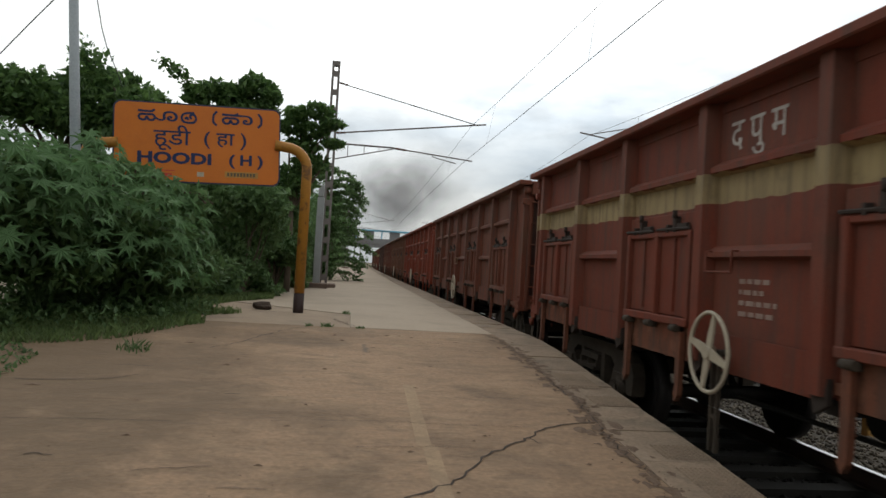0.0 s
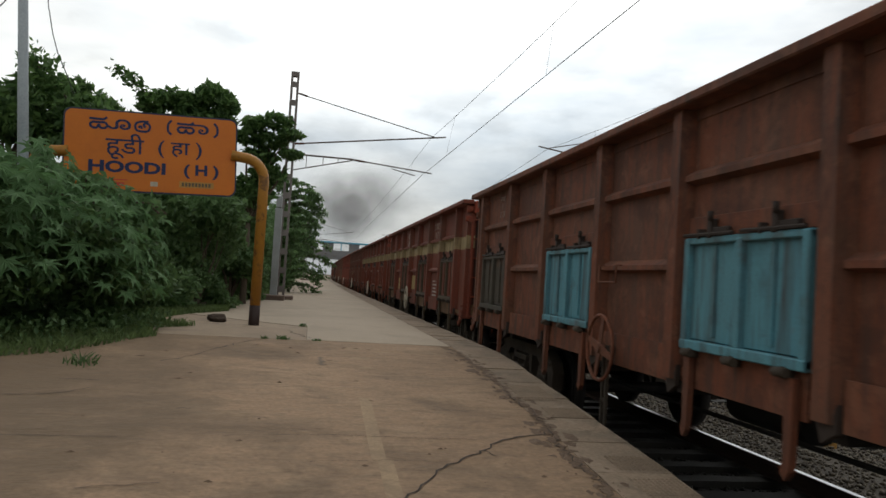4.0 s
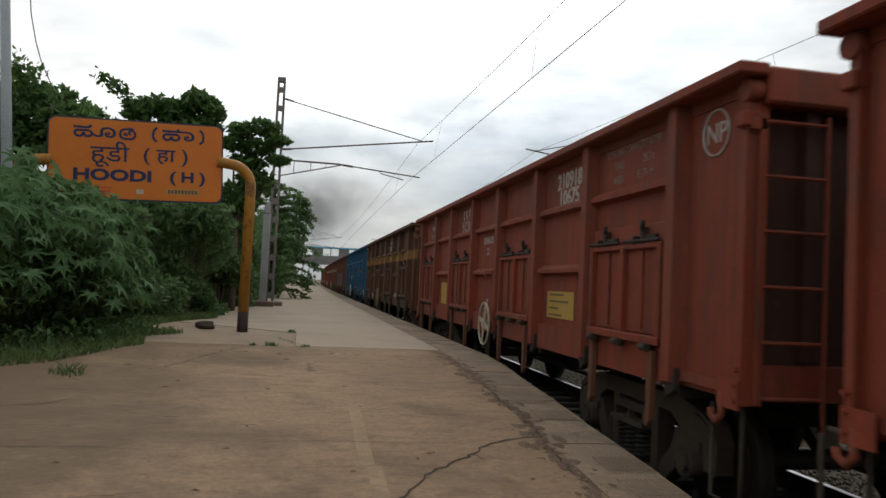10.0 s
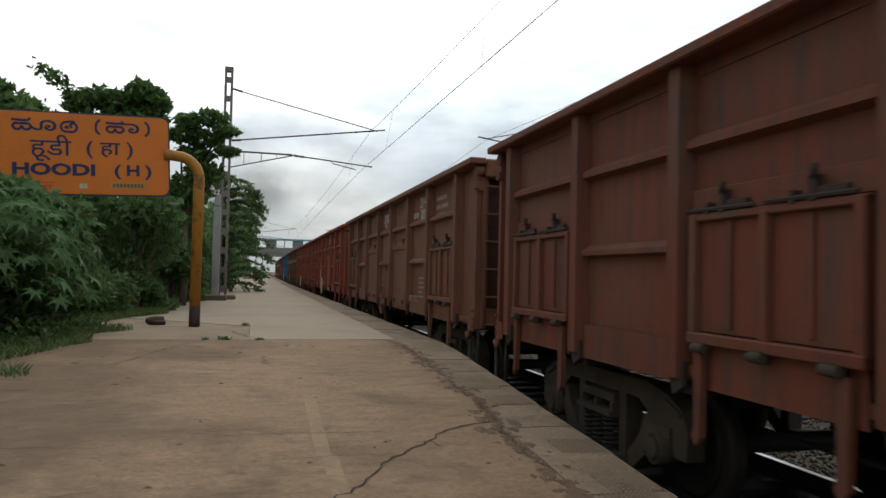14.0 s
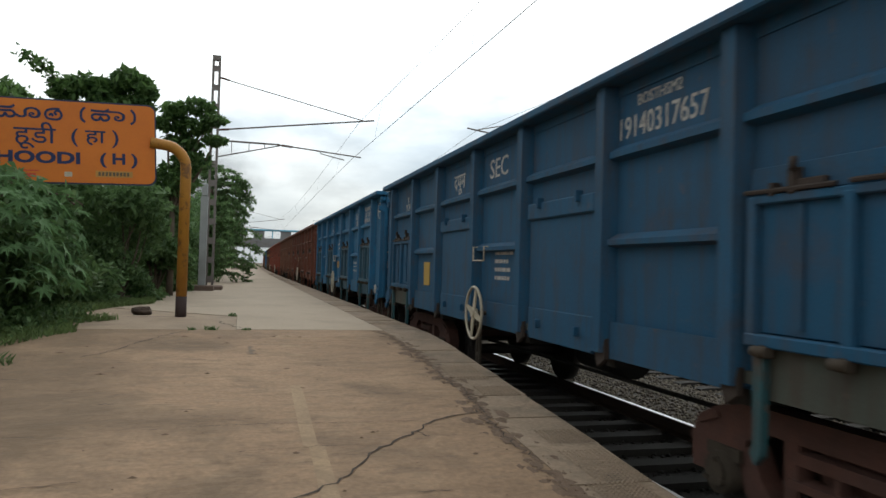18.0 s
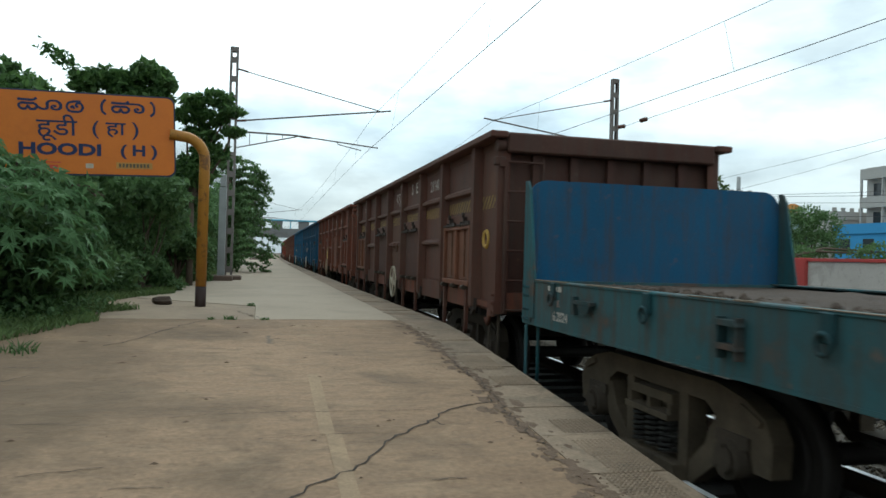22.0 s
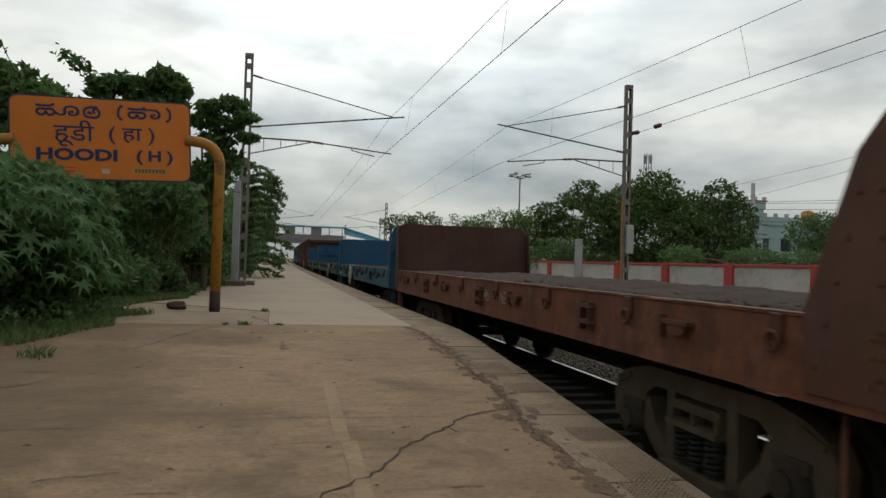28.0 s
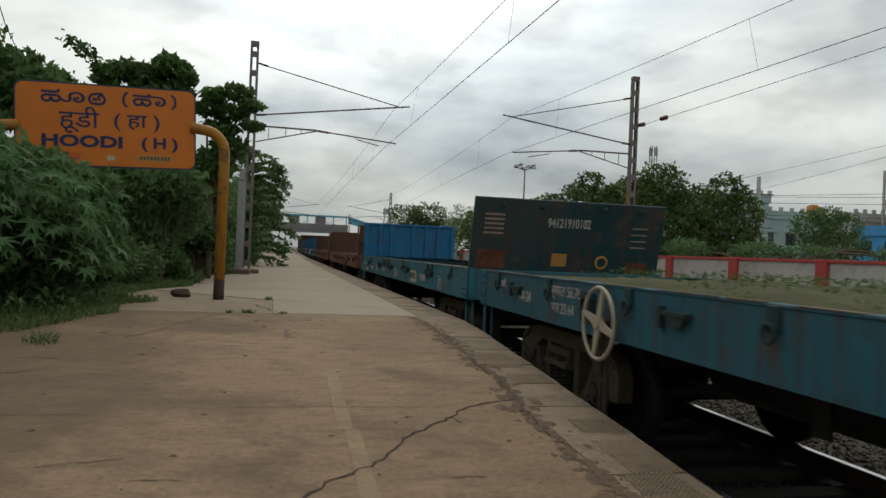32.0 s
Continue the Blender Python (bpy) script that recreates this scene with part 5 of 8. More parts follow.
def box_wagon(at, label, paint, door=None, wheel=CREAM, sill=None, hanger=None, steel=GRIME, accents=False, ladder=None, bogie_axle=GRIME, doors="dddd", wheel_at=6.1, ribs=None, ends=None, frames=None):
    """An open wagon with ribbed steel sides, drop doors and a hand brake wheel. Local y runs to its front."""
    w = thing("open_wagon", label, "goods wagon", "wagons of the goods train", at)
    door, hanger, sill = door or paint, hanger or paint, sill or paint
    beam = ends or (BLUE2 if paint is BLUE2 else BLUE if paint is BLUE else ribs or PLAIN.get(paint, paint))
    # end walls take darker paints: the shade between wagons is put into the colour
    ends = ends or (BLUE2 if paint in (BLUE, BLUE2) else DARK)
    ladder = ladder or beam
    F = L_BOX / 2

    def side(bm):
        box(bm, -SIDE + 0.10, -SIDE + 0.115, -F + 0.05, F - 0.05, SILL - 0.04, TOP - 0.08)

    def rail(bm):
        box(bm, -SIDE - 0.09, -SIDE + 0.13, -F - 0.08, F + 0.08, TOP - 0.08, TOP, 0.012)
        box(bm, -SIDE + 0.09, -SIDE + 0.13, -F + 0.02, F - 0.02, TOP - 0.17, TOP - 0.081)

    def lower(bm):
        box(bm, -SIDE + 0.06, -SIDE + 0.10, -F + 0.04, F - 0.04, SILL - 0.0, SILL + 0.07)

    def rib(bm):
        prism(bm, [(-SIDE + 0.10, -0.10), (-SIDE - 0.02, -0.068), (-SIDE - 0.02, 0.068), (-SIDE + 0.10, 0.10)], "z", SILL - 0.02, TOP - 0.085)

    def rib_foot(bm):
        prism(bm, [(-0.10, 1.25), (-0.06, 1.14), (0.06, 1.14), (0.02, 1.02), (-0.10, 1.09)], "x", -SIDE + 0.01, -SIDE + 0.05)

    def long_rail(bm):
        prism(bm, [(-SIDE + 0.10, 2.63), (-SIDE + 0.02, 2.655), (-SIDE + 0.02, 2.70), (-SIDE + 0.10, 2.75)], "y", -0.79, 0.79)

    def plain_rail(bm):
        prism(bm, [(-SIDE + 0.10, 2.63), (-SIDE + 0.02, 2.655), (-SIDE + 0.02, 2.70), (-SIDE + 0.10, 2.75)], "y", -0.71, 0.71)

    def mid_rail(bm):
        prism(bm, [(-SIDE + 0.10, 1.96), (-SIDE + 0.02, 1.98), (-SIDE + 0.02, 2.02), (-SIDE + 0.10, 2.07)], "y", -0.71, 0.71)

    def door_leaf(bm):
        box(bm, -SIDE + 0.05, -SIDE + 0.085, -0.66, 0.66, 1.46, 2.19, 0.006)
        for a in (-0.34, 0.34):
            box(bm, -SIDE + 0.03, -SIDE + 0.05, a - 0.02, a + 0.02, 1.50, 2.15)

    def door_frame(bm):
        for a in (-0.69, 0.69):
            box(bm, -SIDE + 0.0, -SIDE + 0.09, a - 0.035, a + 0.035, 1.40, 2.21, 0.008)
        box(bm, -SIDE + 0.0, -SIDE + 0.09, -0.035, 0.035, 1.43, 2.19, 0.008)
        box(bm, -SIDE - 0.01, -SIDE + 0.09, -0.725, 0.725, 1.385, 1.455, 0.008)
        box(bm, -SIDE + 0.01, -SIDE + 0.09, -0.725, 0.725, 2.165, 2.215, 0.008)

    def latch_plate(bm):
        box(bm, -SIDE + 0.055, -SIDE + 0.1, -0.76, 0.76, 2.222, 2.375, 0.004)

    def latch(bm):
        box(bm, -SIDE + 0.0, -SIDE + 0.07, -0.03, 0.03, 2.26, 2.40, 0.008)
        rod(bm, (-SIDE - 0.0, -0.02, 2.38), (-SIDE - 0.0, -0.02, 2.45), 0.022, 7)
        rod(bm, (-SIDE + 0.01, -0.30, 2.285), (-SIDE + 0.01, 0.37, 2.29), 0.014, 6)
        box(bm, -SIDE + 0.015, -SIDE + 0.05, -0.22, 0.0, 2.29, 2.335, 0.006)
        box(bm, -SIDE + 0.0, -SIDE + 0.06, 0.13, 0.165, 2.26, 2.33)

    def apron(bm):
        box(bm, -SIDE + 0.05, -SIDE + 0.07, -0.70, 0.70, SILL - 0.06, 1.385)

    def patch(bm):
        box(bm, -SIDE + 0.055, -SIDE + 0.085, -0.72, 0.72, 1.36, 2.28, 0.006)
        box(bm, -SIDE + 0.04, -SIDE + 0.07, -0.70, 0.70, 1.10, 1.40, 0.006)

    def plain_door(bm):
        box(bm, -SIDE + 0.07, -SIDE + 0.095, -0.70, 0.70, 1.385, 2.27, 0.004)

    def door_lip(bm):
        box(bm, -SIDE + 0.035, -SIDE + 0.09, -0.71, 0.71, 1.345, 1.384, 0.006)

    def plate_rail(bm):
        box(bm, -SIDE + 0.02, -SIDE + 0.09, -0.73, 0.73, 2.26, 2.42, 0.012)

    def lug(bm):
        box(bm, -SIDE - 0.02, -SIDE + 0.05, -0.02, 0.02, 2.36, 2.46, 0.006)
        box(bm, -SIDE - 0.01, -SIDE + 0.05, -0.02, 0.02, 1.22, 1.30, 0.006)

    def hinge(bm):
        rod(bm, (-SIDE - 0.03, -0.06, 1.365), (-SIDE - 0.03, 0.06, 1.365), 0.03, 8)
        box(bm, -SIDE - 0.02, -SIDE + 0.06, -0.02, 0.02, 1.33, 1.40)

    def hang(bm):
        prism(bm, [(-0.045, 1.34), (0.045, 1.34), (0.035, 0.86), (0.055, 0.80), (0.02, 0.74), (-0.03, 0.80), (-0.035, 0.9)], "x", -SIDE - 0.005, -SIDE + 0.04)

    for s in (0, 180):
        turn = pose(0, 0, 0, 0, 0, s)
        put("side_sheet", shared("side_sheet", side), paint, w, turn)
        put("top_rail", shared("top_rail", rail), paint, w, turn)
        put("side_sill", shared("side_sill", lower), sill, w, turn)
    for k, r in enumerate(RIBS):
        put("rib", shared("rib", rib), ribs or paint, w, (0, F - r, 0))
        put("rib", shared("rib", rib), ribs or paint, w, pose(0, F - r, 0, 0, 0, 180))
        put("rib_foot", shared("rib_foot", rib_foot), LATCH, w, (0, F - r, 0), "dark bent foot of a rib")
    for k in range(7):
        c = F - (RIBS[k] + RIBS[k + 1]) / 2
        put("upper_rail", shared("plain_rail", plain_rail) if k % 2 else shared("upper_rail", long_rail), ribs or paint, w, (0, c, 0))
        if k % 2:
            put("mid_rail", shared("mid_rail", mid_rail), paint, w, (0, c, 0))
            put("lower_apron", shared("apron", apron), paint, w, (0, c, 0))
        else:
            dm = door[k // 2] if isinstance(door, (list, tuple)) else door
            if doors[k // 2] == "p":
                d = put("patch_plate", shared("patch_plate", patch), dm, w, (0, c, 0), "flat plate welded over the door")
                put("plate_rail", shared("plate_rail", plate_rail), paint, d)
                for a in (-0.45, 0.4):
                    put("lug", shared("lug", lug), paint, d, (0, a, 0))
                put("lower_apron", shared("apron", apron), paint, w, (0, c, 0))
                continue
            if doors[k // 2] == "s":
                d = put("door", shared("plain_door", plain_door), dm, w, (0, c, 0), "plain dark sheet door in the side")
                put("door_lip", shared("door_lip", door_lip), FADED_LIP, d, None, "worn grey lip of the door")
                put("plate_rail", shared("plate_rail", plate_rail), ribs or paint, d)
            else:
                d = put("door", shared("door_leaf", door_leaf), dm, w, (0, c, 0), "drop door in the side")
                put("door_frame", shared("door_frame", door_frame), frames or dm, d)
                put("latch_plate", shared("latch_plate", latch_plate), paint, w, (0, c, 0))
            for a in (-0.38, 0.38):
                put("latch", shared("latch", latch), LATCH, d, (-0.03 if doors[k // 2] == "s" else 0, a, -0.055), "dark latch gear")
            put("door_apron", shared("apron", apron), sill, w, (0, c, 0))
            for a in (-0.55, 0.0, 0.55):
                put("hinge", shared("hinge", hinge), GRIME, d, (0, a, 0))
            for a in (-0.6, 0.6):
                put("hanger", shared("hanger", hang), hanger, w, (0, c + a, 0), "bent door stop bracket")

    # ends
    def end_sheet(bm):
        box(bm, -SIDE + 0.12, SIDE - 0.12, -0.02, 0.0, SILL + 0.02, TOP - 0.02)

    def end_rib(bm):
        box(bm, -0.05, 0.05, 0.0, 0.08, SILL + 0.23, TOP - 0.25)

    def end_beam(bm):
        box(bm, -SIDE + 0.14, SIDE - 0.14, 0.003, 0.19, TOP - 0.25, TOP - 0.006, 0.02)

    def beam_end(bm):
        # the rolled end of the beam under the corner of the top rail
        rod(bm, (-SIDE + 0.13, 0.10, TOP - 0.16), (-SIDE + 0.02, 0.10, TOP - 0.16), 0.075, 12)
        box(bm, -SIDE + 0.0, -SIDE + 0.13, 0.03, 0.14, TOP - 0.40, TOP - 0.30, 0.01)

    def end_sill(bm):
        box(bm, -SIDE + 0.13, SIDE - 0.13, 0.003, 0.11, SILL - 0.03, SILL + 0.2)

    def corner(bm):
        # an angle that closes the side, with a bolted gusset at its foot
        box(bm, -SIDE + 0.04, -SIDE + 0.099, -0.10, -0.03, SILL - 0.06, TOP - 0.085)
        box(bm, -SIDE + 0.10, -SIDE + 0.20, -0.045, -0.03, SILL - 0.06, TOP - 0.085)
        box(bm, -SIDE + 0.022, -SIDE + 0.039, -0.27, -0.03, SILL - 0.09, SILL + 0.10)
        for z in (SILL - 0.03, SILL + 0.07, SILL + 0.17):
            rod(bm, (-SIDE + 0.005, -0.065, z), (-SIDE + 0.04, -0.065, z), 0.017, 6)

    def stile(bm):
        box(bm, -SIDE + 0.115, -SIDE + 0.165, -0.015, 0.008, SILL - 0.05, TOP - 0.34, 0.006)
        box(bm, -SIDE + 0.05, -SIDE + 0.165, -0.015, 0.008, TOP - 0.42, TOP - 0.341)

    def ladder_mesh(bm):
        rod(bm, (-SIDE + 0.62, -0.004, SILL - 0.3), (-SIDE + 0.62, -0.004, TOP - 0.3), 0.016, 6)
        for k in range(6):
            z = TOP - 0.36 - k * 0.36
            rod(bm, (-SIDE + 0.16, -0.004, z), (-SIDE + 0.62, -0.004, z), 0.014, 6)

    def hook(bm):
        tube(bm, [(-SIDE + 0.04, -0.02, 1.16), (-SIDE + 0.04, -0.02, 1.02), (-SIDE + 0.04, 0.04, 0.96), (-SIDE + 0.04, 0.10, 0.99), (-SIDE + 0.04, 0.11, 1.04)], 0.028, 6)
    for s in (0, 180):
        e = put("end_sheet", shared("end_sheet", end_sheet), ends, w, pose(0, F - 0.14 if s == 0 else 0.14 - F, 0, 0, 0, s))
        put("end_beam", shared("box_end_beam", end_beam), beam, e)
        put("beam_end", shared("beam_end", beam_end), beam, e, Matrix.Diagonal((-1, 1, 1, 1)) if s else None)
        put("end_sill", shared("box_end_sill", end_sill), sill, e)
        for x in (-1.0, -0.5, 0.0, 0.5, 1.0) if s else ():
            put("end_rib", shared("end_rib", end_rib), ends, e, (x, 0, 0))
        for k in (0, 1):
            if k == 0:
                put("corner_post", shared("corner_post", corner), ribs or paint, w, pose(0, F if s == 0 else -F, 0, 0, 0, s))
            else:
                ob = put("corner_post", shared("corner_post", corner), ribs or paint, w, pose(0, F if s == 0 else -F, 0, 0, 0, s) @ Matrix.Diagonal((-1, 1, 1, 1)))
        coupler(w, F if s == 0 else -F, 1 if s == 0 else -1)
    rear = pose(0, -F, 0, 0, 0, 180) @ Matrix.Diagonal((-1, 1, 1, 1))
    lad = put("ladder", shared("ladder", ladder_mesh), ladder, w, rear, "end ladder")
    put("stile", shared("stile", stile), ladder, lad)
    put("rope_hook", shared("rope_hook", hook), paint, w, (0, F - 0.1, 0))
    put("rope_hook", shared("rope_hook", hook), paint, w, (0, -F + 0.25, 0))

    def under(bm):
        box(bm, -0.35, 0.35, -F + 0.05, F - 0.05, 0.86, 1.14)
        box(bm, -SIDE + 0.12, SIDE - 0.12, -F + 0.05, F - 0.05, 1.14, 1.18)
        for y in RIBS:
            box(bm, -SIDE + 0.12, SIDE - 0.12, F - y - 0.06, F - y + 0.06, 1.02, 1.14)
    put("underframe", shared("underframe", under), BLACK, w)

    def gear(bm):
        rod(bm, (-0.2, -0.6, 0.82), (-0.2, 0.5, 0.82), 0.19, 14)
        rod(bm, (0.45, -0.4, 0.85), (0.45, 0.5, 0.85), 0.14, 12)
        rod(bm, (-0.5, -3.4, 0.7), (-0.5, 3.4, 0.66), 0.025, 6)
    put("brake_gear", shared("brake_gear", gear), BLACK, w)
    for y in (F - 2.15, -F + 2.15):
        bogie(w, y, steel, REDPAINT if accents else bogie_axle, accents)
    step_loop(w, F - 0.1, GRIME)
    step_loop(w, -F + 0.15, GRIME)
    if wheel:
        brake_wheel(w, F - wheel_at, 1.25, wheel)

        def grab(bm):
            tube(bm, [(-SIDE - 0.01, 0.2, 2.02), (-SIDE - 0.06, 0.2, 2.02), (-SIDE - 0.06, 0.2, 1.86), (-SIDE - 0.06, -0.2, 1.86), (-SIDE - 0.06, -0.2, 2.02), (-SIDE - 0.01, -0.2, 2.02)], 0.010, 6)
        put("grab_handle", shared("grab_handle", grab), CREAM if paint in (BLUE, BLUE2) else DULL_CREAM if paint is SIENNA else paint, w, (0, F - wheel_at, 0), "bent bar grab handle")
    return w


SIDE_TEXT = Matrix(((0, 0, -1, 0), (-1, 0, 0, 0), (0, 1, 0, 0), (0, 0, 0, 1)))


def letter(w, body, size, from_front, z, mat=WHITE, half=L_BOX / 2, x=-SIDE + 0.097, narrow=1.0, bold=0.0, depth=0.002):
    if half == L_BOX / 2 and z < 1.45:
        x = -SIDE + 0.045
    key = "lettering:%s:%s:%s" % (body, size, bold)
    if key not in MESHES:
        MESHES[key] = lettering_mesh(body, size, depth, bold)
    return put("lettering", MESHES[key], mat, w, Matrix.Translation((x, half - from_front, z)) @ SIDE_TEXT @ Matrix.Diagonal((narrow, 1, 1, 1)))


def plate(w, from_front, z, width, height, mat, bars=0, half=L_BOX / 2, x=-SIDE + 0.095, label="", name="placard", bar_mat=None):
    if half == L_BOX / 2 and z < 2.2 and door_bay(from_front):
        x = -SIDE + 0.046
    bm = bmesh.new()
    box(bm, -0.004, 0.004, -width / 2, width / 2, -height / 2, height / 2)
    p = part(name, bm, mat, w, label, (x, half - from_front, z))
    q = random.Random(int(from_front * 100) + bars)
    for k in range(bars):
        zz = height * (0.38 - 0.76 * k / max(1, bars - 1))
        a = q.uniform(0.3, 0.85) * width
        bm = bmesh.new()
        box(bm, -0.006, -0.002, width * 0.42 - a, width * 0.42, zz - height * 0.035, zz + height * 0.035)
        part("print_bar", bm, bar_mat or BAR, p)
    return p


def bars_on(w, from_front, z, width, rows, mat, half=L_BOX / 2, x=-SIDE + 0.097, row=0.06, seed=1):
    """Lines of print too small to read, as bars."""
    q = random.Random(seed)
    for k in range(rows):
        a = q.uniform(0.55, 1.0) * width
        bm = bmesh.new()
        u = 0.0
        while u < a:
            s = q.uniform(0.03, 0.12)
            box(bm, -0.002, 0.002, -u - s, -u, -row * 0.3, row * 0.3)
            u += s + 0.03
        part("print_line", bm, mat, w, "", (x, half - from_front + width / 2, z - k * row * 1.35))


def flat_wagon(at, label, paint, wheel_at=None, wheel=CREAM, steel=DUSTY, load=RUBBLE, accents=False, rings=None, brackets=(), depth=0.0):
    """A flat wagon: deep side girders with rings and brackets, a low floor, bogies."""
    w = thing("flat_wagon", label, "goods wagon", "wagons of the goods train", at)
    F = L_FLAT / 2
    fitting = DARKTEAL if paint in (TEAL, SKYBLUE, AQUA) else MAROON

    def girder(bm):
        box(bm, -SIDE, -SIDE + 0.02, -F, F, LOW, 1.545)
        box(bm, -SIDE - 0.01, -SIDE + 0.12, -F, F, 1.545, 1.568, 0.006)
        box(bm, -SIDE - 0.005, -SIDE + 0.14, -F, F, LOW - 0.015, LOW + 0.012)

    def end_plate(bm):
        box(bm, -SIDE - 0.012, -SIDE + 0.02, -0.24, 0.0, LOW - 0.01, 1.562)
        for a in (-0.06, -0.12, -0.18):
            for z in (1.16, 1.26, 1.40, 1.49):
                rod(bm, (-SIDE - 0.028, a, z), (-SIDE - 0.01, a, z), 0.014, 6)

    def ring(bm):
        box(bm, -SIDE - 0.03, -SIDE, -0.05, 0.05, 1.40, 1.56, 0.008)
        ring_y(bm, (-SIDE - 0.045, 0, 1.40), 0.055, 0.014, "x", 12, 5)

    def bracket(bm):
        box(bm, -SIDE - 0.06, -SIDE, -0.16, 0.16, 1.40, 1.43)
        prism(bm, [(-0.13, 1.40), (0.13, 1.40), (0.08, 1.33), (-0.08, 1.33)], "x", -SIDE - 0.05, -SIDE)
        box(bm, -SIDE - 0.05, -SIDE, 0.2, 0.26, 1.3, 1.46)

    def step_bracket(bm):
        for z in (1.28, 1.42):
            prism(bm, [(-0.12, z), (0.12, z), (0.09, z + 0.035), (-0.09, z + 0.035)], "x", -SIDE - 0.075, -SIDE)
        for a in (-0.09, 0.09):
            box(bm, -SIDE - 0.06, -SIDE, a - 0.012, a + 0.012, 1.22, 1.47)

    def floor(bm):
        box(bm, -SIDE + 0.13, SIDE - 0.13, -F + 0.02, F - 0.02, 1.45, 1.525)

    def beam(bm):
        box(bm, -SIDE + 0.02, SIDE - 0.02, -0.10, 0.0, LOW - 0.02, 1.555)

    def under(bm):
        prism(bm, [(-F + 0.1, 1.46), (-F + 0.1, 0.94), (-3.95, 0.94), (-3.2, 0.60), (3.2, 0.60), (3.95, 0.94), (F - 0.1, 0.94), (F - 0.1, 1.46)], "x", -0.28, 0.28)

    def cross_member(bm):
        prism(bm, [(-SIDE + 0.03, 1.455), (-SIDE + 0.03, 1.16), (-0.28, 0.90), (0.28, 0.90), (SIDE - 0.03, 1.16), (SIDE - 0.03, 1.455)], "y", -0.05, 0.05)

    def gear(bm):
        rod(bm, (-0.5, -0.6, 0.92), (-0.5, 0.5, 0.92), 0.19, 14)
        rod(bm, (-0.6, -3.4, 0.72), (-0.6, 3.4, 0.70), 0.025, 6)
        box(bm, -0.9, -0.86, 1.2, 1.35, 0.7, 1.2)
    for s in (0, 180):
        turn = pose(0, 0, 0, 0, 0, s)
        put("side_girder", shared("side_girder", girder), paint, w, turn)
        put("end_beam", shared("end_beam", beam), paint, w, pose(0, F if s == 0 else -F, 0, 0, 0, s))
        coupler(w, F if s == 0 else -F, 1 if s == 0 else -1)
        put("end_plate", shared("end_plate", end_plate), paint, w, (0, F if s == 0 else -F + 0.24, 0), "riveted end plate")
    q = random.Random(len(TRAIN) * 7 + 3)
    y = -F + 0.05
    while y < F - 0.4:
        ln = q.uniform(0.15, 0.8)
        bm = bmesh.new()
        box(bm, -SIDE - 0.013, -SIDE + q.uniform(0.0, 0.05), y, min(y + ln, F - 0.05), 1.566, 1.5695 + q.uniform(0.0, 0.006))
        part("worn_edge", bm, EDGE, w, "worn pale edge of the girder")
        y += ln + q.uniform(0.0, 0.5)
    for k in range(8):
        y = F - 0.85 - k * (2 * F - 1.7) / 7
        if rings is None:
            put("lashing_ring", shared("lashing_ring", ring), fitting, w, (0, y, 0), "dark lashing ring")
            if k < 7 and k % 2 == 0:
                put("stanchion_bracket", shared("stanchion_bracket", bracket), fitting, w, (0, y - 0.75, 0))
            elif k < 7:
                put("stanchion_bracket", shared("step_bracket", step_bracket), fitting, w, (0, y - 1.0, 0), "two-step stanchion bracket")
    for v in rings or ():
        put("lashing_ring", shared("lashing_ring", ring), fitting, w, (0, F - v, 0), "dark lashing ring")
    for v in brackets:
        put("stanchion_bracket", shared("stanchion_bracket", bracket), fitting, w, (0, F - v, 0), "rusty stanchion bracket")

    def pocket(bm):
        prism(bm, [(-0.13, 1.44), (0.01, 1.44), (0.11, 1.572), (-0.03, 1.572)], "x", SIDE - 0.17, SIDE - 0.122)
    for v in (2.0, 4.4, 7.3, 7.9, 9.4, 10.0, 12.4) if depth and load is not RUSTDIRT_SHADED else ():
        put("stake_pocket", shared("stake_pocket", pocket), BLACK, w, (0, F - v, 0), "dark stake pocket")
    put("floor", shared("flat_floor", floor), load, w, (0, 0, -depth), "dirty floor")
    if not depth and load is not MOSS:
        me = stones_mesh("debris", 420, len(TRAIN), (-1.42, -0.9), (-F + 1.0, F - 1.2), lambda x, y: 1.54 + 0.05 * noise.noise(Vector((y * 1.3, len(TRAIN), 0))), 0.045)
        tagged(put("debris", me, load, w, None, "brown debris along the floor's edge"), kind="stuff")
    put("centre_sill", shared("flat_centre_sill", under), BLACK, w, None, "deep-bellied centre sill")
    for k in range(9):
        put("cross_member", shared("cross_member", cross_member), BLACK, w, (0, -F + 0.8 + k * (2 * F - 1.6) / 8, 0))
    put("brake_gear", shared("flat_gear", gear), BLACK, w)
    for y in (F - 2.15, -F + 2.15):
        bogie(w, y, steel, GRIME, accents)
    step_loop(w, F - 0.1, paint)
    step_loop(w, -F + 0.15, paint)
    if wheel_at:
        brake_wheel(w, F - wheel_at, 1.24, wheel)
    return w


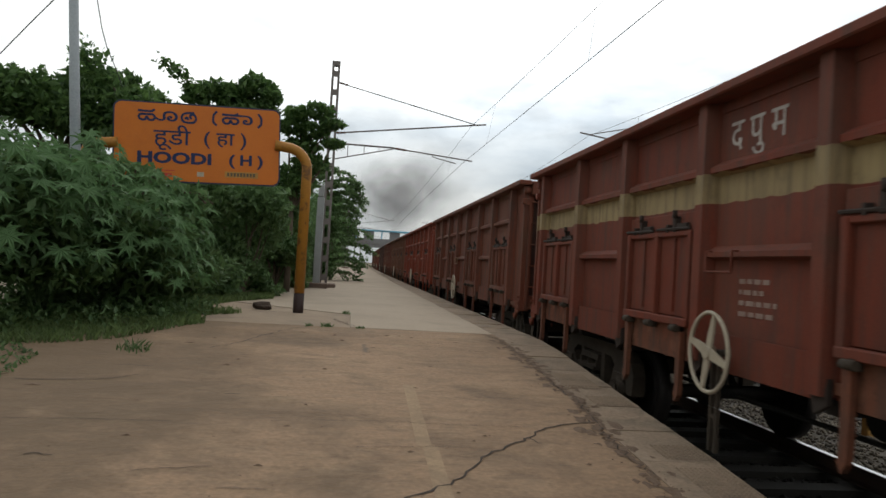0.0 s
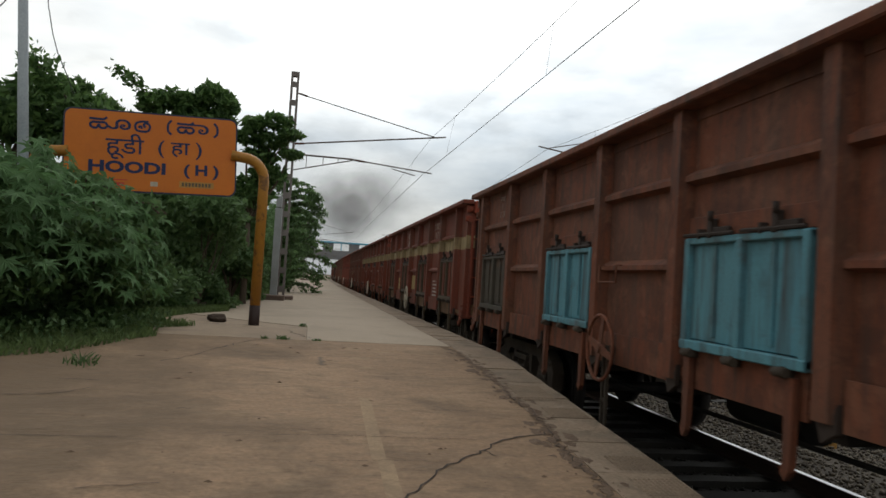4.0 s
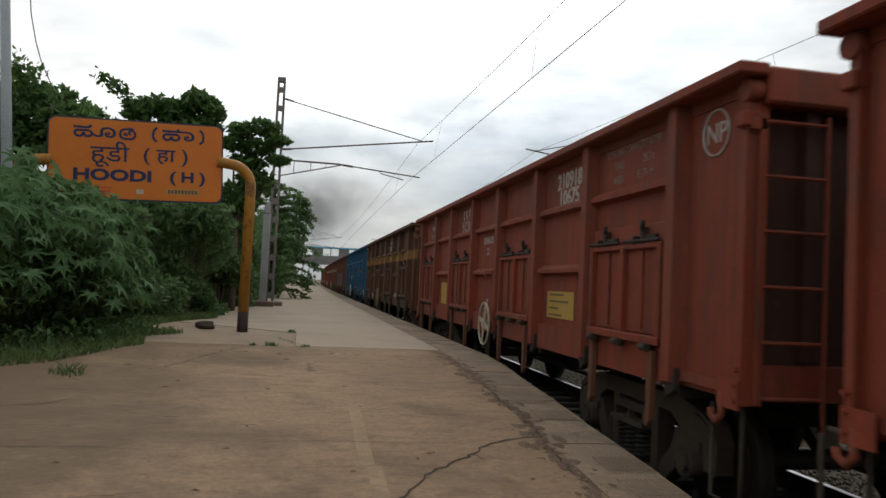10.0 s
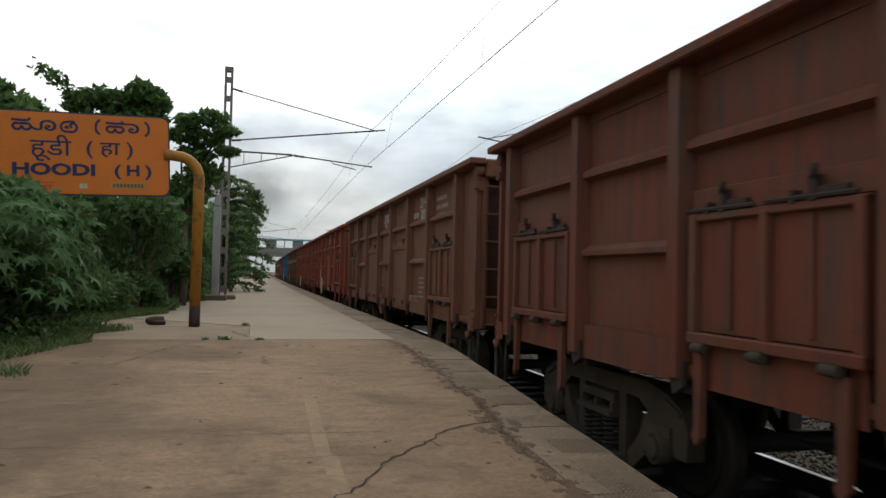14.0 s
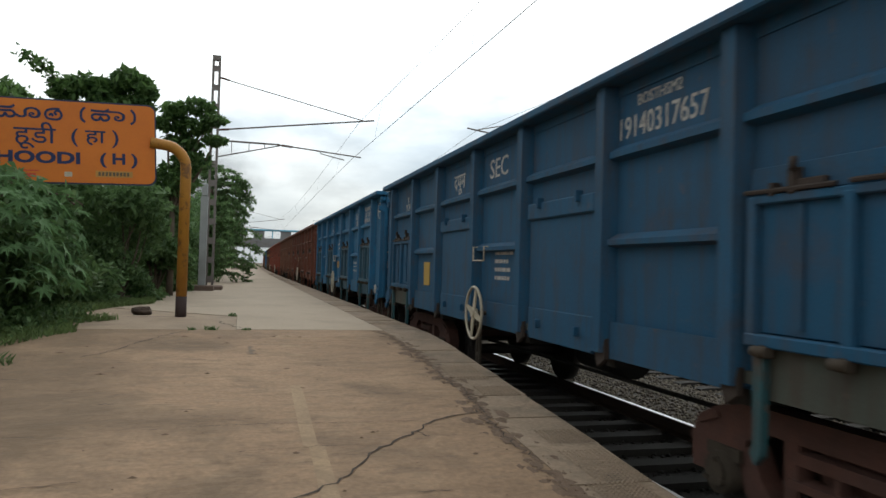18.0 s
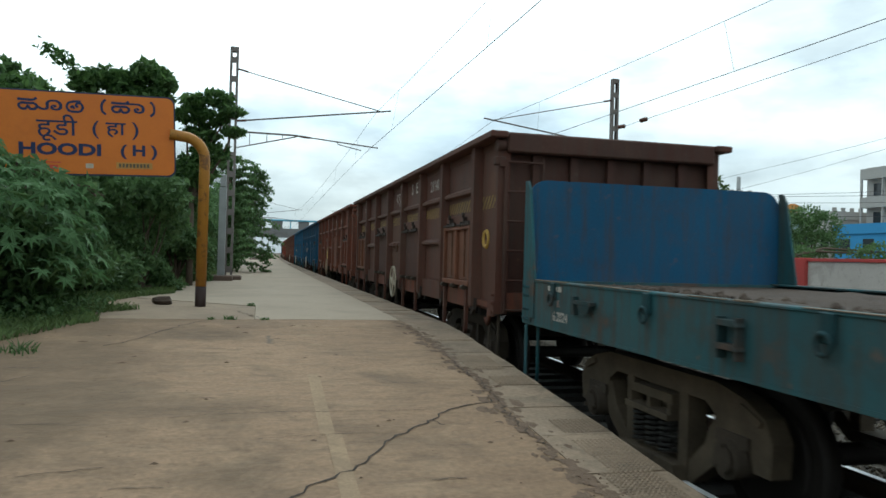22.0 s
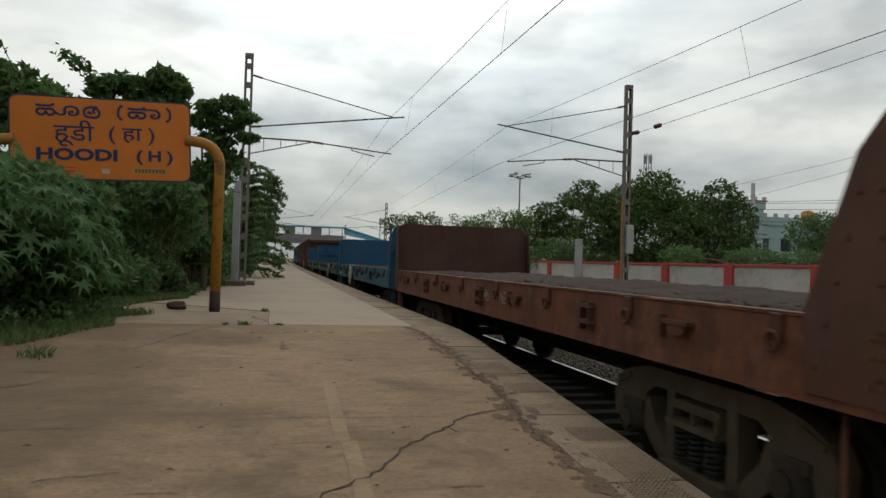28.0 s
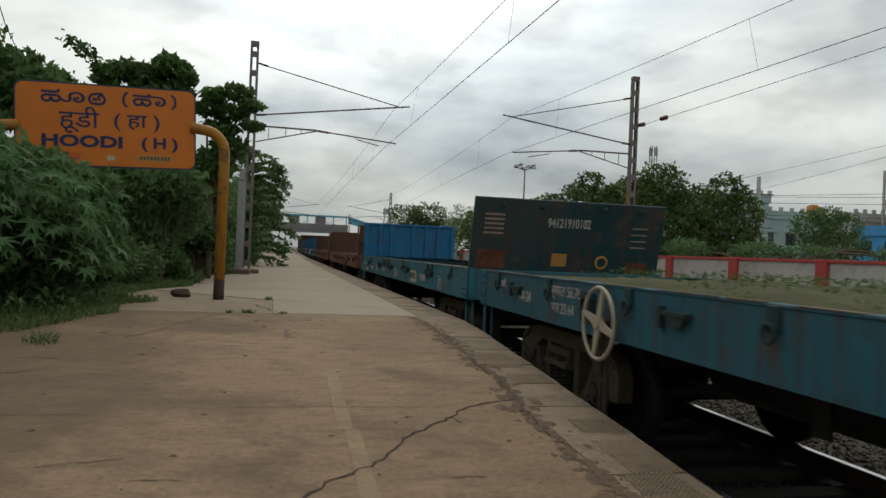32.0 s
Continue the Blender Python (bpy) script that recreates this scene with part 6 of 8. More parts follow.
def bulkhead(w, y, facing, paint, inner=None, square=False, broad=False):
    """An end wall on a flat wagon, smooth towards the load and ribbed outside; its upper corners are round, or square where it is boxed."""
    def square_sheet(bm):
        box(bm, -SIDE + 0.02, SIDE - 0.02, -0.012, 0.012, 1.54, 2.60, 0.004)

    def square_stay(bm):
        box(bm, -SIDE - 0.014, -SIDE + 0.012, -0.32, 0.012, 1.18, 2.60, 0.006)

    def sheet(bm):
        out = [(-SIDE + 0.02, 1.54), (SIDE - 0.02, 1.54), (SIDE - 0.02, 2.40)]
        for k in range(6):
            a = radians(90 * k / 5)
            out.append((SIDE - 0.22 + 0.2 * math.cos(a), 2.42 + 0.2 * math.sin(a)))
        for k in range(6):
            a = radians(90 + 90 * k / 5)
            out.append((-SIDE + 0.22 + 0.2 * math.cos(a), 2.42 + 0.2 * math.sin(a)))
        prism(bm, out, "y", -0.012, 0.012)

    def stay(bm):
        prism(bm, [(0.012, 1.18), (-0.30, 1.18), (-0.30, 1.60), (-0.12, 2.50), (-0.05, 2.60), (0.012, 2.60)], "x", -SIDE - 0.014, -SIDE + 0.012)

    def broad_stay(bm):
        prism(bm, [(0.012, 1.16), (-0.60, 1.16), (-0.60, 1.60), (-0.26, 2.38), (-0.09, 2.55), (0.012, 2.60)], "x", -SIDE - 0.016, -SIDE + 0.012)
        for k in range(5):
            for a in (-0.10, -0.52 + 0.07 * k):
                rod(bm, (-SIDE - 0.03, a, 1.30 + 0.22 * k), (-SIDE - 0.016, a, 1.30 + 0.22 * k), 0.014, 6)

    def rib(bm):
        prism(bm, [(0.012, 1.2), (0.10, 1.2), (0.07, 2.55), (0.012, 2.58)], "x", -0.03, 0.03)

    def cross(bm):
        box(bm, -SIDE + 0.03, SIDE - 0.03, 0.012, 0.08, 1.98, 2.03)

    def lip(bm):
        box(bm, -SIDE + 0.2, SIDE - 0.2, 0.012, 0.06, 2.585, 2.62)
    m = pose(0, y, 0, 0, 0, 0 if facing > 0 else 180)
    b = put("bulkhead", shared("square_bulkhead", square_sheet) if square else shared("bulkhead", sheet), inner or paint, w, m, "end wall with rounded upper corners")
    side_plate = shared("square_stay", square_stay) if square else shared("broad_stay", broad_stay) if broad else shared("bulk_stay", stay)
    put("stay", side_plate, paint, b)
    put("stay", side_plate, paint, b, Matrix.Diagonal((-1, 1, 1, 1)))
    for x in (-0.95, -0.35, 0.35, 0.95):
        put("rib", shared("bulk_rib", rib), paint, b, (x, 0, 0))
    put("cross_rail", shared("bulk_cross", cross), paint, b)
    put("top_lip", shared("bulk_lip", lip), paint, b)
    return b


def np_mark(w, body):
    """The ringed mark on the last bay, a round emblem below it and small print on the end wall."""
    letter(w, body, 0.18, 12.85, 2.93)
    bm = bmesh.new()
    ring_y(bm, (0, 0, 0), 0.165, 0.009, "x", 28, 5)
    part("ring_mark", bm, WHITE, w, "", (-SIDE + 0.095, L_BOX / 2 - 12.85, 2.94))
    bm = bmesh.new()
    ring_y(bm, (0, 0, 0), 0.085, 0.012, "x", 20, 5)
    ring_y(bm, (0, 0, 0), 0.04, 0.014, "x", 12, 5)
    part("emblem", bm, WHITE, w, "round white emblem", (-SIDE + 0.02, L_BOX / 2 - 13.0, 1.27))
    for k, (z, a) in enumerate(((2.05, 0.42), (1.86, 0.30), (1.80, 0.36), (1.74, 0.28))):
        bm = bmesh.new()
        box(bm, -SIDE + 0.22, -SIDE + 0.25, -0.004, 0.0, z - 0.016, z + 0.016)
        box(bm, -SIDE + 0.28, -SIDE + 0.28 + a, -0.004, 0.0, z - 0.010, z + 0.010)
        part("print_line", bm, FADED, w, "", (0, 0.137 - L_BOX / 2, 0))


def dirt_cover(w, mat, y0, y1, h, seed):
    """An uneven layer of dirt on a flat wagon's floor."""
    bm = bmesh.new()
    bmesh.ops.create_grid(bm, x_segments=22, y_segments=90, size=1)
    mid, half = (y0 + y1) / 2, (y1 - y0) / 2
    for v in bm.verts:
        x, y = v.co.x * 1.42, v.co.y * half + mid
        edge = min(1.0, (1.42 - abs(x)) * 6, (half - abs(y - mid)) * 2)
        v.co = Vector((x, y, 1.51 + max(0.0, edge) * (h + 0.8 * h * noise.noise(Vector((x * 1.6, y * 1.1, seed))) + 0.45 * h * noise.noise(Vector((x * 6, y * 5, seed + 1))))))
    for f in bm.faces:
        f.smooth = True
    part("dirt_cover", bm, mat, w, "uneven layer of dirt on the floor")


# positions along the train: metres of each wagon's front behind the front of the wagon that passes at the start
TRAIN = []
ahead = [SIENNA, RED, BROWN, SIENNA, DARK, RED_BAND, SIENNA, BROWN, DARK, RED, DARK, BROWN, RED]
for k, p in enumerate(ahead):
    TRAIN.append((-(k + 1) * 14.2, L_BOX, box_wagon(None, "weathered red-brown open wagon with ribbed sides, far ahead in the train", p)))

w = box_wagon(None, "red-brown open wagon with a faded cream band along its side", RED_BAND, hanger=RUST, sill=RUST)
letter(w, "\u0926 \u092a\u0941 \u092e", 0.34, 6.3, 2.93)
letter(w, "SEC", 0.28, 7.95, 2.93, FADED)
letter(w, "0140285", 0.22, 9.65, 2.93, FADED)
bars_on(w, 6.4, 1.8, 0.5, 4, FADED, seed=3)
TRAIN.append((0.0, L_BOX, w))
w = box_wagon(None, "red open wagon with a cream band and yellow patches", RED_BAND, hanger=APRON, sill=OCHRE_APRON, frames=APRON)
plate(w, 0.32, 2.05, 0.38, 0.38, YELLOW_WORN, label="faded yellow patch")
plate(w, 2.95, 1.60, 0.62, 0.36, YELLOW_WORN, 0, label="faded yellow patch")
for a in (6.05, 6.72):
    plate(w, a, 1.68, 0.6, 0.38, YELLOW_WORN, 0, label="faded yellow patch")
letter(w, "\u0926 \u092e \u0930\u0947", 0.26, 4.7, 3.02)
letter(w, "SCR", 0.26, 4.7, 2.82)
letter(w, "210805", 0.24, 9.6, 3.03, FADED)
letter(w, "10671", 0.24, 9.6, 2.82, FADED)
bars_on(w, 9.65, 1.75, 0.5, 5, WHITE, seed=4)
TRAIN.append((14.2, L_BOX, w))
w = box_wagon(None, "rusty orange-brown open wagon with patched grey and pale blue doors", RUST, door=[GREY_DOOR, PALEBLUE, PALEBLUE, GREY_DOOR], wheel=RUST)
letter(w, "\u0935\u093e\u092a\u0938\u0940", 0.11, 1.45, 3.10, FADED)
letter(w, "R", 0.12, 1.45, 2.98, FADED)
letter(w, "12-20", 0.14, 1.45, 2.86, FADED)
TRAIN.append((28.4, L_BOX, w))
w = box_wagon(None, "bright blue open wagon with white lettering and yellow notices", BLUE, door=BLUE_DOOR, sill=BLUE_DOOR, hanger=TEAL, steel=GRIME_RED, accents=True)
letter(w, "\u0935\u093e\u092a\u0938\u0940", 0.15, 1.4, 3.0)
letter(w, "R  05.25", 0.14, 1.45, 2.84)
letter(w, "\u0926   \u0930\u0947", 0.24, 4.75, 3.02)
letter(w, "S   R", 0.24, 4.75, 2.80)
plate(w, 3.0, 1.68, 0.55, 0.40, OCHRE, 5, label="ochre notice")
for a in (6.1, 6.75):
    plate(w, a, 1.76, 0.5, 0.2, OCHRE, 3, label="ochre notice")
letter(w, "FITTED WITH", 0.085, 6.4, 2.48, narrow=0.72)
letter(w, "CASNUB 22HS MOD-11 BOGIE", 0.085, 6.4, 2.36, narrow=0.72)
letter(w, "20.32 T AXLE LOAD", 0.085, 6.4, 2.24, narrow=0.72)
letter(w, "\u092c\u094b\u0938\u094d\u091f\u090f\u091a\u090f\u0938\u090f\u092e", 0.19, 7.0, 1.28)
plate(w, 8.8, 2.95, 0.14, 0.52, WHITE, label="white strip with a red arrow")
letter(w, "\u2193", 0.5, 8.8, 2.93, REDPAINT, x=-SIDE + 0.088)
letter(w, "210619", 0.20, 9.95, 3.00, bold=0.005)
letter(w, "10336", 0.20, 9.95, 2.83, bold=0.005)
bars_on(w, 9.95, 3.14, 0.60, 1, WHITE, row=0.08, seed=6)
plate(w, 9.5, 1.82, 0.68, 0.18, WHITE, label="white framed notice")
plate(w, 9.5, 1.82, 0.64, 0.15, BLUE, 3, x=-SIDE + 0.088, bar_mat=WHITE)
plate(w, 10.0, 1.80, 0.14, 0.17, BLUE2, x=-SIDE + 0.08, name="pocket")
letter(w, "\u092d\u093e\u0930 \u0915\u094d\u0937\u092e\u0924\u093e 64.05", 0.15, 11.4, 3.08)
letter(w, "\u091f\u0947\u092f\u0930   25.30 \u091f\u0928", 0.15, 11.4, 2.95)
letter(w, "\u0915\u094d\u0937\u0947\u0924\u094d\u0930\u092b\u0932 36.45 \u092e\u0940\u00b2", 0.15, 11.4, 2.82)
np_mark(w, "\u090f\u0928\u092a\u0940")
TRAIN.append((42.65, L_BOX, w))
w = box_wagon(None, "dull brown open wagon with an ochre band along its side", BROWN_BAND, sill=APRON, hanger=APRON, wheel=DULL_CREAM)
letter(w, "BOSTHSM2", 0.15, 9.9, 1.40)
letter(w, "\u0926 \u092a\u0942 \u092e", 0.24, 4.7, 3.02)
letter(w, "SECR", 0.24, 4.75, 2.80, FADED)
letter(w, "SECR", 0.24, 3.0, 1.23)
letter(w, "BOSTHSM2", 0.12, 8.0, 3.05)
letter(w, "21411124652", 0.22, 8.0, 2.86)
TRAIN.append((56.8, L_BOX, w))
w = box_wagon(None, "red-brown open wagon with white lettering and a yellow notice", RED, hanger=BROWN, wheel_at=7.1)
letter(w, "\u0935\u093e\u092a\u0938\u0940", 0.17, 1.45, 3.0)
letter(w, "R   07-24", 0.16, 1.6, 2.82)
plate(w, 0.35, 2.2, 0.22, 0.24, YELLOW, 2, label="small yellow notice")
plate(w, 0.35, 1.72, 0.22, 0.32, YELLOW, 4, label="small yellow notice")
letter(w, "\u0926 \u092e \u0930\u0947", 0.26, 4.75, 3.03)
letter(w, "S C R", 0.26, 4.75, 2.82)
plate(w, 3.0, 1.62, 0.62, 0.42, YELLOW, label="yellow notice")
letter(w, "CASNUB", 0.16, 6.4, 2.50)
letter(w, "22", 0.16, 6.4, 2.33)
letter(w, "18", 0.14, 6.45, 1.55)
letter(w, "210918", 0.25, 9.9, 3.0, bold=0.006)
letter(w, "10675", 0.25, 9.9, 2.81, bold=0.006)
plate(w, 9.75, 1.62, 0.85, 0.30, YELLOW, 4, label="yellow notice")
bars_on(w, 9.8, 1.32, 0.6, 1, WHITE, row=0.12, seed=8)
letter(w, "LOADING CAPACITY 67.98 t", 0.105, 11.5, 3.09, FADED, narrow=0.86)
letter(w, "TARE               25.3 t", 0.105, 11.5, 2.96, FADED, narrow=0.86)
letter(w, "AREA           65.79 m\u00b2", 0.105, 11.5, 2.83, FADED, narrow=0.86)
letter(w, "NP", 0.21, 12.85, 2.95)
bm = bmesh.new()
ring_y(bm, (0, 0, 0), 0.165, 0.009, "x", 28, 5)
part("ring_mark", bm, WHITE, w, "", (-SIDE + 0.095, L_BOX / 2 - 12.85, 2.96))
TRAIN.append((71.0, L_BOX, w))
w = box_wagon(None, "red-brown open wagon with plain patched sides", RED, doors="dppd", wheel_at=6.8)
letter(w, "\u092a\u0942\u0924\u0930\u0947", 0.26, 6.25, 2.98)
letter(w, "ECoR", 0.32, 7.9, 2.96, bold=0.006)
plate(w, 4.65, 1.68, 0.34, 0.36, OCHRE, label="ochre patch")
letter(w, "21430120928", 0.20, 9.7, 2.93, FADED)
TRAIN.append((85.2, L_BOX, w))
w = box_wagon(None, "dusty brown open wagon with white lettering", BROWN, wheel=BROWN, doors="dppd", wheel_at=7.0)
letter(w, "\u0935\u093e\u092a\u0938\u0940", 0.13, 1.5, 3.06, FADED)
letter(w, "R", 0.14, 1.5, 2.93, FADED)
letter(w, "1-22", 0.17, 1.5, 2.80, FADED)
letter(w, "\u0926\u092a\u0942\u092e SE", 0.32, 6.4, 2.97, bold=0.004)
letter(w, "BOSTHSM2", 0.14, 9.30, 2.84, narrow=0.72)
letter(w, "211411", 0.29, 10.0, 3.04, bold=0.004, narrow=0.78)
letter(w, "30395", 0.29, 10.0, 2.81, bold=0.004, narrow=0.82)
bars_on(w, 9.9, 1.72, 0.5, 5, FADED, seed=10)
letter(w, "BOSTHSM2", 0.16, 9.5, 1.35, FADED)
bars_on(w, 11.3, 3.0, 0.8, 3, FADED, row=0.1, seed=11)
TRAIN.append((99.4, L_BOX, w))
w = box_wagon(None, "reddish brown open wagon with bare sides", SIENNA)
bars_on(w, 0.4, 1.5, 0.4, 2, FADED, row=0.08, seed=12)
letter(w, "SECR", 0.26, 6.3, 2.9, FADED)
TRAIN.append((113.6, L_BOX, w))
w = box_wagon(None, "bright blue open wagon with a large yellow placard", BLUE, wheel_at=6.4, door=BLUE_DOOR, sill=BLUE_DOOR, hanger=TEAL, steel=GRIME_RED, accents=True)
letter(w, "\u0935\u093e\u092a\u0938\u0940", 0.15, 1.3, 2.98)
letter(w, "R 05.25", 0.14, 1.5, 2.84)
plate(w, 0.3, 1.98, 0.16, 0.24, YELLOW, 3, label="small yellow notice")
plate(w, 3.1, 1.66, 0.62, 0.48, YELLOW, 7, label="yellow placard of printed lines")
letter(w, "\u092a   \u0930\u0947", 0.24, 4.75, 3.02)
letter(w, "W   R", 0.24, 4.75, 2.80)
letter(w, "FITTED WITH", 0.085, 6.4, 2.48, narrow=0.72)
letter(w, "CASNUB 22HS MOD-11 BOGIE", 0.085, 6.4, 2.36, narrow=0.72)
letter(w, "20.32 T AXLE LOAD", 0.085, 6.4, 2.24, narrow=0.72)
for a in (6.1, 6.75):
    plate(w, a, 1.76, 0.5, 0.2, OCHRE, 3, label="ochre notice")
letter(w, "\u092c\u094b\u0938\u094d\u091f\u090f\u091a\u090f\u0938\u090f\u092e", 0.19, 7.0, 1.28)
plate(w, 8.8, 2.95, 0.14, 0.52, WHITE, label="white strip with a red arrow")
letter(w, "210815", 0.24, 9.8, 2.98)
letter(w, "10019", 0.24, 9.8, 2.79)
plate(w, 9.7, 1.72, 0.8, 0.24, WHITE, label="white framed notice")
plate(w, 9.7, 1.72, 0.75, 0.20, BLUE, 3, x=-SIDE + 0.088, bar_mat=WHITE)
letter(w, "\u092d\u093e\u0930 \u0915\u094d\u0937\u092e\u0924\u093e 64.05", 0.15, 11.4, 3.08)
letter(w, "\u091f\u0947\u092f\u0930   25.30 \u091f\u0928", 0.15, 11.4, 2.95)
letter(w, "\u0915\u094d\u0937\u0947\u0924\u094d\u0930\u092b\u0932 36.45 \u092e\u0940\u00b2", 0.15, 11.4, 2.82)
np_mark(w, "\u090f\u0928\u092a\u0940")
TRAIN.append((127.8, L_BOX, w))
w = box_wagon(None, "deep blue open wagon with white lettering", BLUE2, hanger=TEAL, sill=TEAL_APRON, steel=GRIME_RED, doors="dppd")
letter(w, "R", 0.15, 1.5, 2.93)
letter(w, "9 24", 0.18, 1.5, 2.80)
letter(w, "\u0926\u092a\u0942\u092e", 0.30, 4.7, 2.93)
letter(w, "SEC", 0.32, 6.3, 2.93, narrow=1.2)
plate(w, 3.0, 1.66, 0.36, 0.36, YELLOW, label="yellow patch")
bars_on(w, 6.5, 1.95, 0.5, 4, WHITE, row=0.07, seed=15)
bars_on(w, 5.6, 1.95, 0.4, 1, WHITE, row=0.07, seed=16)
letter(w, "BOSTHSM2", 0.12, 9.7, 3.06)
letter(w, "19140317657", 0.24, 9.7, 2.87, narrow=0.9)
TRAIN.append((142.0, L_BOX, w))
w = box_wagon(None, "red-brown open wagon with a yellow patch on its side", SIENNA, doors="dppd", wheel_at=5.95, wheel=DULL_CREAM)
letter(w, "R", 0.15, 1.5, 2.92, FADED)
letter(w, "11 21", 0.18, 1.5, 2.78, FADED)
plate(w, 4.66, 1.73, 0.45, 0.40, YELLOW, label="yellow patch")
letter(w, "\u0926\u092a\u0942\u092e", 0.28, 6.3, 2.96)
letter(w, "S E C", 0.30, 7.95, 2.93, narrow=1.2)
letter(w, "21940152", 0.22, 9.6, 2.92, FADED)
plate(w, 0.24, 1.30, 0.24, 0.30, DARKTEAL, 3, bar_mat=FADED, label="dark stencil patch")
TRAIN.append((156.15, L_BOX, w))
w = box_wagon(None, "brown open wagon with yellow hatching along its side", BROWN_HATCH, door=[BROWN, DARK, DARK, BROWN], doors="dssd", wheel_at=7.03, ribs=BROWN_PLAIN, sill=SIENNA, ends=DARK, ladder=DARK)
letter(w, "\u0926 \u092a\u0942", 0.16, 1.35, 2.98, FADED)
plate(w, 0.20, 1.34, 0.30, 0.28, DARKTEAL, 3, bar_mat=FADED, label="dark stencil patch", x=-SIDE + 0.09)
bm = bmesh.new()
ring_y(bm, (0, 0, 0), 0.10, 0.010, "x", 24, 5)
part("ring_mark", bm, FADED, w, "faded ring mark", (-SIDE + 0.096, L_BOX / 2 - 0.22, 1.86))
letter(w, "\u0926 \u092a\u0942 \u092e", 0.28, 6.52, 2.97, narrow=1.15)
for ch, a in (("S", 7.84), ("E", 8.25), ("C", 8.70)):
    letter(w, ch, 0.30, a, 3.04, bold=0.004)
letter(w, "2114112853", 0.26, 10.05, 2.95)
bm = bmesh.new()
ring_y(bm, (0, 0, 0), 0.10, 0.03, "x", 24, 5)
part("ring_mark", bm, YELLOW, w, "yellow ring mark", (-SIDE + 0.1, L_BOX / 2 - 12.72, 2.02))
TRAIN.append((170.52, L_BOX, w))

HF = L_FLAT / 2
w = flat_wagon(None, "weathered teal flat wagon with blue end walls", TEAL, 10.2, DULL_CREAM)
bulkhead(w, HF - 0.03, 1, TEAL, PANELBLUE)
bulkhead(w, -HF + 0.03, -1, PANELBLUE, PANELBLUE)
dirt_cover(w, RUBBLE, -6.0, 6.0, 0.035, 6.0)
put("lettering", lettering_mesh("BUILT", 0.105, 0.002, 0.002), WHITE, w, Matrix.Translation((-0.05, -HF + 0.012, 1.66)) @ Matrix.Rotation(radians(90), 4, "X"))
bm = bmesh.new()
box(bm, -0.17, 0.09, -HF + 0.010, -HF + 0.017, 1.52, 1.57)
part("print_bar", bm, FADED, w)
letter(w, "R", 0.10, 0.95, 1.36, FADED, HF, -SIDE - 0.004)
letter(w, "6.2024", 0.13, 1.0, 1.24, WHITE, HF, -SIDE - 0.004)
bars_on(w, 0.9, 1.50, 0.4, 1, WHITE, HF, -SIDE - 0.004, 0.08, 21)
TRAIN.append((184.95, L_FLAT, w))
w = flat_wagon(None, "teal flat wagon with stencilled white lettering", TEAL, 10.05, DULL_CREAM, depth=0.06, rings=(0.5, 2.5, 3.6, 5.28, 7.0, 7.5, 10.51, 11.08, 11.57), brackets=(3.1, 4.6, 6.1, 8.0, 13.0))
letter(w, "\u0935\u093e\u092a\u0938\u0940", 0.13, 1.3, 1.47, WHITE, HF, -SIDE - 0.004)
letter(w, "R-9-24", 0.15, 1.65, 1.30, WHITE, HF, -SIDE - 0.004, bold=0.004)
letter(w, "CC 58.04", 0.12, 4.9, 1.46, WHITE, HF, -SIDE - 0.004)
letter(w, "TARE 23.5", 0.12, 4.95, 1.32, WHITE, HF, -SIDE - 0.004)
bars_on(w, 6.45, 1.46, 0.3, 3, WHITE, HF, -SIDE - 0.004, 0.055, 27)
me = stones_mesh("debris", 900, 61, (-1.42, -0.2), (-4.5, 3.2), lambda x, y: 1.50 + 0.06 * noise.noise(Vector((x * 2, y * 1.3, 5.0))), 0.04)
tagged(put("debris", me, OCHRE_APRON, w, None, "rusty brown debris on the floor"), kind="stuff")
letter(w, "ECR", 0.15, 8.5, 1.38, WHITE, HF, -SIDE - 0.004)
letter(w, "56100863047", 0.14, 9.4, 1.38, WHITE, HF, -SIDE - 0.004)
letter(w, "BRNAHS", 0.18, 12.2, 1.36, WHITE, HF, -SIDE - 0.004)
TRAIN.append((199.87, L_FLAT, w))
w = flat_wagon(None, "blue flat wagon with blue end walls", SKYBLUE, 5.7, CREAM)
bulkhead(w, HF - 0.03, 1, PANELBLUE, PANELBLUE)
bulkhead(w, -HF + 0.03, -1, BLUE2, BLUE2)
letter(w, "R", 0.16, 0.95, 1.40, WHITE, HF, -SIDE - 0.004)
letter(w, "6 2024", 0.17, 1.0, 1.25, WHITE, HF, -SIDE - 0.004)
bars_on(w, 1.7, 1.42, 0.5, 3, FADED, HF, -SIDE - 0.004, 0.07, 22)
bars_on(w, 0.85, 1.50, 0.3, 1, WHITE, HF, -SIDE - 0.004, 0.08, 23)
letter(w, "BRNA", 0.16, 5.3, 1.36, WHITE, HF, -SIDE - 0.004)
TRAIN.append((214.78, L_FLAT, w))
w = flat_wagon(None, "rusty brown flat wagon with brown end walls", RUST, None, load=RUSTDIRT_SHADED)
bulkhead(w, HF - 0.03, 1, DARK, DARK)
bulkhead(w, -HF + 0.03, -1, MAROON, MAROON, broad=True)
dirt_cover(w, RUSTDIRT_SHADED, -6.2, 6.2, 0.07, 4.0)
letter(w, "45", 0.22, 7.4, 1.36, FADED, HF, -SIDE - 0.004)
letter(w, "NE", 0.22, 8.1, 1.36, FADED, HF, -SIDE - 0.004)
TRAIN.append((229.65, L_FLAT, w))
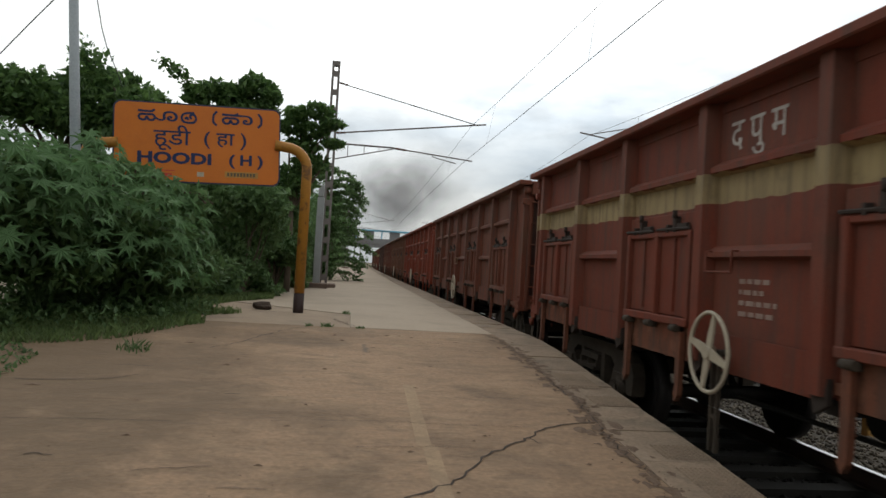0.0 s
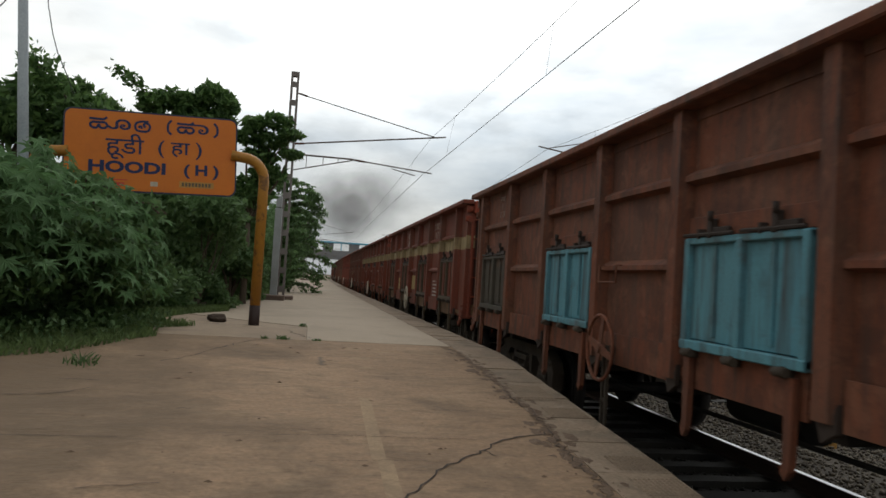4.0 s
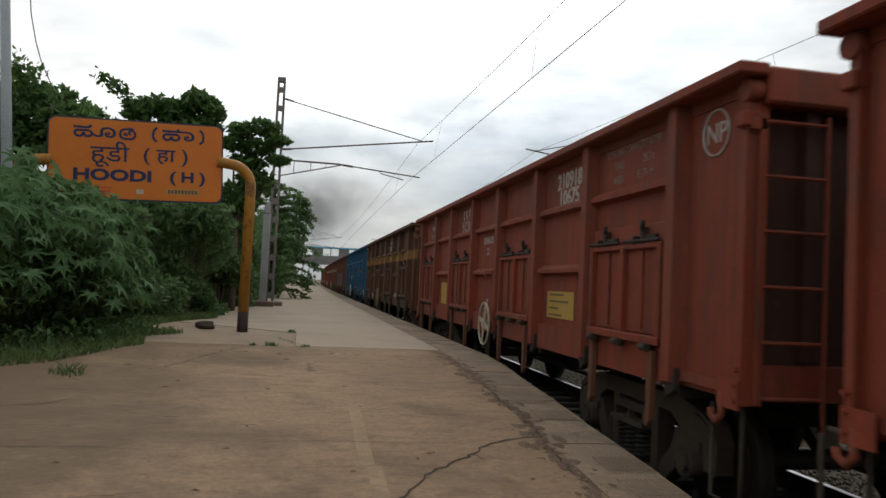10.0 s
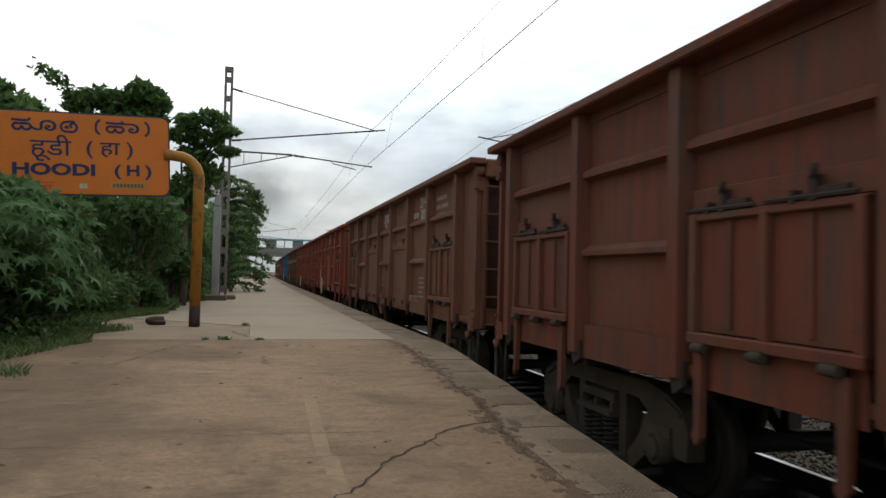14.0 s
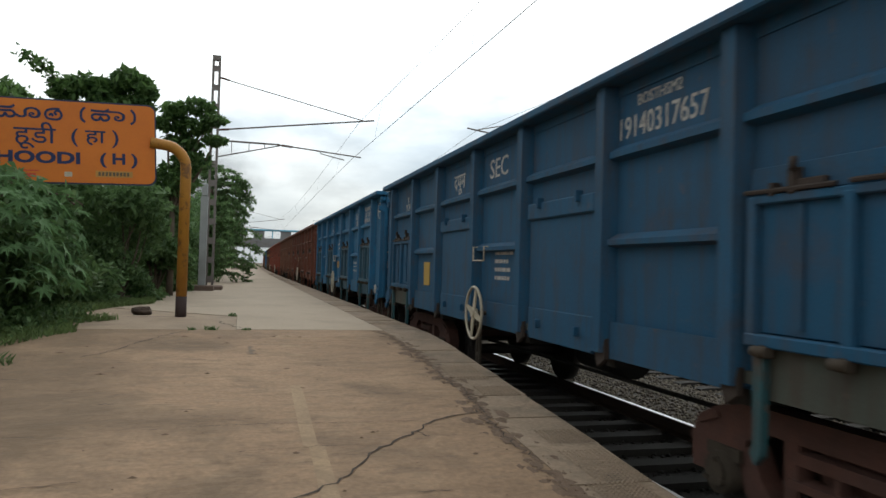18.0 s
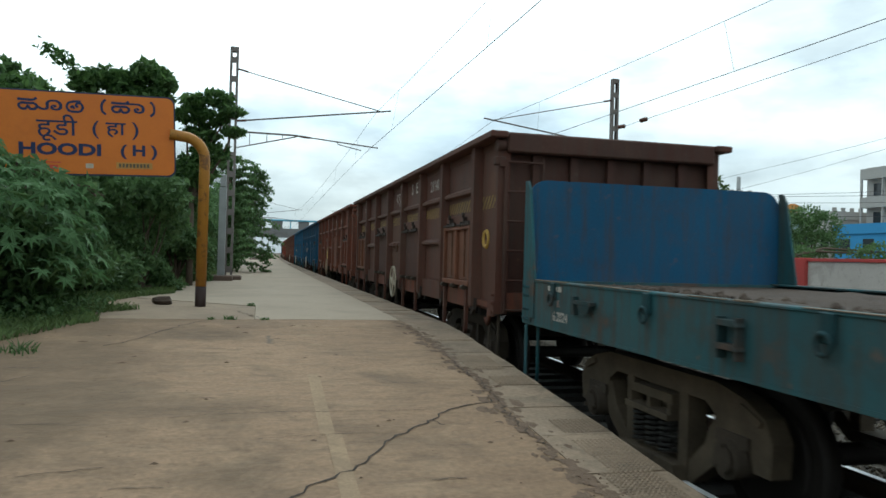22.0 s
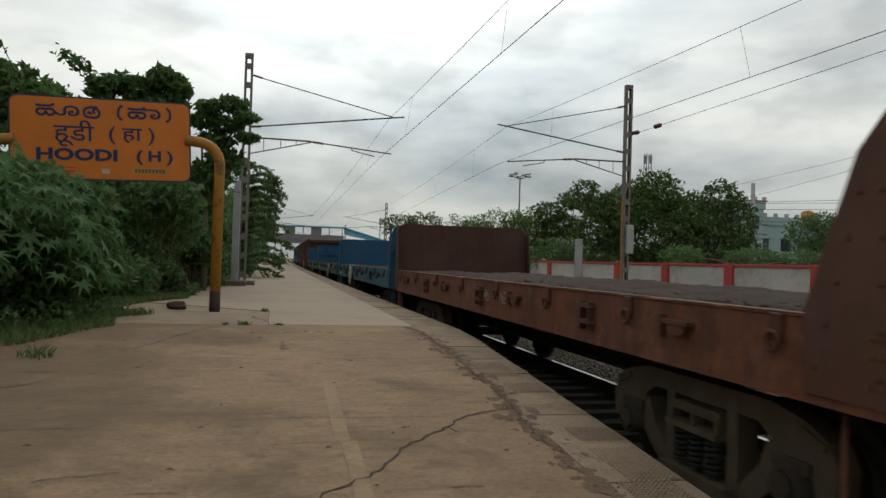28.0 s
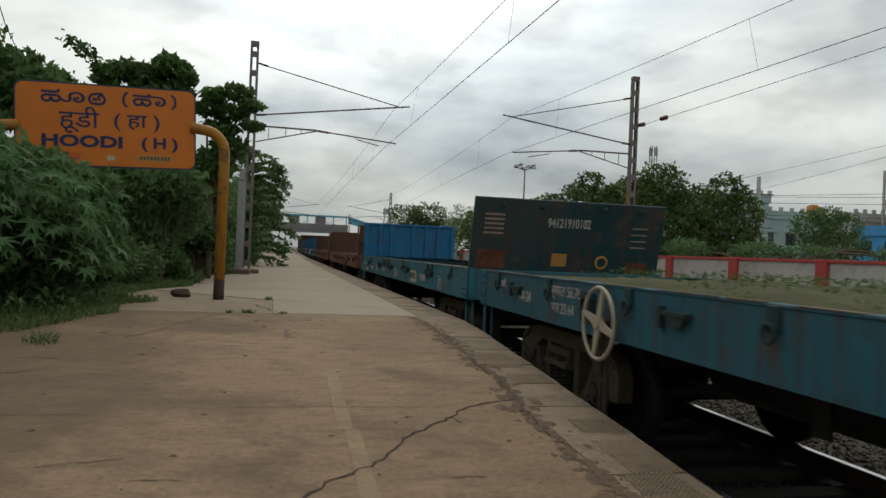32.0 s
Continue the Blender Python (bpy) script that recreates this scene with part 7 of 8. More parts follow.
w = flat_wagon(None, "brown flat wagon with a smooth brown end wall", RUST, 10.0, RUST, load=RUSTDIRT_SHADED, rings=(0.5, 13.4), brackets=(3.2, 4.3, 5.1, 5.95, 6.87, 8.2, 11.0, 12.6), depth=0.12)
bulkhead(w, HF - 0.03, 1, MAROON, MAROON)
bulkhead(w, -HF + 0.03, -1, MAROON, MAROON, True)
dirt_cover(w, RUSTDIRT_SHADED, -0.15, 6.4, 0.03, 9.0)
plate(w, 0.55, 1.62, 0.3, 0.12, DARKTEAL, 2, HF, -SIDE - 0.02, bar_mat=FADED)
letter(w, "SE", 0.26, 3.1, 1.33, FADED, HF, -SIDE - 0.004, 0.9, 0.006)
letter(w, "5502016", 0.19, 7.65, 1.27, FADED, HF, -SIDE - 0.004, 0.9, 0.004)
letter(w, "0428", 0.19, 8.55, 1.27, FADED, HF, -SIDE - 0.004, 0.9, 0.004)
letter(w, "C", 0.26, 3.8, 1.33, FADED, HF, -SIDE - 0.004, 0.9, 0.006)
TRAIN.append((244.45, L_FLAT, w))
w = flat_wagon(None, "bright blue flat wagon with a ribbed blue end panel", AQUA, None, load=GRIME, rings=(0.55, 2.72, 5.2, 5.64, 6.3, 8.41, 11.11, 11.48, 13.0), brackets=(2.34, 4.64, 6.75, 9.0, 11.45), depth=0.22)


def stake_panel(bm):
    box(bm, -SIDE + 0.03, SIDE - 0.03, -0.02, 0.02, 1.56, 2.62)


def stake(bm):
    box(bm, -0.045, 0.045, -0.09, -0.02, 1.56, 2.60, 0.01)


def stake_lip(bm):
    box(bm, -SIDE + 0.02, SIDE - 0.02, -0.07, 0.03, 2.58, 2.65, 0.01)


pn = put("end_panel", shared("stake_panel", stake_panel), BRIGHTPANEL, w, (0, HF - 0.25, 0), "bright blue ribbed end panel")
for x in (-1.45, -0.98, -0.62, 0.1, 0.55, 0.95, 1.42):
    put("stake", shared("stake", stake), BRIGHTPANEL, pn, (x, 0, 0))
put("top_lip", shared("stake_lip", stake_lip), BRIGHTPANEL, pn)
plate(w, 1.80, 1.27, 0.60, 0.23, CREAM, 0, HF, -SIDE - 0.006, label="cream plate with black figures")
letter(w, "BRN 22.9", 0.165, 1.80, 1.275, BAR, HF, -SIDE - 0.014, 0.8, 0.004)
letter(w, "08-25", 0.11, 1.02, 1.33, WHITE, HF, -SIDE - 0.004)
bars_on(w, 0.85, 1.42, 0.3, 1, WHITE, HF, -SIDE - 0.004, 0.06, 26)
letter(w, "TARE 23.051", 0.13, 2.98, 1.25, WHITE, HF, -SIDE - 0.004, 0.8)
letter(w, "\u092a\u0942\u0924\u091f\u0930\u0947", 0.16, 3.97, 1.28, WHITE, HF, -SIDE - 0.004, 0.75, 0.004)
letter(w, "ECo R", 0.19, 5.30, 1.29, WHITE, HF, -SIDE - 0.004, 0.8, 0.005)
for a in (7.2, 7.5):
    p = plate(w, a, 1.26, 0.26, 0.20, AQUA, 0, HF, -SIDE - 0.003, label="stencilled table of white lines", name="table")
    for k in range(5):
        bm = bmesh.new()
        box(bm, -0.007, -0.003, -0.125, 0.125, -0.094 + k * 0.045, -0.088 + k * 0.045)
        part("table_line", bm, WHITE, p)
    for k in range(4):
        bm = bmesh.new()
        box(bm, -0.008, -0.0035, -0.125 + k * 0.081, -0.119 + k * 0.081, -0.094, 0.094)
        part("table_line", bm, WHITE, p)
plate(w, 9.65, 1.27, 0.62, 0.23, CREAM, 0, HF, -SIDE - 0.006, label="cream plate")
letter(w, "BRN 22.9", 0.165, 9.63, 1.275, BAR, HF, -SIDE - 0.014, 0.8, 0.004)
letter(w, "94121910102", 0.17, 10.60, 1.275, WHITE, HF, -SIDE - 0.004, 0.58, 0.004)
p = plate(w, 12.17, 1.26, 0.30, 0.21, AQUA, 0, HF, -SIDE - 0.003, label="white framed stencil", name="table")
for y0, y1, z0, z1 in ((-0.145, 0.145, 0.092, 0.1), (-0.145, 0.145, -0.1, -0.092), (-0.145, -0.138, -0.092, 0.092), (0.138, 0.145, -0.092, 0.092), (-0.138, 0.138, -0.01, -0.003), (0.04, 0.046, -0.092, -0.01), (-0.06, 0.06, 0.03, 0.06)):
    bm = bmesh.new()
    box(bm, -0.008, -0.0035, y0, y1, z0, z1)
    part("table_line", bm, WHITE, p)
# the end panel at the rear, tipped backwards
bm = bmesh.new()
box(bm, -SIDE + 0.03, SIDE - 0.03, -0.03, 0.03, 0.0, 1.12, 0.01)
tip = part("tipped_panel", bm, DARKTEAL, w, "dark teal end panel tipped backwards", pose(0, -HF + 0.12, 1.53, 14, 0, 0))
PT = Matrix(((1, 0, 0, 0), (0, 0, -1, -0.032), (0, 1, 0, 0), (0, 0, 0, 1)))
put("lettering", lettering_mesh("94121910102", 0.19, 0.002, 0.003), WHITE, tip, PT @ Matrix.Translation((-0.03, 0.78, 0.0)) @ Matrix.Diagonal((0.66, 1.05, 1, 1)))
for x, z, a, b, m in ((-0.13, 0.22, 0.12, 0.10, OCHRE), (-1.2, 0.2, 0.22, 0.14, RUST), (1.15, 0.12, 0.18, 0.1, RUST)):
    bm = bmesh.new()
    box(bm, x - a, x + a, -0.036, -0.031, z - b, z + b)
    part("patch", bm, m, tip, "rusty patch")
for k in range(5):
    bm = bmesh.new()
    box(bm, -1.35, -1.05, -0.036, -0.031, 0.86 - k * 0.07, 0.89 - k * 0.07)
    part("print_bar", bm, FADED, tip)
for k in range(4):
    bm = bmesh.new()
    box(bm, 1.0, 1.25, -0.036, -0.031, 0.75 - k * 0.1, 0.77 - k * 0.1)
    part("print_bar", bm, FADED, tip)
bm = bmesh.new()
ring_y(bm, (0, 0, 0), 0.09, 0.02, "x", 20, 5)
part("ring_mark", bm, OCHRE, tip, "ochre ring mark", pose(0.56, -0.034, 0.2, 0, 0, 90))
for x in (-1.1, -0.5, 0.5, 1.1):
    bm = bmesh.new()
    box(bm, x - 0.04, x + 0.04, -0.07, -0.03, 1.0, 1.06, 0.01)
    part("lug", bm, DARKTEAL, tip)
TRAIN.append((259.5, L_FLAT, w))
w = flat_wagon(None, "blue flat wagon with weeds and dirt on its floor", SKYBLUE, 4.0, CREAM, load=MOSS)
letter(w, "\u0935\u093e\u092a\u0938\u0940", 0.13, 0.95, 1.42, WHITE, HF, -SIDE - 0.004)
letter(w, "R-9-24", 0.16, 1.8, 1.32, WHITE, HF, -SIDE - 0.004, bold=0.004)
letter(w, "\u0915\u094d\u0937\u092e\u0924\u093e 56.76", 0.15, 3.0, 1.44, WHITE, HF, -SIDE - 0.004)
letter(w, "\u092d\u093e\u0930 23.64", 0.15, 2.95, 1.27, WHITE, HF, -SIDE - 0.004)
dirt_cover(w, MOSS, -6.8, 4.4, 0.09, 3.0)
rg = np.random.default_rng(8)
wx, wy = rg.uniform(-1.35, 1.35, 5200), rg.uniform(-6.6, 4.2, 5200)
me = leaf_mesh("weed_cover", np.column_stack([wx, wy, 1.60 + 0.06 * np.sin(wx * 3 + wy * 1.7) + rg.uniform(0, 0.05, 5200)]), 0.04, 11)
put("weed_cover", me, LEAF_FAR, w, None, "weeds growing on the load")
TRAIN.append((274.3, L_FLAT, w))

# ---------------- vegetation ----------------
def clump_points(n, blobs, seed, shell=0.55):
    """Places for leaves, thick towards the outside of overlapping lobes. A lobe: x, y, z, rx, ry, rz."""
    q = np.random.default_rng(seed)
    vol = np.array([b[3] * b[4] * b[5] for b in blobs]) ** 0.75
    pick = q.choice(len(blobs), n, p=vol / vol.sum())
    d = q.normal(size=(n, 3))
    d /= np.linalg.norm(d, axis=1)[:, None]
    r = shell + (1 - shell) * q.random(n) ** 0.6
    r *= 1 + 0.22 * np.sin(d[:, 0] * 9 + pick) * np.cos(d[:, 2] * 8 + pick * 2)
    b = np.array(blobs)[pick]
    return b[:, :3] + d * r[:, None] * b[:, 3:]


def limbs(bm, base, blobs, r, seed):
    q = random.Random(seed)
    base = Vector(base)
    for b in blobs:
        tip = Vector(b[:3])
        mid = base.lerp(tip, 0.5) + Vector((q.uniform(-0.2, 0.2), q.uniform(-0.2, 0.2), 0.15)) * (tip - base).length * 0.4
        k = base.lerp(mid, 0.15)
        rod(bm, base, mid, r * 0.55, 6, r * 0.32)
        rod(bm, mid, tip, r * 0.32, 5, r * 0.1)


def tree(name, label, base, fork, blobs, n, leaf, mat, seed, r=0.18, group="", category="tree", droop=0.25, aspect=0.45, up=0.4):
    t = thing(name, label, category, group)
    bm = bmesh.new()
    rod(bm, base, fork, r, 9, r * 0.7)
    limbs(bm, fork, blobs, r, seed)
    part("trunk", bm, BARK, t)
    put("crown", leaf_mesh("crown", clump_points(n, blobs, seed), leaf, seed + 1, up, aspect, droop), mat, t)
    return t


def lobes(seed, n, x, y, z, rr):
    q = random.Random(seed)
    out = []
    for k in range(n):
        s = q.uniform(*rr)
        out.append((q.uniform(*x), q.uniform(*y), q.uniform(*z), s, s, s * q.uniform(0.6, 0.9)))
    return out


# hedge of dark shrubs behind the name board and along the platform; the last four are out of view, added to shade the
# ramp
for k, (x, y, h, w) in enumerate(((-4.6, 14.5, 3.6, 1.5), (-3.4, 16.4, 3.7, 1.4), (-6.2, 13.6, 3.5, 1.6), (-3.3, 19.0, 3.7, 1.5), (-5.6, 18.0, 4.1, 1.8), (-3.2, 22.0, 3.8, 1.5), (-5.6, 22.5, 4.2, 1.9), (-2.9, 25.6, 3.8, 1.4), (-5.2, 27.5, 4.2, 1.9), (-2.6, 29.5, 3.8, 1.3), (-2.5, 34, 4.0, 1.5), (-2.5, 17.4, 3.5, 1.0), (-2.1, 20.6, 3.7, 0.9), (-1.95, 23.2, 3.6, 0.8), (-2.9, 31.8, 4.2, 1.2), (-2.6, 37.5, 4.6, 1.5), (-6.4, 6.4, 3.6, 1.2), (-6.2, 4.0, 6.4, 1.8), (-5.9, 0.8, 7.4, 1.9), (-6.2, -2.6, 7.4, 1.9))):
    bl = lobes(100 + k, 14, (x - w * 0.55, x + w * 0.55), (y - w * 0.6, y + w * 0.6), (0.9, h - 0.4), (w * 0.36, w * 0.55))
    tree("shrub", "dense dark green shrub, seen by the platform or added for shade", (x, y, 0.35), (x, y, 0.9), bl, 6500, 0.155, LEAF_DARK, 200 + k, 0.06, "shrubs along the platform", "shrub")
# taller trees behind the name board
TREES = (
    ((-5.3, 13.8), 4.0, [(-6.5, 13.6, 4.35, 0.7, 0.6, 0.45), (-5.8, 13.6, 4.3, 0.6, 0.6, 0.45), (-5.1, 14.2, 4.65, 0.45, 0.4, 0.30), (-4.55, 14.3, 4.78, 0.40, 0.35, 0.24), (-4.0, 14.2, 4.5, 0.40, 0.35, 0.24), (-5.2, 13.6, 4.05, 0.6, 0.5, 0.4), (-4.55, 13.6, 4.2, 0.5, 0.4, 0.4), (-4.2, 13.8, 3.9, 0.7, 0.6, 0.4), (-3.4, 13.7, 4.05, 0.45, 0.4, 0.3)], 7800, LEAF_TREE),
    ((-3.2, 18.6), 4.4, [(-3.95, 18.3, 5.50, 0.34, 0.4, 0.24), (-3.55, 18.3, 5.66, 0.34, 0.4, 0.24), (-3.10, 18.3, 5.58, 0.42, 0.4, 0.28), (-2.62, 18.2, 5.84, 0.36, 0.4, 0.26), (-2.25, 18.2, 5.62, 0.30, 0.4, 0.26), (-2.95, 18.4, 5.20, 0.60, 0.5, 0.36), (-2.38, 18.3, 5.25, 0.36, 0.4, 0.30), (-3.1, 18.6, 4.6, 0.8, 0.7, 0.5)], 4600, LEAF_TREE),
    ((-1.75, 20.4), 3.9, [(-1.70, 20.2, 5.60, 0.36, 0.36, 0.22), (-1.15, 20.2, 5.72, 0.42, 0.36, 0.22), (-0.80, 20.1, 5.40, 0.34, 0.34, 0.15), (-1.92, 20.2, 5.24, 0.34, 0.34, 0.22), (-1.35, 20.2, 5.18, 0.48, 0.40, 0.22), (-0.74, 20.1, 4.86, 0.32, 0.32, 0.13), (-1.55, 20.3, 4.76, 0.50, 0.40, 0.22), (-1.30, 20.3, 4.30, 0.50, 0.45, 0.28), (-1.75, 20.4, 3.8, 0.6, 0.6, 0.45)], 4000, LEAF_TREE),
)
for k, ((x, y), zf, bl, n, m) in enumerate(TREES):
    tree("tree", "broad-leaved tree with loose dark green tufts", (x, y, 0.3), (x, y, zf - 0.9), bl, n, 0.19, m, 300 + k, 0.1, "trees behind the name board", droop=0.1)
# tall crown further left and the spray of twigs that reaches over the board
for k, (bl, n) in enumerate((([(-7.6, 14.5, 4.3, 1.3, 1.0, 0.6), (-8.6, 14.2, 4.6, 1.4, 1.0, 0.7), (-6.4, 15.5, 4.5, 0.9, 0.9, 0.5), (-10.2, 15.0, 4.4, 1.6, 1.2, 0.8)], 5200),)):
    tree("tree", "tall leafy tree at the back of the bushes", (-8.0, 15.0, 0.3), (-8.0, 15.0, 3.0), bl, n, 0.14, LEAF_MID, 330 + k, 0.12, "trees behind the name board")


def twig(parent, pts, n, seed, leaf=0.16, spread=0.16, mat=None):
    bm = bmesh.new()
    tube(bm, pts, 0.016, 5)
    part("branch", bm, BARK, parent)
    q = np.random.default_rng(seed)
    p = np.array(pts, float)
    seg = q.integers(0, len(p) - 1, n)
    u = q.random(n)[:, None]
    c = p[seg] * (1 - u) + p[seg + 1] * u + q.normal(scale=spread, size=(n, 3))
    put("twig_leaves", leaf_mesh("twig_leaves", c, leaf, seed + 5, 0.4, 0.5, 0.1), mat or LEAF_TREE, parent)


sprays = thing("overhanging_branch", "leafy branches reaching up over the name board", "branch")
twig(sprays, [(-4.2, 13.5, 4.4), (-4.55, 13.5, 4.7), (-4.75, 13.5, 4.92), (-4.93, 13.5, 5.12)], 420, 1, 0.14, 0.12)
twig(sprays, [(-3.6, 18.2, 5.2), (-4.0, 18.1, 5.65), (-4.35, 18.0, 5.95), (-4.76, 18.0, 6.2)], 230, 2, 0.17, 0.09)
twig(sprays, [(-4.2, 13.6, 3.8), (-3.9, 13.7, 4.25), (-3.7, 13.7, 4.4)], 160, 3, 0.14, 0.12)
# a tall shrub whose drooping sprays cover the lower corner of the board
shrub = thing("tall_shrub", "tall shrub with drooping feathery leaves before the name board", "shrub")
q = random.Random(205)
for k in range(34):
    x = q.uniform(-4.5, -2.55)
    top = float(np.interp(x, (-4.5, -3.9, -3.4, -2.9, -2.5), (3.16, 3.07, 2.97, 2.85, 2.56))) - (0.0 if k % 3 == 0 else q.uniform(0.0, 0.9))
    y = q.uniform(11.3, 12.0)
    p0 = Vector((x - 0.35 + q.uniform(-0.2, 0.2), y + 0.1, max(0.9, top - 1.1)))
    d = Vector((q.uniform(-0.1, 0.55), q.uniform(-0.35, 0.1), 0))
    twig(shrub, [tuple(p0), tuple(p0.lerp(Vector((x, y, top)), 0.6)), (x, y, top), tuple(Vector((x, y, top - 0.03)) + d * 0.5), tuple(Vector((x, y, top - 0.16)) + d * 0.85)], 70, 800 + k, 0.15, (0.10, 0.10, 0.05), LEAF_CASTOR if k % 2 else LEAF_DARK)
# drooping tree beside the mast
t = thing("drooping_tree", "drooping tree with feathery dark branches beside the mast", "tree")
bm = bmesh.new()
rod(bm, (-1.5, 34.5, 0.5), (-1.3, 34.5, 6.0), 0.14, 8, 0.05)
part("trunk", bm, BARK, t)
q = random.Random(77)
for k in range(60):
    z = 1.0 + (k // 4) * 0.33 + q.uniform(-0.06, 0.06)
    ln = 2.1 - 0.20 * abs(z - 2.4) + q.uniform(-0.35, 0.25)
    a = radians(q.uniform(-110, 40))
    d = Vector((math.cos(a), math.sin(a) * 0.6, 0))
    p0 = Vector((-1.35, 34.5, z))
    pts = [p0, p0 + d * ln * 0.5 + Vector((0, 0, 0.26)), p0 + d * ln * 0.85 + Vector((0, 0, 0.10)), p0 + d * ln + Vector((0, 0, -0.22))]
    twig(t, [tuple(p) for p in pts], 170, 400 + k, 0.15, (0.11, 0.11, 0.035), LEAF_DARK)
# hidden behind the drooping tree, made tall to shade the far platform and wagons
for k, (x, y) in enumerate(((-3.0, 40), (-3.2, 47), (-3.0, 56), (-3.4, 66), (-3.0, 80), (-3.2, 96), (-2.6, 115), (-2.4, 140))):
    bl = lobes(500 + k, 12, (x - 1.6, x + 1.3), (y - 3, y + 3), (1.2, 1.0 + 0.085 * y), (0.9, 1.7))
    tree("tree", "dark tree in the hidden row behind the platform, tall for shade", (x, y, 0.4), (x, y, 1.0), bl, 4500, 0.30, LEAF_DARK, 520 + k, 0.08, "trees behind the platform", "tree")

# castor plants with large star-shaped leaves in front
bm = bmesh.new()
tips = []
for k in range(7):
    a = radians(-126 + 42 * k)
    ln = (0.62, 0.85, 0.97, 1.0, 0.97, 0.85, 0.62)[k]
    tips.append((a, ln))
c = bm.verts.new((0, 0, 0.02))
outline = []
for k, (a, ln) in enumerate(tips):
    outline.append((a - radians(10), ln * 0.55, 0.03))
    outline.append((a, ln, -0.12 * ln))
    outline.append((a + radians(10), ln * 0.55, 0.03))
    if k < 6:
        outline.append((a + radians(21), 0.34, 0.0))
vs = [bm.verts.new((r * math.sin(a), r * math.cos(a), z)) for a, r, z in outline]
for a, b in zip(vs, vs[1:]):
    bm.faces.new((c, b, a))
castor_leaf = mesh_of("leaf", bm)
q = random.Random(31)
for k, (x, y, h, n) in enumerate(((-3.8, 9.6, 2.0, 90), (-3.05, 10.5, 1.75, 80), (-4.3, 9.0, 2.3, 90), (-3.25, 11.3, 2.05, 70), (-4.9, 9.8, 2.4, 70), (-3.0, 12.0, 1.75, 60), (-3.9, 10.6, 2.4, 70))):
    z0 = plat_z(min(y, 12)) - 0.05
    p = thing("castor_plant", "castor plant with large star-shaped green leaves", "shrub", "castor plants", at=(x, y, z0))
    for j in range(5):
        top = Vector((q.uniform(-0.5, 0.5), q.uniform(-0.5, 0.5), h * q.uniform(0.75, 1.0)))
        bm = bmesh.new()
        rod(bm, (q.uniform(-0.1, 0.1), q.uniform(-0.1, 0.1), 0), top, 0.022, 6, 0.009)
        part("stem", bm, LEAF_MID, p)
    for j in range(n):
        z = h * (0.34 + 0.68 * q.random() ** 0.8)
        rr = (0.62 + 0.5 * q.random()) * (1.15 - 0.45 * z / h)
        a = q.gauss(-1.1, 1.1)
        s = q.uniform(0.15, 0.29)
        m = Matrix.Translation((rr * math.cos(a), rr * math.sin(a), z)) @ Euler((radians(q.uniform(-75, -10)), radians(q.uniform(-25, 25)), a - math.pi / 2 + q.uniform(-0.6, 0.6))).to_matrix().to_4x4() @ Matrix.Diagonal((s, s, s, 1))
        put("leaf", castor_leaf, LEAF_CASTOR, p, m)
    bl = [(x + q.uniform(-0.4, 0.4), y + q.uniform(-0.4, 0.4), z0 + h * f, 0.3 + 0.42 * math.sin(f * 3.1), 0.3 + 0.42 * math.sin(f * 3.1), 0.3) for f in (0.12, 0.35, 0.5, 0.65, 0.8)]
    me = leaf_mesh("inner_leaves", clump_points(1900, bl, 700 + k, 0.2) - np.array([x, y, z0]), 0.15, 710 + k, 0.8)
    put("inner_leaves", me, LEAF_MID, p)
# low greenery at the foot of the bushes, and grass over the platform's inner edge
def scatter(n, seed, poly):
    """Random places inside a polygon."""
    q = np.random.default_rng(seed)
    P = np.array(poly)
    lo, hi = P.min(0), P.max(0)
    c = q.uniform(lo, hi, (n * 3, 2))
    inside = np.zeros(len(c), bool)
    for (xa, ya), (xb, yb) in zip(poly, poly[1:] + poly[:1]):
        if ya == yb:
            continue
        cross = ((ya > c[:, 1]) != (yb > c[:, 1])) & (c[:, 0] < (xb - xa) * (c[:, 1] - ya) / (yb - ya) + xa)
        inside ^= cross
    return c[inside][:n]


def blades(name, xy, h, seed, z_of, w=0.012):
    q = np.random.default_rng(seed)
    n = len(xy)
    z = np.array([z_of(a, b) for a, b in xy])
    a = q.uniform(0, 6.28, n)
    hh = h * q.uniform(0.4, 1.2, n)
    lean = q.normal(scale=0.45, size=(n, 2)) * hh[:, None]
    dx, dy = np.cos(a) * w, np.sin(a) * w
    p = np.column_stack([xy, z])
    v = np.stack([p + np.column_stack([dx, dy, 0 * z]), p - np.column_stack([dx, dy, 0 * z]), p + np.column_stack([lean * 0.4, hh * 0.6]) - np.column_stack([dx, dy, 0 * z]) * 0.7, p + np.column_stack([lean, hh])], 1).reshape(-1, 3)
    f = (np.arange(n)[:, None] * 4 + np.array([0, 1, 2, 0, 2, 3])[None]).ravel()
    me = bpy.data.meshes.new(name)
    me.vertices.add(4 * n)
    me.vertices.foreach_set("co", v.ravel())
    me.loops.add(len(f))
    me.loops.foreach_set("vertex_index", f)
    me.polygons.add(2 * n)
    me.polygons.foreach_set("loop_start", np.arange(2 * n) * 3)
    me.update(calc_edges=True)
    me.materials.append(None)
    return me


def ground_z(x, y):
    return plat_z(y) if x > -4.5 else 0.45


patch = [(-4.44, 7.73), (-3.03, 8.29), (-2.59, 8.63), (-2.22, 9.43), (-1.93, 10.14), (-2.25, 11.30), (-1.72, 12.15), (-2.30, 12.50), (-2.50, 13.50), (-2.30, 15.00), (-1.70, 16.60), (-2.00, 20.00), (-4.20, 21.00), (-6.00, 21.00), (-5.80, 7.73)]
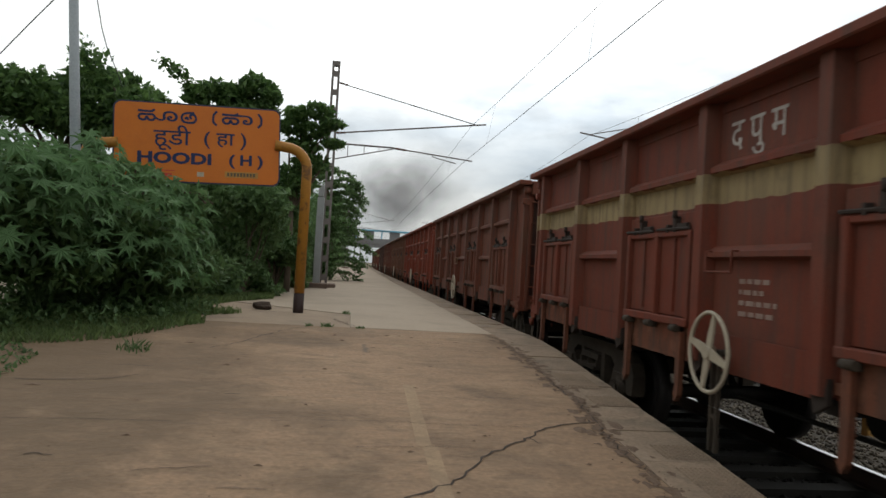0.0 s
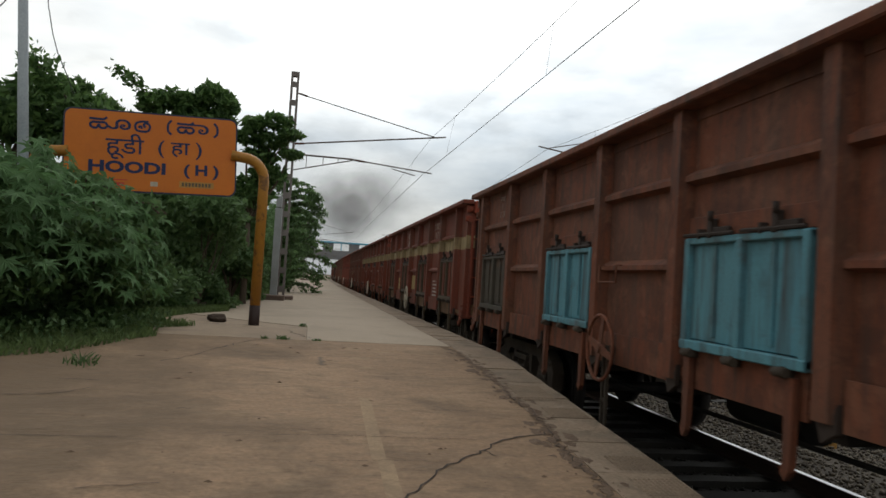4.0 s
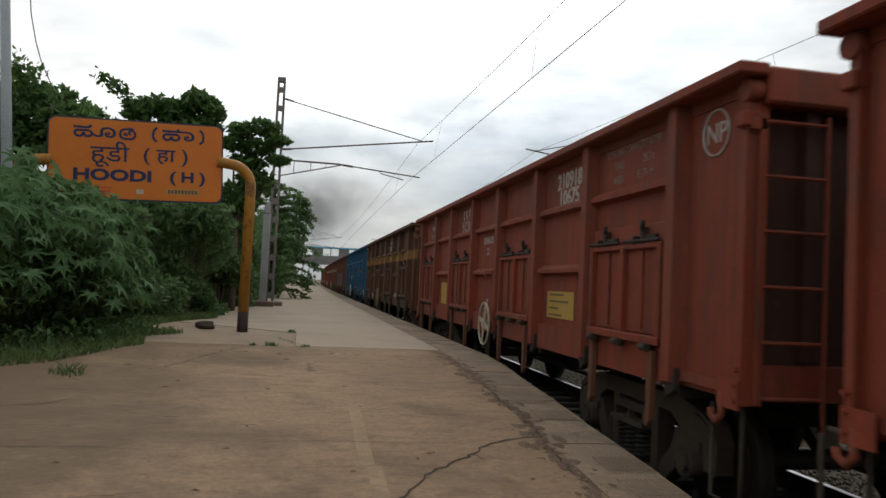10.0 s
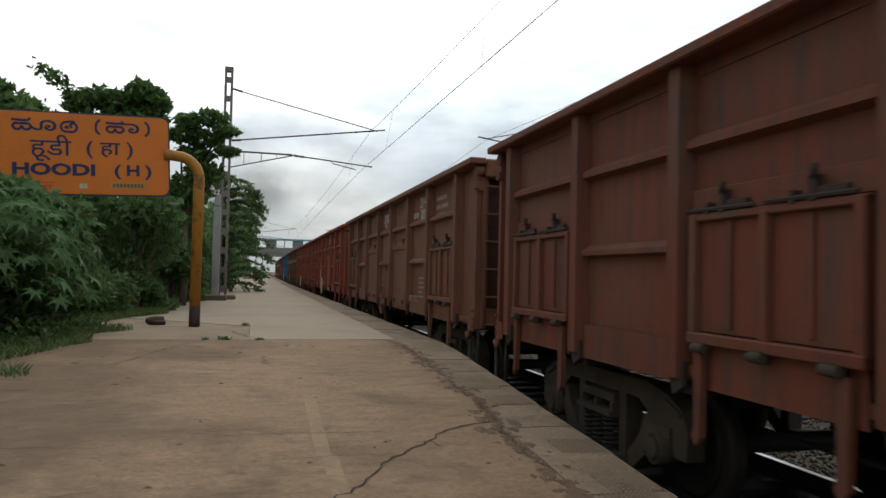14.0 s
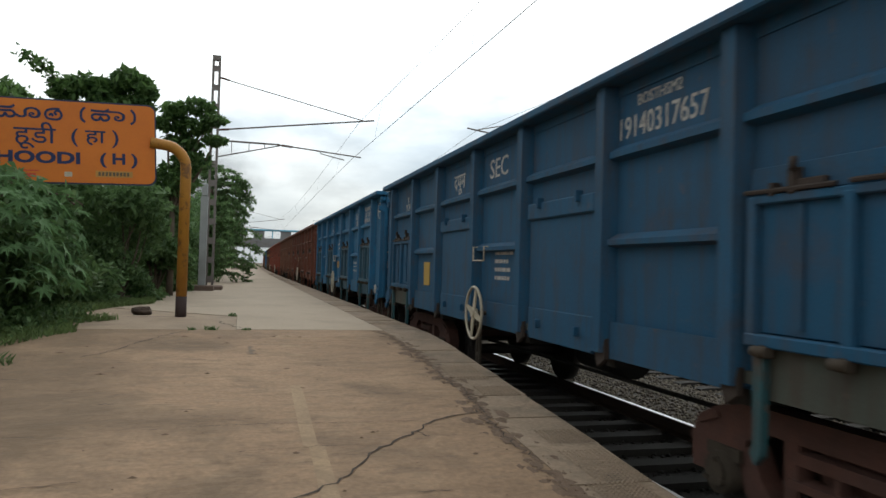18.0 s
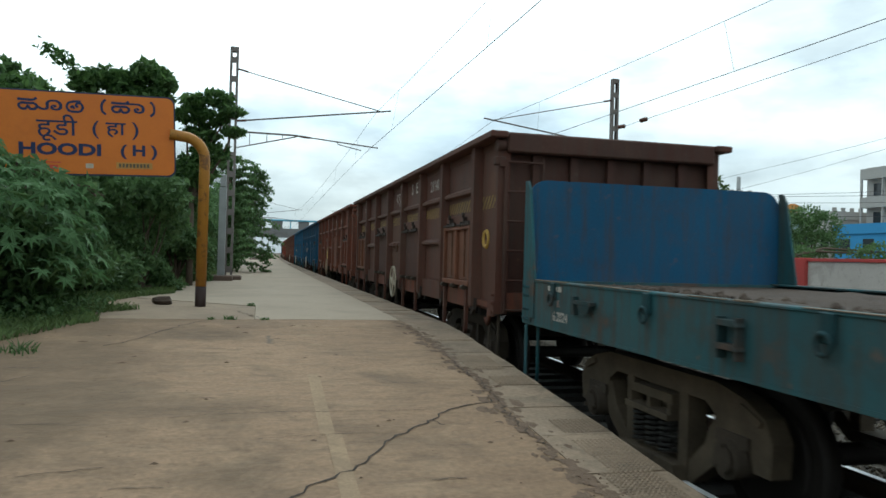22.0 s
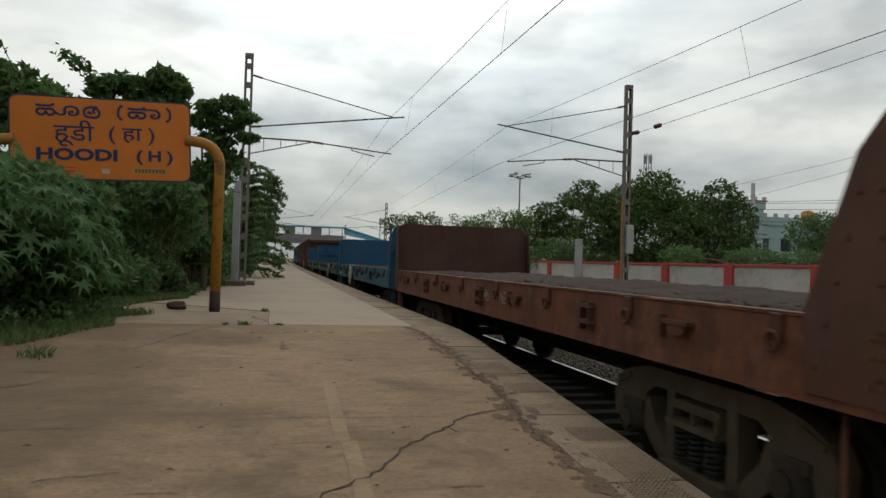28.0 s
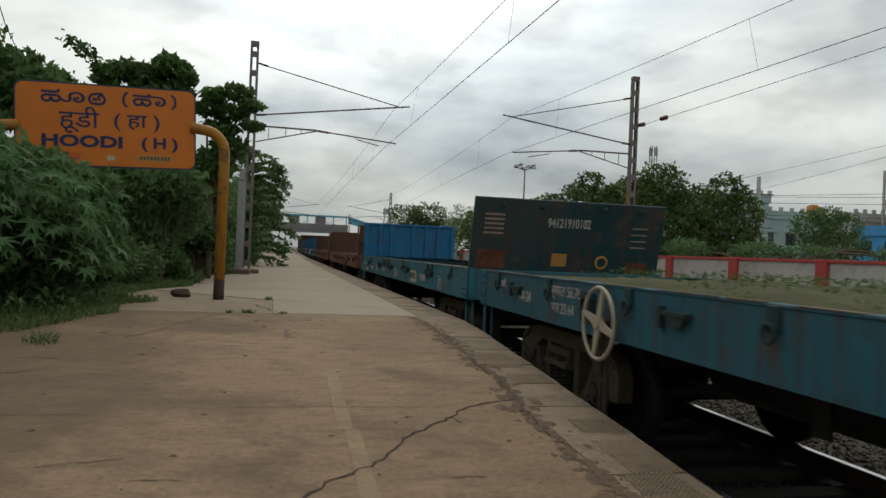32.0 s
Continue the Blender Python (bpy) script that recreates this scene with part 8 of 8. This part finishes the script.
tagged(put("grass", blades("grass", scatter(52000, 5, patch), 0.105, 6, ground_z, 0.009), GRASS), "unmown green grass creeping over the platform", "grass", kind="stuff")
patch2 = [(-2.0, 18), (-1.75, 24), (-1.5, 29), (-1.5, 60), (-4.5, 60), (-4.6, 18)]
tagged(put("grass", blades("grass", scatter(14000, 7, patch2), 0.2, 8, ground_z, 0.02), GRASS), "grass along the back of the platform", "grass", kind="stuff")
low = scatter(2600, 9, [(-4.6, 7.9), (-3.3, 8.6), (-2.4, 9.4), (-2.0, 10.4), (-2.1, 12.4), (-4.6, 12.4)])
me = leaf_mesh("creepers", np.column_stack([low, [ground_z(a, b) + random.Random(i).uniform(0.01, 0.26) for i, (a, b) in enumerate(low)]]), 0.085, 12, 0.9)
tagged(put("creepers", me, LEAF_MID), "low creeping weeds at the foot of the bushes", "weeds", kind="stuff")
low = scatter(900, 19, [(-3.6, 5.6), (-2.9, 6.6), (-3.0, 7.6), (-3.5, 8.3), (-4.3, 8.3), (-4.3, 5.6)])
me = leaf_mesh("leaf_litter", np.column_stack([low, [ground_z(a, b) + 0.015 for a, b in low]]), 0.07, 13, 2.0)
tagged(put("leaf_litter", me, LEAF_MID), "leaves and cuttings strewn on the ramp", "litter", kind="stuff")
for k, (x, y, n, s) in enumerate(((-2.23, 8.07, 46, 0.13), (-0.35, 10.55, 70, 0.06), (-0.60, 10.52, 40, 0.045), (0.10, 10.52, 30, 0.04), (-0.08, 13.20, 40, 0.06))):
    q = np.random.default_rng(900 + k)
    xy = q.normal(scale=s * 0.6, size=(n, 2)) + (x, y)
    tagged(put("weed", blades("weed", xy, s * 0.9, 910 + k, lambda a, b: plat_z(b), 0.009), LEAF_MID), "small weed growing from a crack", "weed", kind="stuff")
bm = bmesh.new()
bmesh.ops.create_icosphere(bm, subdivisions=2, radius=0.16)
for v in bm.verts:
    v.co = Vector((v.co.x * 1.15, v.co.y * 0.8, v.co.z * 0.5 + 0.05)) * (1 + 0.35 * noise.noise(v.co * 9))
tagged(part("clod", bm, RUBBLE, None, "", (-1.55, 13.40, PLAT)), "dark clod of earth beside the name board", "clod")

q = random.Random(64)
for k in range(9):
    x, y = q.uniform(-3.9, -3.1), q.uniform(6.2, 7.6)
    a, ln = q.uniform(0, 6.28), q.uniform(0.25, 0.5)
    pts = [(x + ln * u * math.cos(a + 0.5 * u), y + ln * u * math.sin(a + 0.5 * u), plat_z(y) + 0.02 + 0.28 * u * (1 - u)) for u in (0, 0.25, 0.5, 0.75, 1)]
    bm = bmesh.new()
    tube(bm, pts, 0.007, 5)
    tagged(part("dry_stalk", bm, STICK), "dry bent stalk lying on the ramp", "stalk", "dry stalks")

# lamp pole and loose cables
p = thing("lamp_pole", "tall grey tapering steel lamp pole behind the bushes", "pole", at=(-3.98, 11.6, 0))
bm = bmesh.new()
rod(bm, (-0.02, 0, 0.3), (-0.73, 0, 9.5), 0.083, 16, 0.055)
part("shaft", bm, POLE, p)
for nm, pts in (("cable", [(-4.50, 11.6, 6.9), (-4.46, 11.6, 6.0), (-4.55, 11.6, 5.55), (-4.67, 11.6, 5.38), (-4.93, 11.6, 5.06), (-5.36, 11.6, 4.51), (-5.9, 11.6, 4.0), (-6.8, 11.7, 3.6)]), ("cable", [(-4.86, 13.6, 7.4), (-4.80, 13.6, 6.6), (-4.75, 13.6, 6.07), (-4.64, 13.6, 5.58), (-4.53, 13.6, 5.24), (-4.33, 13.6, 4.83), (-4.2, 13.6, 4.5)])):
    bm = bmesh.new()
    tube(bm, pts, 0.009, 5)
    tagged(part(nm, bm, WIRE), "slack black cable hanging in the air", "cable", "cables")

# ---------------- beyond the second line: wall, trees, houses ----------------
WX = 16.0
wall = thing("compound_wall", "whitewashed compound wall with red piers and red coping", "wall", kind="structure")
pitch = 4.42
piers = [19.2 + pitch * (k - 4) for k in range(26)]
bm = bmesh.new()
box(bm, WX - 0.05, WX + 0.1, -pitch / 2 + 0.2, pitch / 2 - 0.2, -0.6, 1.93)
panel = mesh_of("panel", bm)
bm = bmesh.new()
box(bm, WX - 0.16, WX + 0.12, -0.24, 0.24, -0.6, 2.04, 0.015)
pier = mesh_of("pier", bm)
bm = bmesh.new()
box(bm, WX - 0.10, WX + 0.12, -pitch / 2 + 0.245, pitch / 2 - 0.245, 1.934, 2.03, 0.01)
cope = mesh_of("cope", bm)
for y in piers:
    put("pier", pier, WALL_RED, wall, (0, y, 0), "red painted pier")
    put("wall_panel", panel, WALL_WHITE, wall, (0, y + pitch / 2, 0), "stained white panel")
    put("wall_cope", cope, WALL_RED, wall, (0, y + pitch / 2, 0), "red coping")
stub = thing("concrete_post", "grey concrete post in front of the wall", "post", at=(12.87, 30.0, 0))
bm = bmesh.new()
box(bm, -0.14, 0.14, -0.1, 0.1, -0.5, 2.95, 0.015)
part("column", bm, GALV, stub)

R_TREES = (
    (22.6, 42, [(23.1, 42, 6.5, 1.6, 1.6, 1.35), (21.2, 42, 5.3, 2.0, 2.0, 1.5), (25.4, 41.5, 5.0, 2.0, 2.0, 1.5), (27.2, 41.5, 6.3, 1.3, 1.3, 1.1), (28.0, 41, 4.6, 1.2, 1.4, 1.8), (18.3, 42, 6.5, 0.8, 0.8, 0.55), (17.4, 42, 5.5, 0.6, 0.6, 0.4), (19.2, 42, 5.6, 1.1, 1.1, 0.8), (22.6, 41, 3.6, 3.6, 2.2, 1.6), (26.6, 40.5, 3.2, 2.2, 2.0, 1.5), (19.2, 41.5, 4.0, 1.8, 1.6, 1.3)], 15000, LEAF_FAR, "large dense green tree behind the wall"),
    (30, 56, [(30, 56, 7.2, 2.6, 2.0, 1.7), (27.4, 56, 6.2, 2.4, 2.0, 1.6), (33, 56, 6.0, 2.4, 2.0, 1.6)], 6000, LEAF_DARK, "dark green tree behind the wall"),
    (24.5, 60, [(23.0, 60, 6.3, 1.5, 1.3, 0.9), (25.2, 60, 7.5, 1.5, 1.2, 0.7), (24.2, 60, 5.2, 2.0, 1.5, 1.1), (26.8, 60, 6.9, 1.3, 1.2, 0.8)], 3600, LEAF_FAR, "sparse tree with thin crown behind the wall"),
    (19.5, 62, [(17.5, 62, 3.8, 2.4, 2.3, 1.6), (21.0, 61, 4.2, 2.4, 2.3, 1.9), (24.0, 60, 3.8, 2.5, 2.3, 1.8)], 7000, LEAF_FAR, "yellow-green tree behind the wall"),
    (24.5, 84, [(22.5, 84, 5.2, 3.6, 3.0, 2.2), (27, 86, 6.2, 3.6, 3.0, 2.2), (19.5, 84, 4.4, 2.4, 2.5, 1.6), (31, 86, 6.6, 3.2, 3.0, 2.2)], 6500, LEAF_DARK, "round dark tree behind the wall"),
    (15.6, 84, [(14.4, 84, 5.6, 2.2, 2.2, 1.5), (16.8, 84, 5.9, 2.2, 2.2, 1.5), (15.8, 84, 4.2, 2.6, 2.4, 1.8), (18.6, 86, 4.2, 1.6, 1.6, 1.6)], 5600, LEAF_FAR, "round tree near the far mast"),
    (28.4, 34, [(27.4, 34, 3.9, 1.1, 1.0, 0.9), (29.4, 34, 3.9, 1.1, 1.0, 0.9), (28.4, 34, 4.5, 1.0, 0.9, 0.6), (28.5, 33.6, 3.0, 1.9, 1.2, 0.8)], 4600, LEAF_DARK, "small tree behind the wall"),
    (22.0, 31.0, [(23.5, 33, 2.5, 1.4, 1.2, 0.5), (25.5, 32, 2.4, 1.6, 1.2, 0.5), (30.5, 31, 2.5, 2.0, 1.2, 0.6), (33.5, 31, 2.5, 2.0, 1.2, 0.6), (20.2, 34, 2.5, 1.2, 1.2, 0.5)], 6000, LEAF_DARK, "low bushes behind the wall"),
    (26, 66, [(14.5 + 2.3 * k, 64 + (k % 3), 2.0 + 0.7 * ((k * 5) % 3), 2.2, 1.6, 2.0) for k in range(12)], 9000, LEAF_DARK, "thick dark undergrowth behind the wall"),
    (20, 45, [(17.2 + 1.9 * k, 44 + (k % 2), 2.2, 1.7, 1.2, 1.3) for k in range(7)], 6500, LEAF_DARK, "dense dark bushes behind the wall"),
)
for k, (x, y, bl, n, m, lb) in enumerate(R_TREES):
    tree("tree", lb, (x, y, -0.5), (x, y, 1.6), bl, n, 0.30 if y > 36 else 0.18, m, 600 + k, 0.2, "trees behind the wall")


def house(label, x, y, w, d, h, mat, storeys, cols, rot=0, roof=None):
    """A flat-roofed building with windows, sills and a parapet."""
    b = thing("building", label, "building", "buildings beyond the wall", pose(x, y, -0.5, 0, 0, rot))
    bm = bmesh.new()
    box(bm, -w / 2, w / 2, -d / 2, d / 2, 0, h)
    part("wall", bm, mat, b)
    bm = bmesh.new()
    for x0, x1, y0, y1 in ((-w / 2 - 0.15, w / 2 + 0.15, -d / 2 - 0.15, -d / 2 + 0.05), (-w / 2 - 0.15, -w / 2 + 0.05, -d / 2 + 0.05, d / 2), (w / 2 - 0.05, w / 2 + 0.15, -d / 2 + 0.05, d / 2)):
        box(bm, x0, x1, y0, y1, h + 0.004, h + 0.9)
    par = part("parapet", bm, roof or mat, b)
    for k in range(int(w / 1.1) + 1):
        bm = bmesh.new()
        cx = -w / 2 + k * w / int(w / 1.1)
        box(bm, cx - 0.2, cx + 0.2, -d / 2 - 0.16, -d / 2 + 0.06, h + 0.904, h + 1.3)
        part("merlon", bm, HOUSE_PALE, par)
    sh = h / storeys
    for s in range(storeys):
        for c in range(cols):
            cx = -w / 2 + (c + 0.5) * w / cols
            bm = bmesh.new()
            box(bm, cx - 0.6, cx + 0.6, -d / 2 - 0.02, -d / 2 + 0.1, s * sh + 0.9, s * sh + 2.2)
            win = part("window", bm, GLASS, b)
            bm = bmesh.new()
            box(bm, cx - 0.75, cx + 0.75, -d / 2 - 0.35, -d / 2 - 0.021, s * sh + 2.25, s * sh + 2.35)
            part("sunshade", bm, mat, win)
        bm = bmesh.new()
        box(bm, -w / 2 - 0.1, w / 2 + 0.1, -d / 2 - 0.1, -d / 2 - 0.004, s * sh - 0.12, s * sh + 0.12)
        part("string_course", bm, mat, b)
        for c in range(max(2, cols - 1)):
            cy = -d / 2 + (c + 0.5) * d / max(2, cols - 1)
            bm = bmesh.new()
            box(bm, -w / 2 - 0.02, -w / 2 + 0.1, cy - 0.6, cy + 0.6, s * sh + 0.9, s * sh + 2.2)
            part("window", bm, GLASS, b)
    return b


house("grey-green apartment block with a parapet", 53.3, 75, 5.4, 8, 7.4, HOUSE_GREY, 2, 2, 0)
house("grey-green apartment block with a roof room", 48.9, 74, 4.4, 8, 9.0, HOUSE_GREY, 3, 2, 0)
house("bright blue two-storey house", 55.9, 54, 9, 8, 5.3, HOUSE_BLUE, 2, 4, 0)
house("pale house with a low roof", 64.6, 71, 8, 5, 7.5, HOUSE_PALE, 2, 3, 0)
house("grey block with a tank on its roof", 59.0, 78, 5, 8, 7.2, HOUSE_GREY, 2, 2, 0)
tw = house("tall pale building with stacked balconies", 66.0, 63, 7, 6, 12.0, HOUSE_PALE, 4, 3, 0)
for k in range(4):
    bm = bmesh.new()
    box(bm, -4.5, -3.62, -2.9, 2.9, 2.6 + k * 3.0, 2.8 + k * 3.0)
    box(bm, -4.5, -4.4, -2.9, 2.9, 2.8 + k * 3.0, 3.7 + k * 3.0)
    for yy in (-2.8, 0.0, 2.8):
        box(bm, -4.49, -4.3, yy - 0.1, yy + 0.1, k * 3.0, 2.6 + k * 3.0)
    part("balcony", bm, HOUSE_PALE, tw)
tank = thing("water_tank", "orange water tank on a roof", "water tank", at=(61.0, 75.5, 7.6))
bm = bmesh.new()
rod(bm, (0, 0, 0), (0, 0, 1.3), 0.75, 16)
rod(bm, (0, 0, 1.3), (0, 0, 1.55), 0.75, 16, 0.3)
part("drum", bm, TANK, tank)
pole = thing("power_pole", "grey lattice power pole with cross arms", "pole", at=(39.1, 55, -0.5))
bm = bmesh.new()
rod(bm, (0, 0, 0), (0, 0, 9.7), 0.30, 8, 0.16)
part("shaft", bm, GALV, pole)
for z in (4.6, 5.4, 6.2, 8.2):
    bm = bmesh.new()
    box(bm, -1.4, 1.4, -0.06, 0.06, z, z + 0.1)
    part("cross_arm", bm, GALV_DARK, pole)
for k, (z0, x1, z1) in enumerate(((8.1, 72, 10.6), (8.0, 72, 9.8), (7.5, 72, 9.0), (6.5, 70, 7.4))):
    bm = bmesh.new()
    tube(bm, [(39.1 + (x1 - 39.1) * u, 55 - 13 * u, z0 - 0.5 + (z1 - z0) * u - 1.2 * u * (1 - u)) for u in (0, 0.25, 0.5, 0.75, 1)], 0.02, 4)
    tagged(part("power_line", bm, WIRE), "power line above the houses", "wire", "power lines")
for k, (a, b) in enumerate((((31, 52, 7.5), (40, 33, 11.0)), ((34, 52, 7.0), (40, 34, 10.5)))):
    bm = bmesh.new()
    tube(bm, [tuple(Vector(a).lerp(Vector(b), u) + Vector((0, 0, -0.8 * u * (1 - u)))) for u in (0, 0.25, 0.5, 0.75, 1)], 0.012, 4)
    tagged(part("power_line", bm, WIRE), "thin power line above the houses", "wire", "power lines")
hm = thing("high_mast_light", "tall high-mast light with a ring of floodlights", "floodlight", at=(37.1, 110, -0.5))
bm = bmesh.new()
rod(bm, (0, 0, 0), (0, 0, 16.0), 0.2, 8, 0.1)
part("shaft", bm, GALV_DARK, hm)
for k in range(8):
    a = k * math.tau / 8
    bm = bmesh.new()
    box(bm, -0.35, 0.35, -0.2, 0.2, -0.12, 0.12)
    part("floodlight", bm, GALV, hm, "", pose(1.4 * math.cos(a), 1.4 * math.sin(a), 16.0 + 0.25 * (k % 2), 25, 0, math.degrees(a)))
    bm = bmesh.new()
    rod(bm, (0, 0, 15.5), (1.3 * math.cos(a), 1.3 * math.sin(a), 15.95), 0.04, 4)
    part("arm", bm, GALV_DARK, hm)


def telecom(x, y, h, label):
    t = thing("telecom_tower", label, "tower", "telecom towers", at=(x, y, -0.5))
    for sx_, sy_ in ((-1, -1), (1, -1), (1, 1), (-1, 1)):
        bm = bmesh.new()
        rod(bm, (sx_ * 1.2, sy_ * 1.2, 0), (sx_ * 0.5, sy_ * 0.5, h), 0.1, 4)
        part("leg", bm, GALV, t)
    n = int(h / 2.2)
    for k in range(n):
        z = h * (k + 0.5) / n
        r = 1.2 - 0.7 * z / h
        bm = bmesh.new()
        for a, b in (((-r, -r), (r, -r)), ((r, -r), (r, r)), ((r, r), (-r, r)), ((-r, r), (-r, -r))):
            rod(bm, (*a, z), (*b, z + 0.8), 0.05, 4)
        part("lattice_ring", bm, GALV, t)
    for k in range(4):
        bm = bmesh.new()
        box(bm, -0.2, 0.2, -0.1, 0.1, h - 2.2, h - 0.4)
        part("antenna", bm, GALV, t, "", pose(0.8 * math.cos(k * 1.57), 0.8 * math.sin(k * 1.57), 0))


telecom(80.1, 150, 27.6, "slim lattice telecom tower behind the big tree")
telecom(33, 230, 15.5, "far lattice tower by the footbridge")

# ---------------- footbridge across the line ----------------
BY = 235
fb = thing("footbridge", "grey concrete footbridge with a blue roof across the tracks", "footbridge")
bm = bmesh.new()
box(bm, -12, 21.5, BY - 1.6, BY + 1.6, 6.2, 7.2)
part("girder", bm, BRIDGE, fb)
bm = bmesh.new()
box(bm, -12, 21.5, BY - 1.7, BY - 1.61, 7.2, 9.0)
part("parapet", bm, BRIDGE, fb)
bm = bmesh.new()
box(bm, -13, 22, BY - 2.2, BY + 2.2, 11.3, 11.7)
part("roof", bm, BRIDGE_BLUE, fb, "blue sheet roof")
for k in range(9):
    x = -11 + k * 4
    bm = bmesh.new()
    box(bm, x - 0.15, x + 0.15, BY - 1.75, BY - 1.45, 9.0, 11.3)
    part("roof_post", bm, BRIDGE_BLUE, fb)
for x in (-1.0, 5.0, 13.0):
    bm = bmesh.new()
    box(bm, x - 1.6, x + 1.6, BY - 1.8, BY - 1.71, 7.4, 11.2)
    part("screen_panel", bm, BRIDGE, fb, "grey screen panel")
for x in (-2.5, 20.5):
    bm = bmesh.new()
    box(bm, x - 0.6, x + 0.6, BY - 1, BY + 1, -0.6, 6.2)
    part("pier", bm, BRIDGE, fb)
bm = bmesh.new()
prism(bm, [(21.6, 7.0), (34, 1.5), (34, 0.7), (21.6, 6.2)], "y", BY - 1.5, BY + 1.5)
part("stair_flight", bm, BRIDGE, fb)
bm = bmesh.new()
prism(bm, [(21.6, 11.7), (34, 8.2), (34, 7.9), (21.6, 11.3)], "y", BY - 2.2, BY + 2.2)
part("stair_roof", bm, BRIDGE_BLUE, fb, "sloping blue roof over the stairs")
bm = bmesh.new()
prism(bm, [(21.6, 11.3), (34, 7.9), (34, 6.9), (21.6, 9.4)], "y", BY - 1.6, BY - 1.5)
part("stair_screen", bm, BRIDGE_BLUE, fb)

# low ochre marker block between the tracks
block = thing("marker_block", "low ochre painted marker block with worn dark figures, on the ballast", "marker post", at=(7.1, 9.3, -0.22))
bm = bmesh.new()
box(bm, -0.17, 0.17, -0.07, 0.07, 0.0, 0.32, 0.015)
part("block", bm, OCHRE, block)
for x in (-0.09, 0.0, 0.09):
    bm = bmesh.new()
    box(bm, x - 0.03, x + 0.03, -0.074, -0.069, 0.15, 0.25)
    part("print_bar", bm, BAR, block)

# ---------------- smoke from the engine far ahead ----------------
def smoke_material():
    m = bpy.data.materials.new("thin_smoke")
    m.use_nodes = True
    n, l = m.node_tree.nodes, m.node_tree.links
    b = n["Principled BSDF"]
    b.inputs["Base Color"].default_value, b.inputs["Roughness"].default_value, b.inputs["Specular IOR Level"].default_value = (0.16, 0.15, 0.15, 1), 1.0, 0.0
    co, ln, mr, nz = n.new("ShaderNodeTexCoord"), n.new("ShaderNodeVectorMath"), n.new("ShaderNodeMapRange"), n.new("ShaderNodeTexNoise")
    ln.operation = "LENGTH"
    l.new(co.outputs["Object"], ln.inputs[0])
    l.new(ln.outputs["Value"], mr.inputs["Value"])
    mr.interpolation_type = "SMOOTHSTEP"
    mr.inputs["From Min"].default_value, mr.inputs["From Max"].default_value = 0.0, 1.0
    mr.inputs["To Min"].default_value, mr.inputs["To Max"].default_value = 0.34, 0.0
    nz.inputs["Scale"].default_value, nz.inputs["Detail"].default_value = 2.2, 4
    l.new(co.outputs["Object"], nz.inputs["Vector"])
    a = node_math(n, l, "MULTIPLY", mr.outputs[0], node_math(n, l, "MULTIPLY", nz.outputs["Fac"], 1.7))
    l.new(a, b.inputs["Alpha"])
    return m


SMOKE = smoke_material()
bm = bmesh.new()
bmesh.ops.create_grid(bm, x_segments=12, y_segments=12, size=1)
for v in bm.verts:
    v.co.z = 0.25 * (v.co.x ** 2 + v.co.y ** 2)
puff_mesh = mesh_of("smoke_puff", bm)
PUFFS = []
for k, (x, z, r, y) in enumerate(((16, 26, 17, 300), (24, 30, 20, 304), (10, 31, 18, 308), (18, 36, 24, 312), (32, 37, 21, 316), (4, 28, 18, 320), (17, 21, 14, 324), (20, 28, 13, 328))):
    ob = put("smoke_puff", puff_mesh, SMOKE)
    tagged(ob, "thin dark smoke drifting above the far train", "smoke", kind="stuff")
    PUFFS.append((ob, x, y, z, r))


def drift():
    for ob, x, y, z, r in PUFFS:
        ob.scale = (r, r, r)
        walk(ob, [(t, pose(x - 0.25 * t - 0.10 * t * t, y + 5.0 * t, z + 0.45 * t, 90, 0, 0)) for t in (0, 4, 8, 12, 16, 20, 24, 28, 32)])

# ---------------- everything that moves ----------------
# seconds, metres that the train has gone
RUN = [(0, 11.45), (1, 18.7), (3, 33.8), (5.5, 52.55), (6, 56.7), (6.5, 60.65), (8.5, 76.4), (9, 80.25), (10, 88.65), (12, 105.0), (13.5, 117.6), (15.5, 134.9),
       (17, 147.6), (18.5, 160.7), (19, 164.9), (20, 174.0), (21.6, 188.8), (23, 201.1), (23.5, 205.5), (25, 219.5), (27.5, 241.8), (28.4, 250.2), (30, 265.6), (31.3, 277.5), (31.6, 280.3), (32, 284.1)]


def gone(t):
    return float(np.interp(t, [a for a, b in RUN], [b for a, b in RUN]))


def on_track(y):
    return pose(track_x(y), y, 0, 0, 0, -math.degrees(math.atan(max(0.0, y - 30.0) / 5000.0)))


def motions():
    for back, length, wagon in TRAIN:
        walk(wagon, [(t, on_track(s - back - length / 2)) for t, s in RUN])
        if back < 0:
            continue
        # wheels roll while the wagon is near
        seen = [k * 0.07 for k in range(458) if -16 < gone(k * 0.07) - back - length / 2 < 34]
        for wheel in [o for o in wagon.children if o.name.split(".")[0] == "wheelset"]:
            p = wheel.location.copy()
            times = sorted({0.0, *seen, 32.0})
            s0 = gone(seen[0])
            s1 = gone(seen[-1])
            walk(wheel, [(t, pose(p.x, p.y, p.z, -math.degrees((min(max(gone(t), s0), s1) - s0) / 0.5))) for t in times])
    drift()


motions()
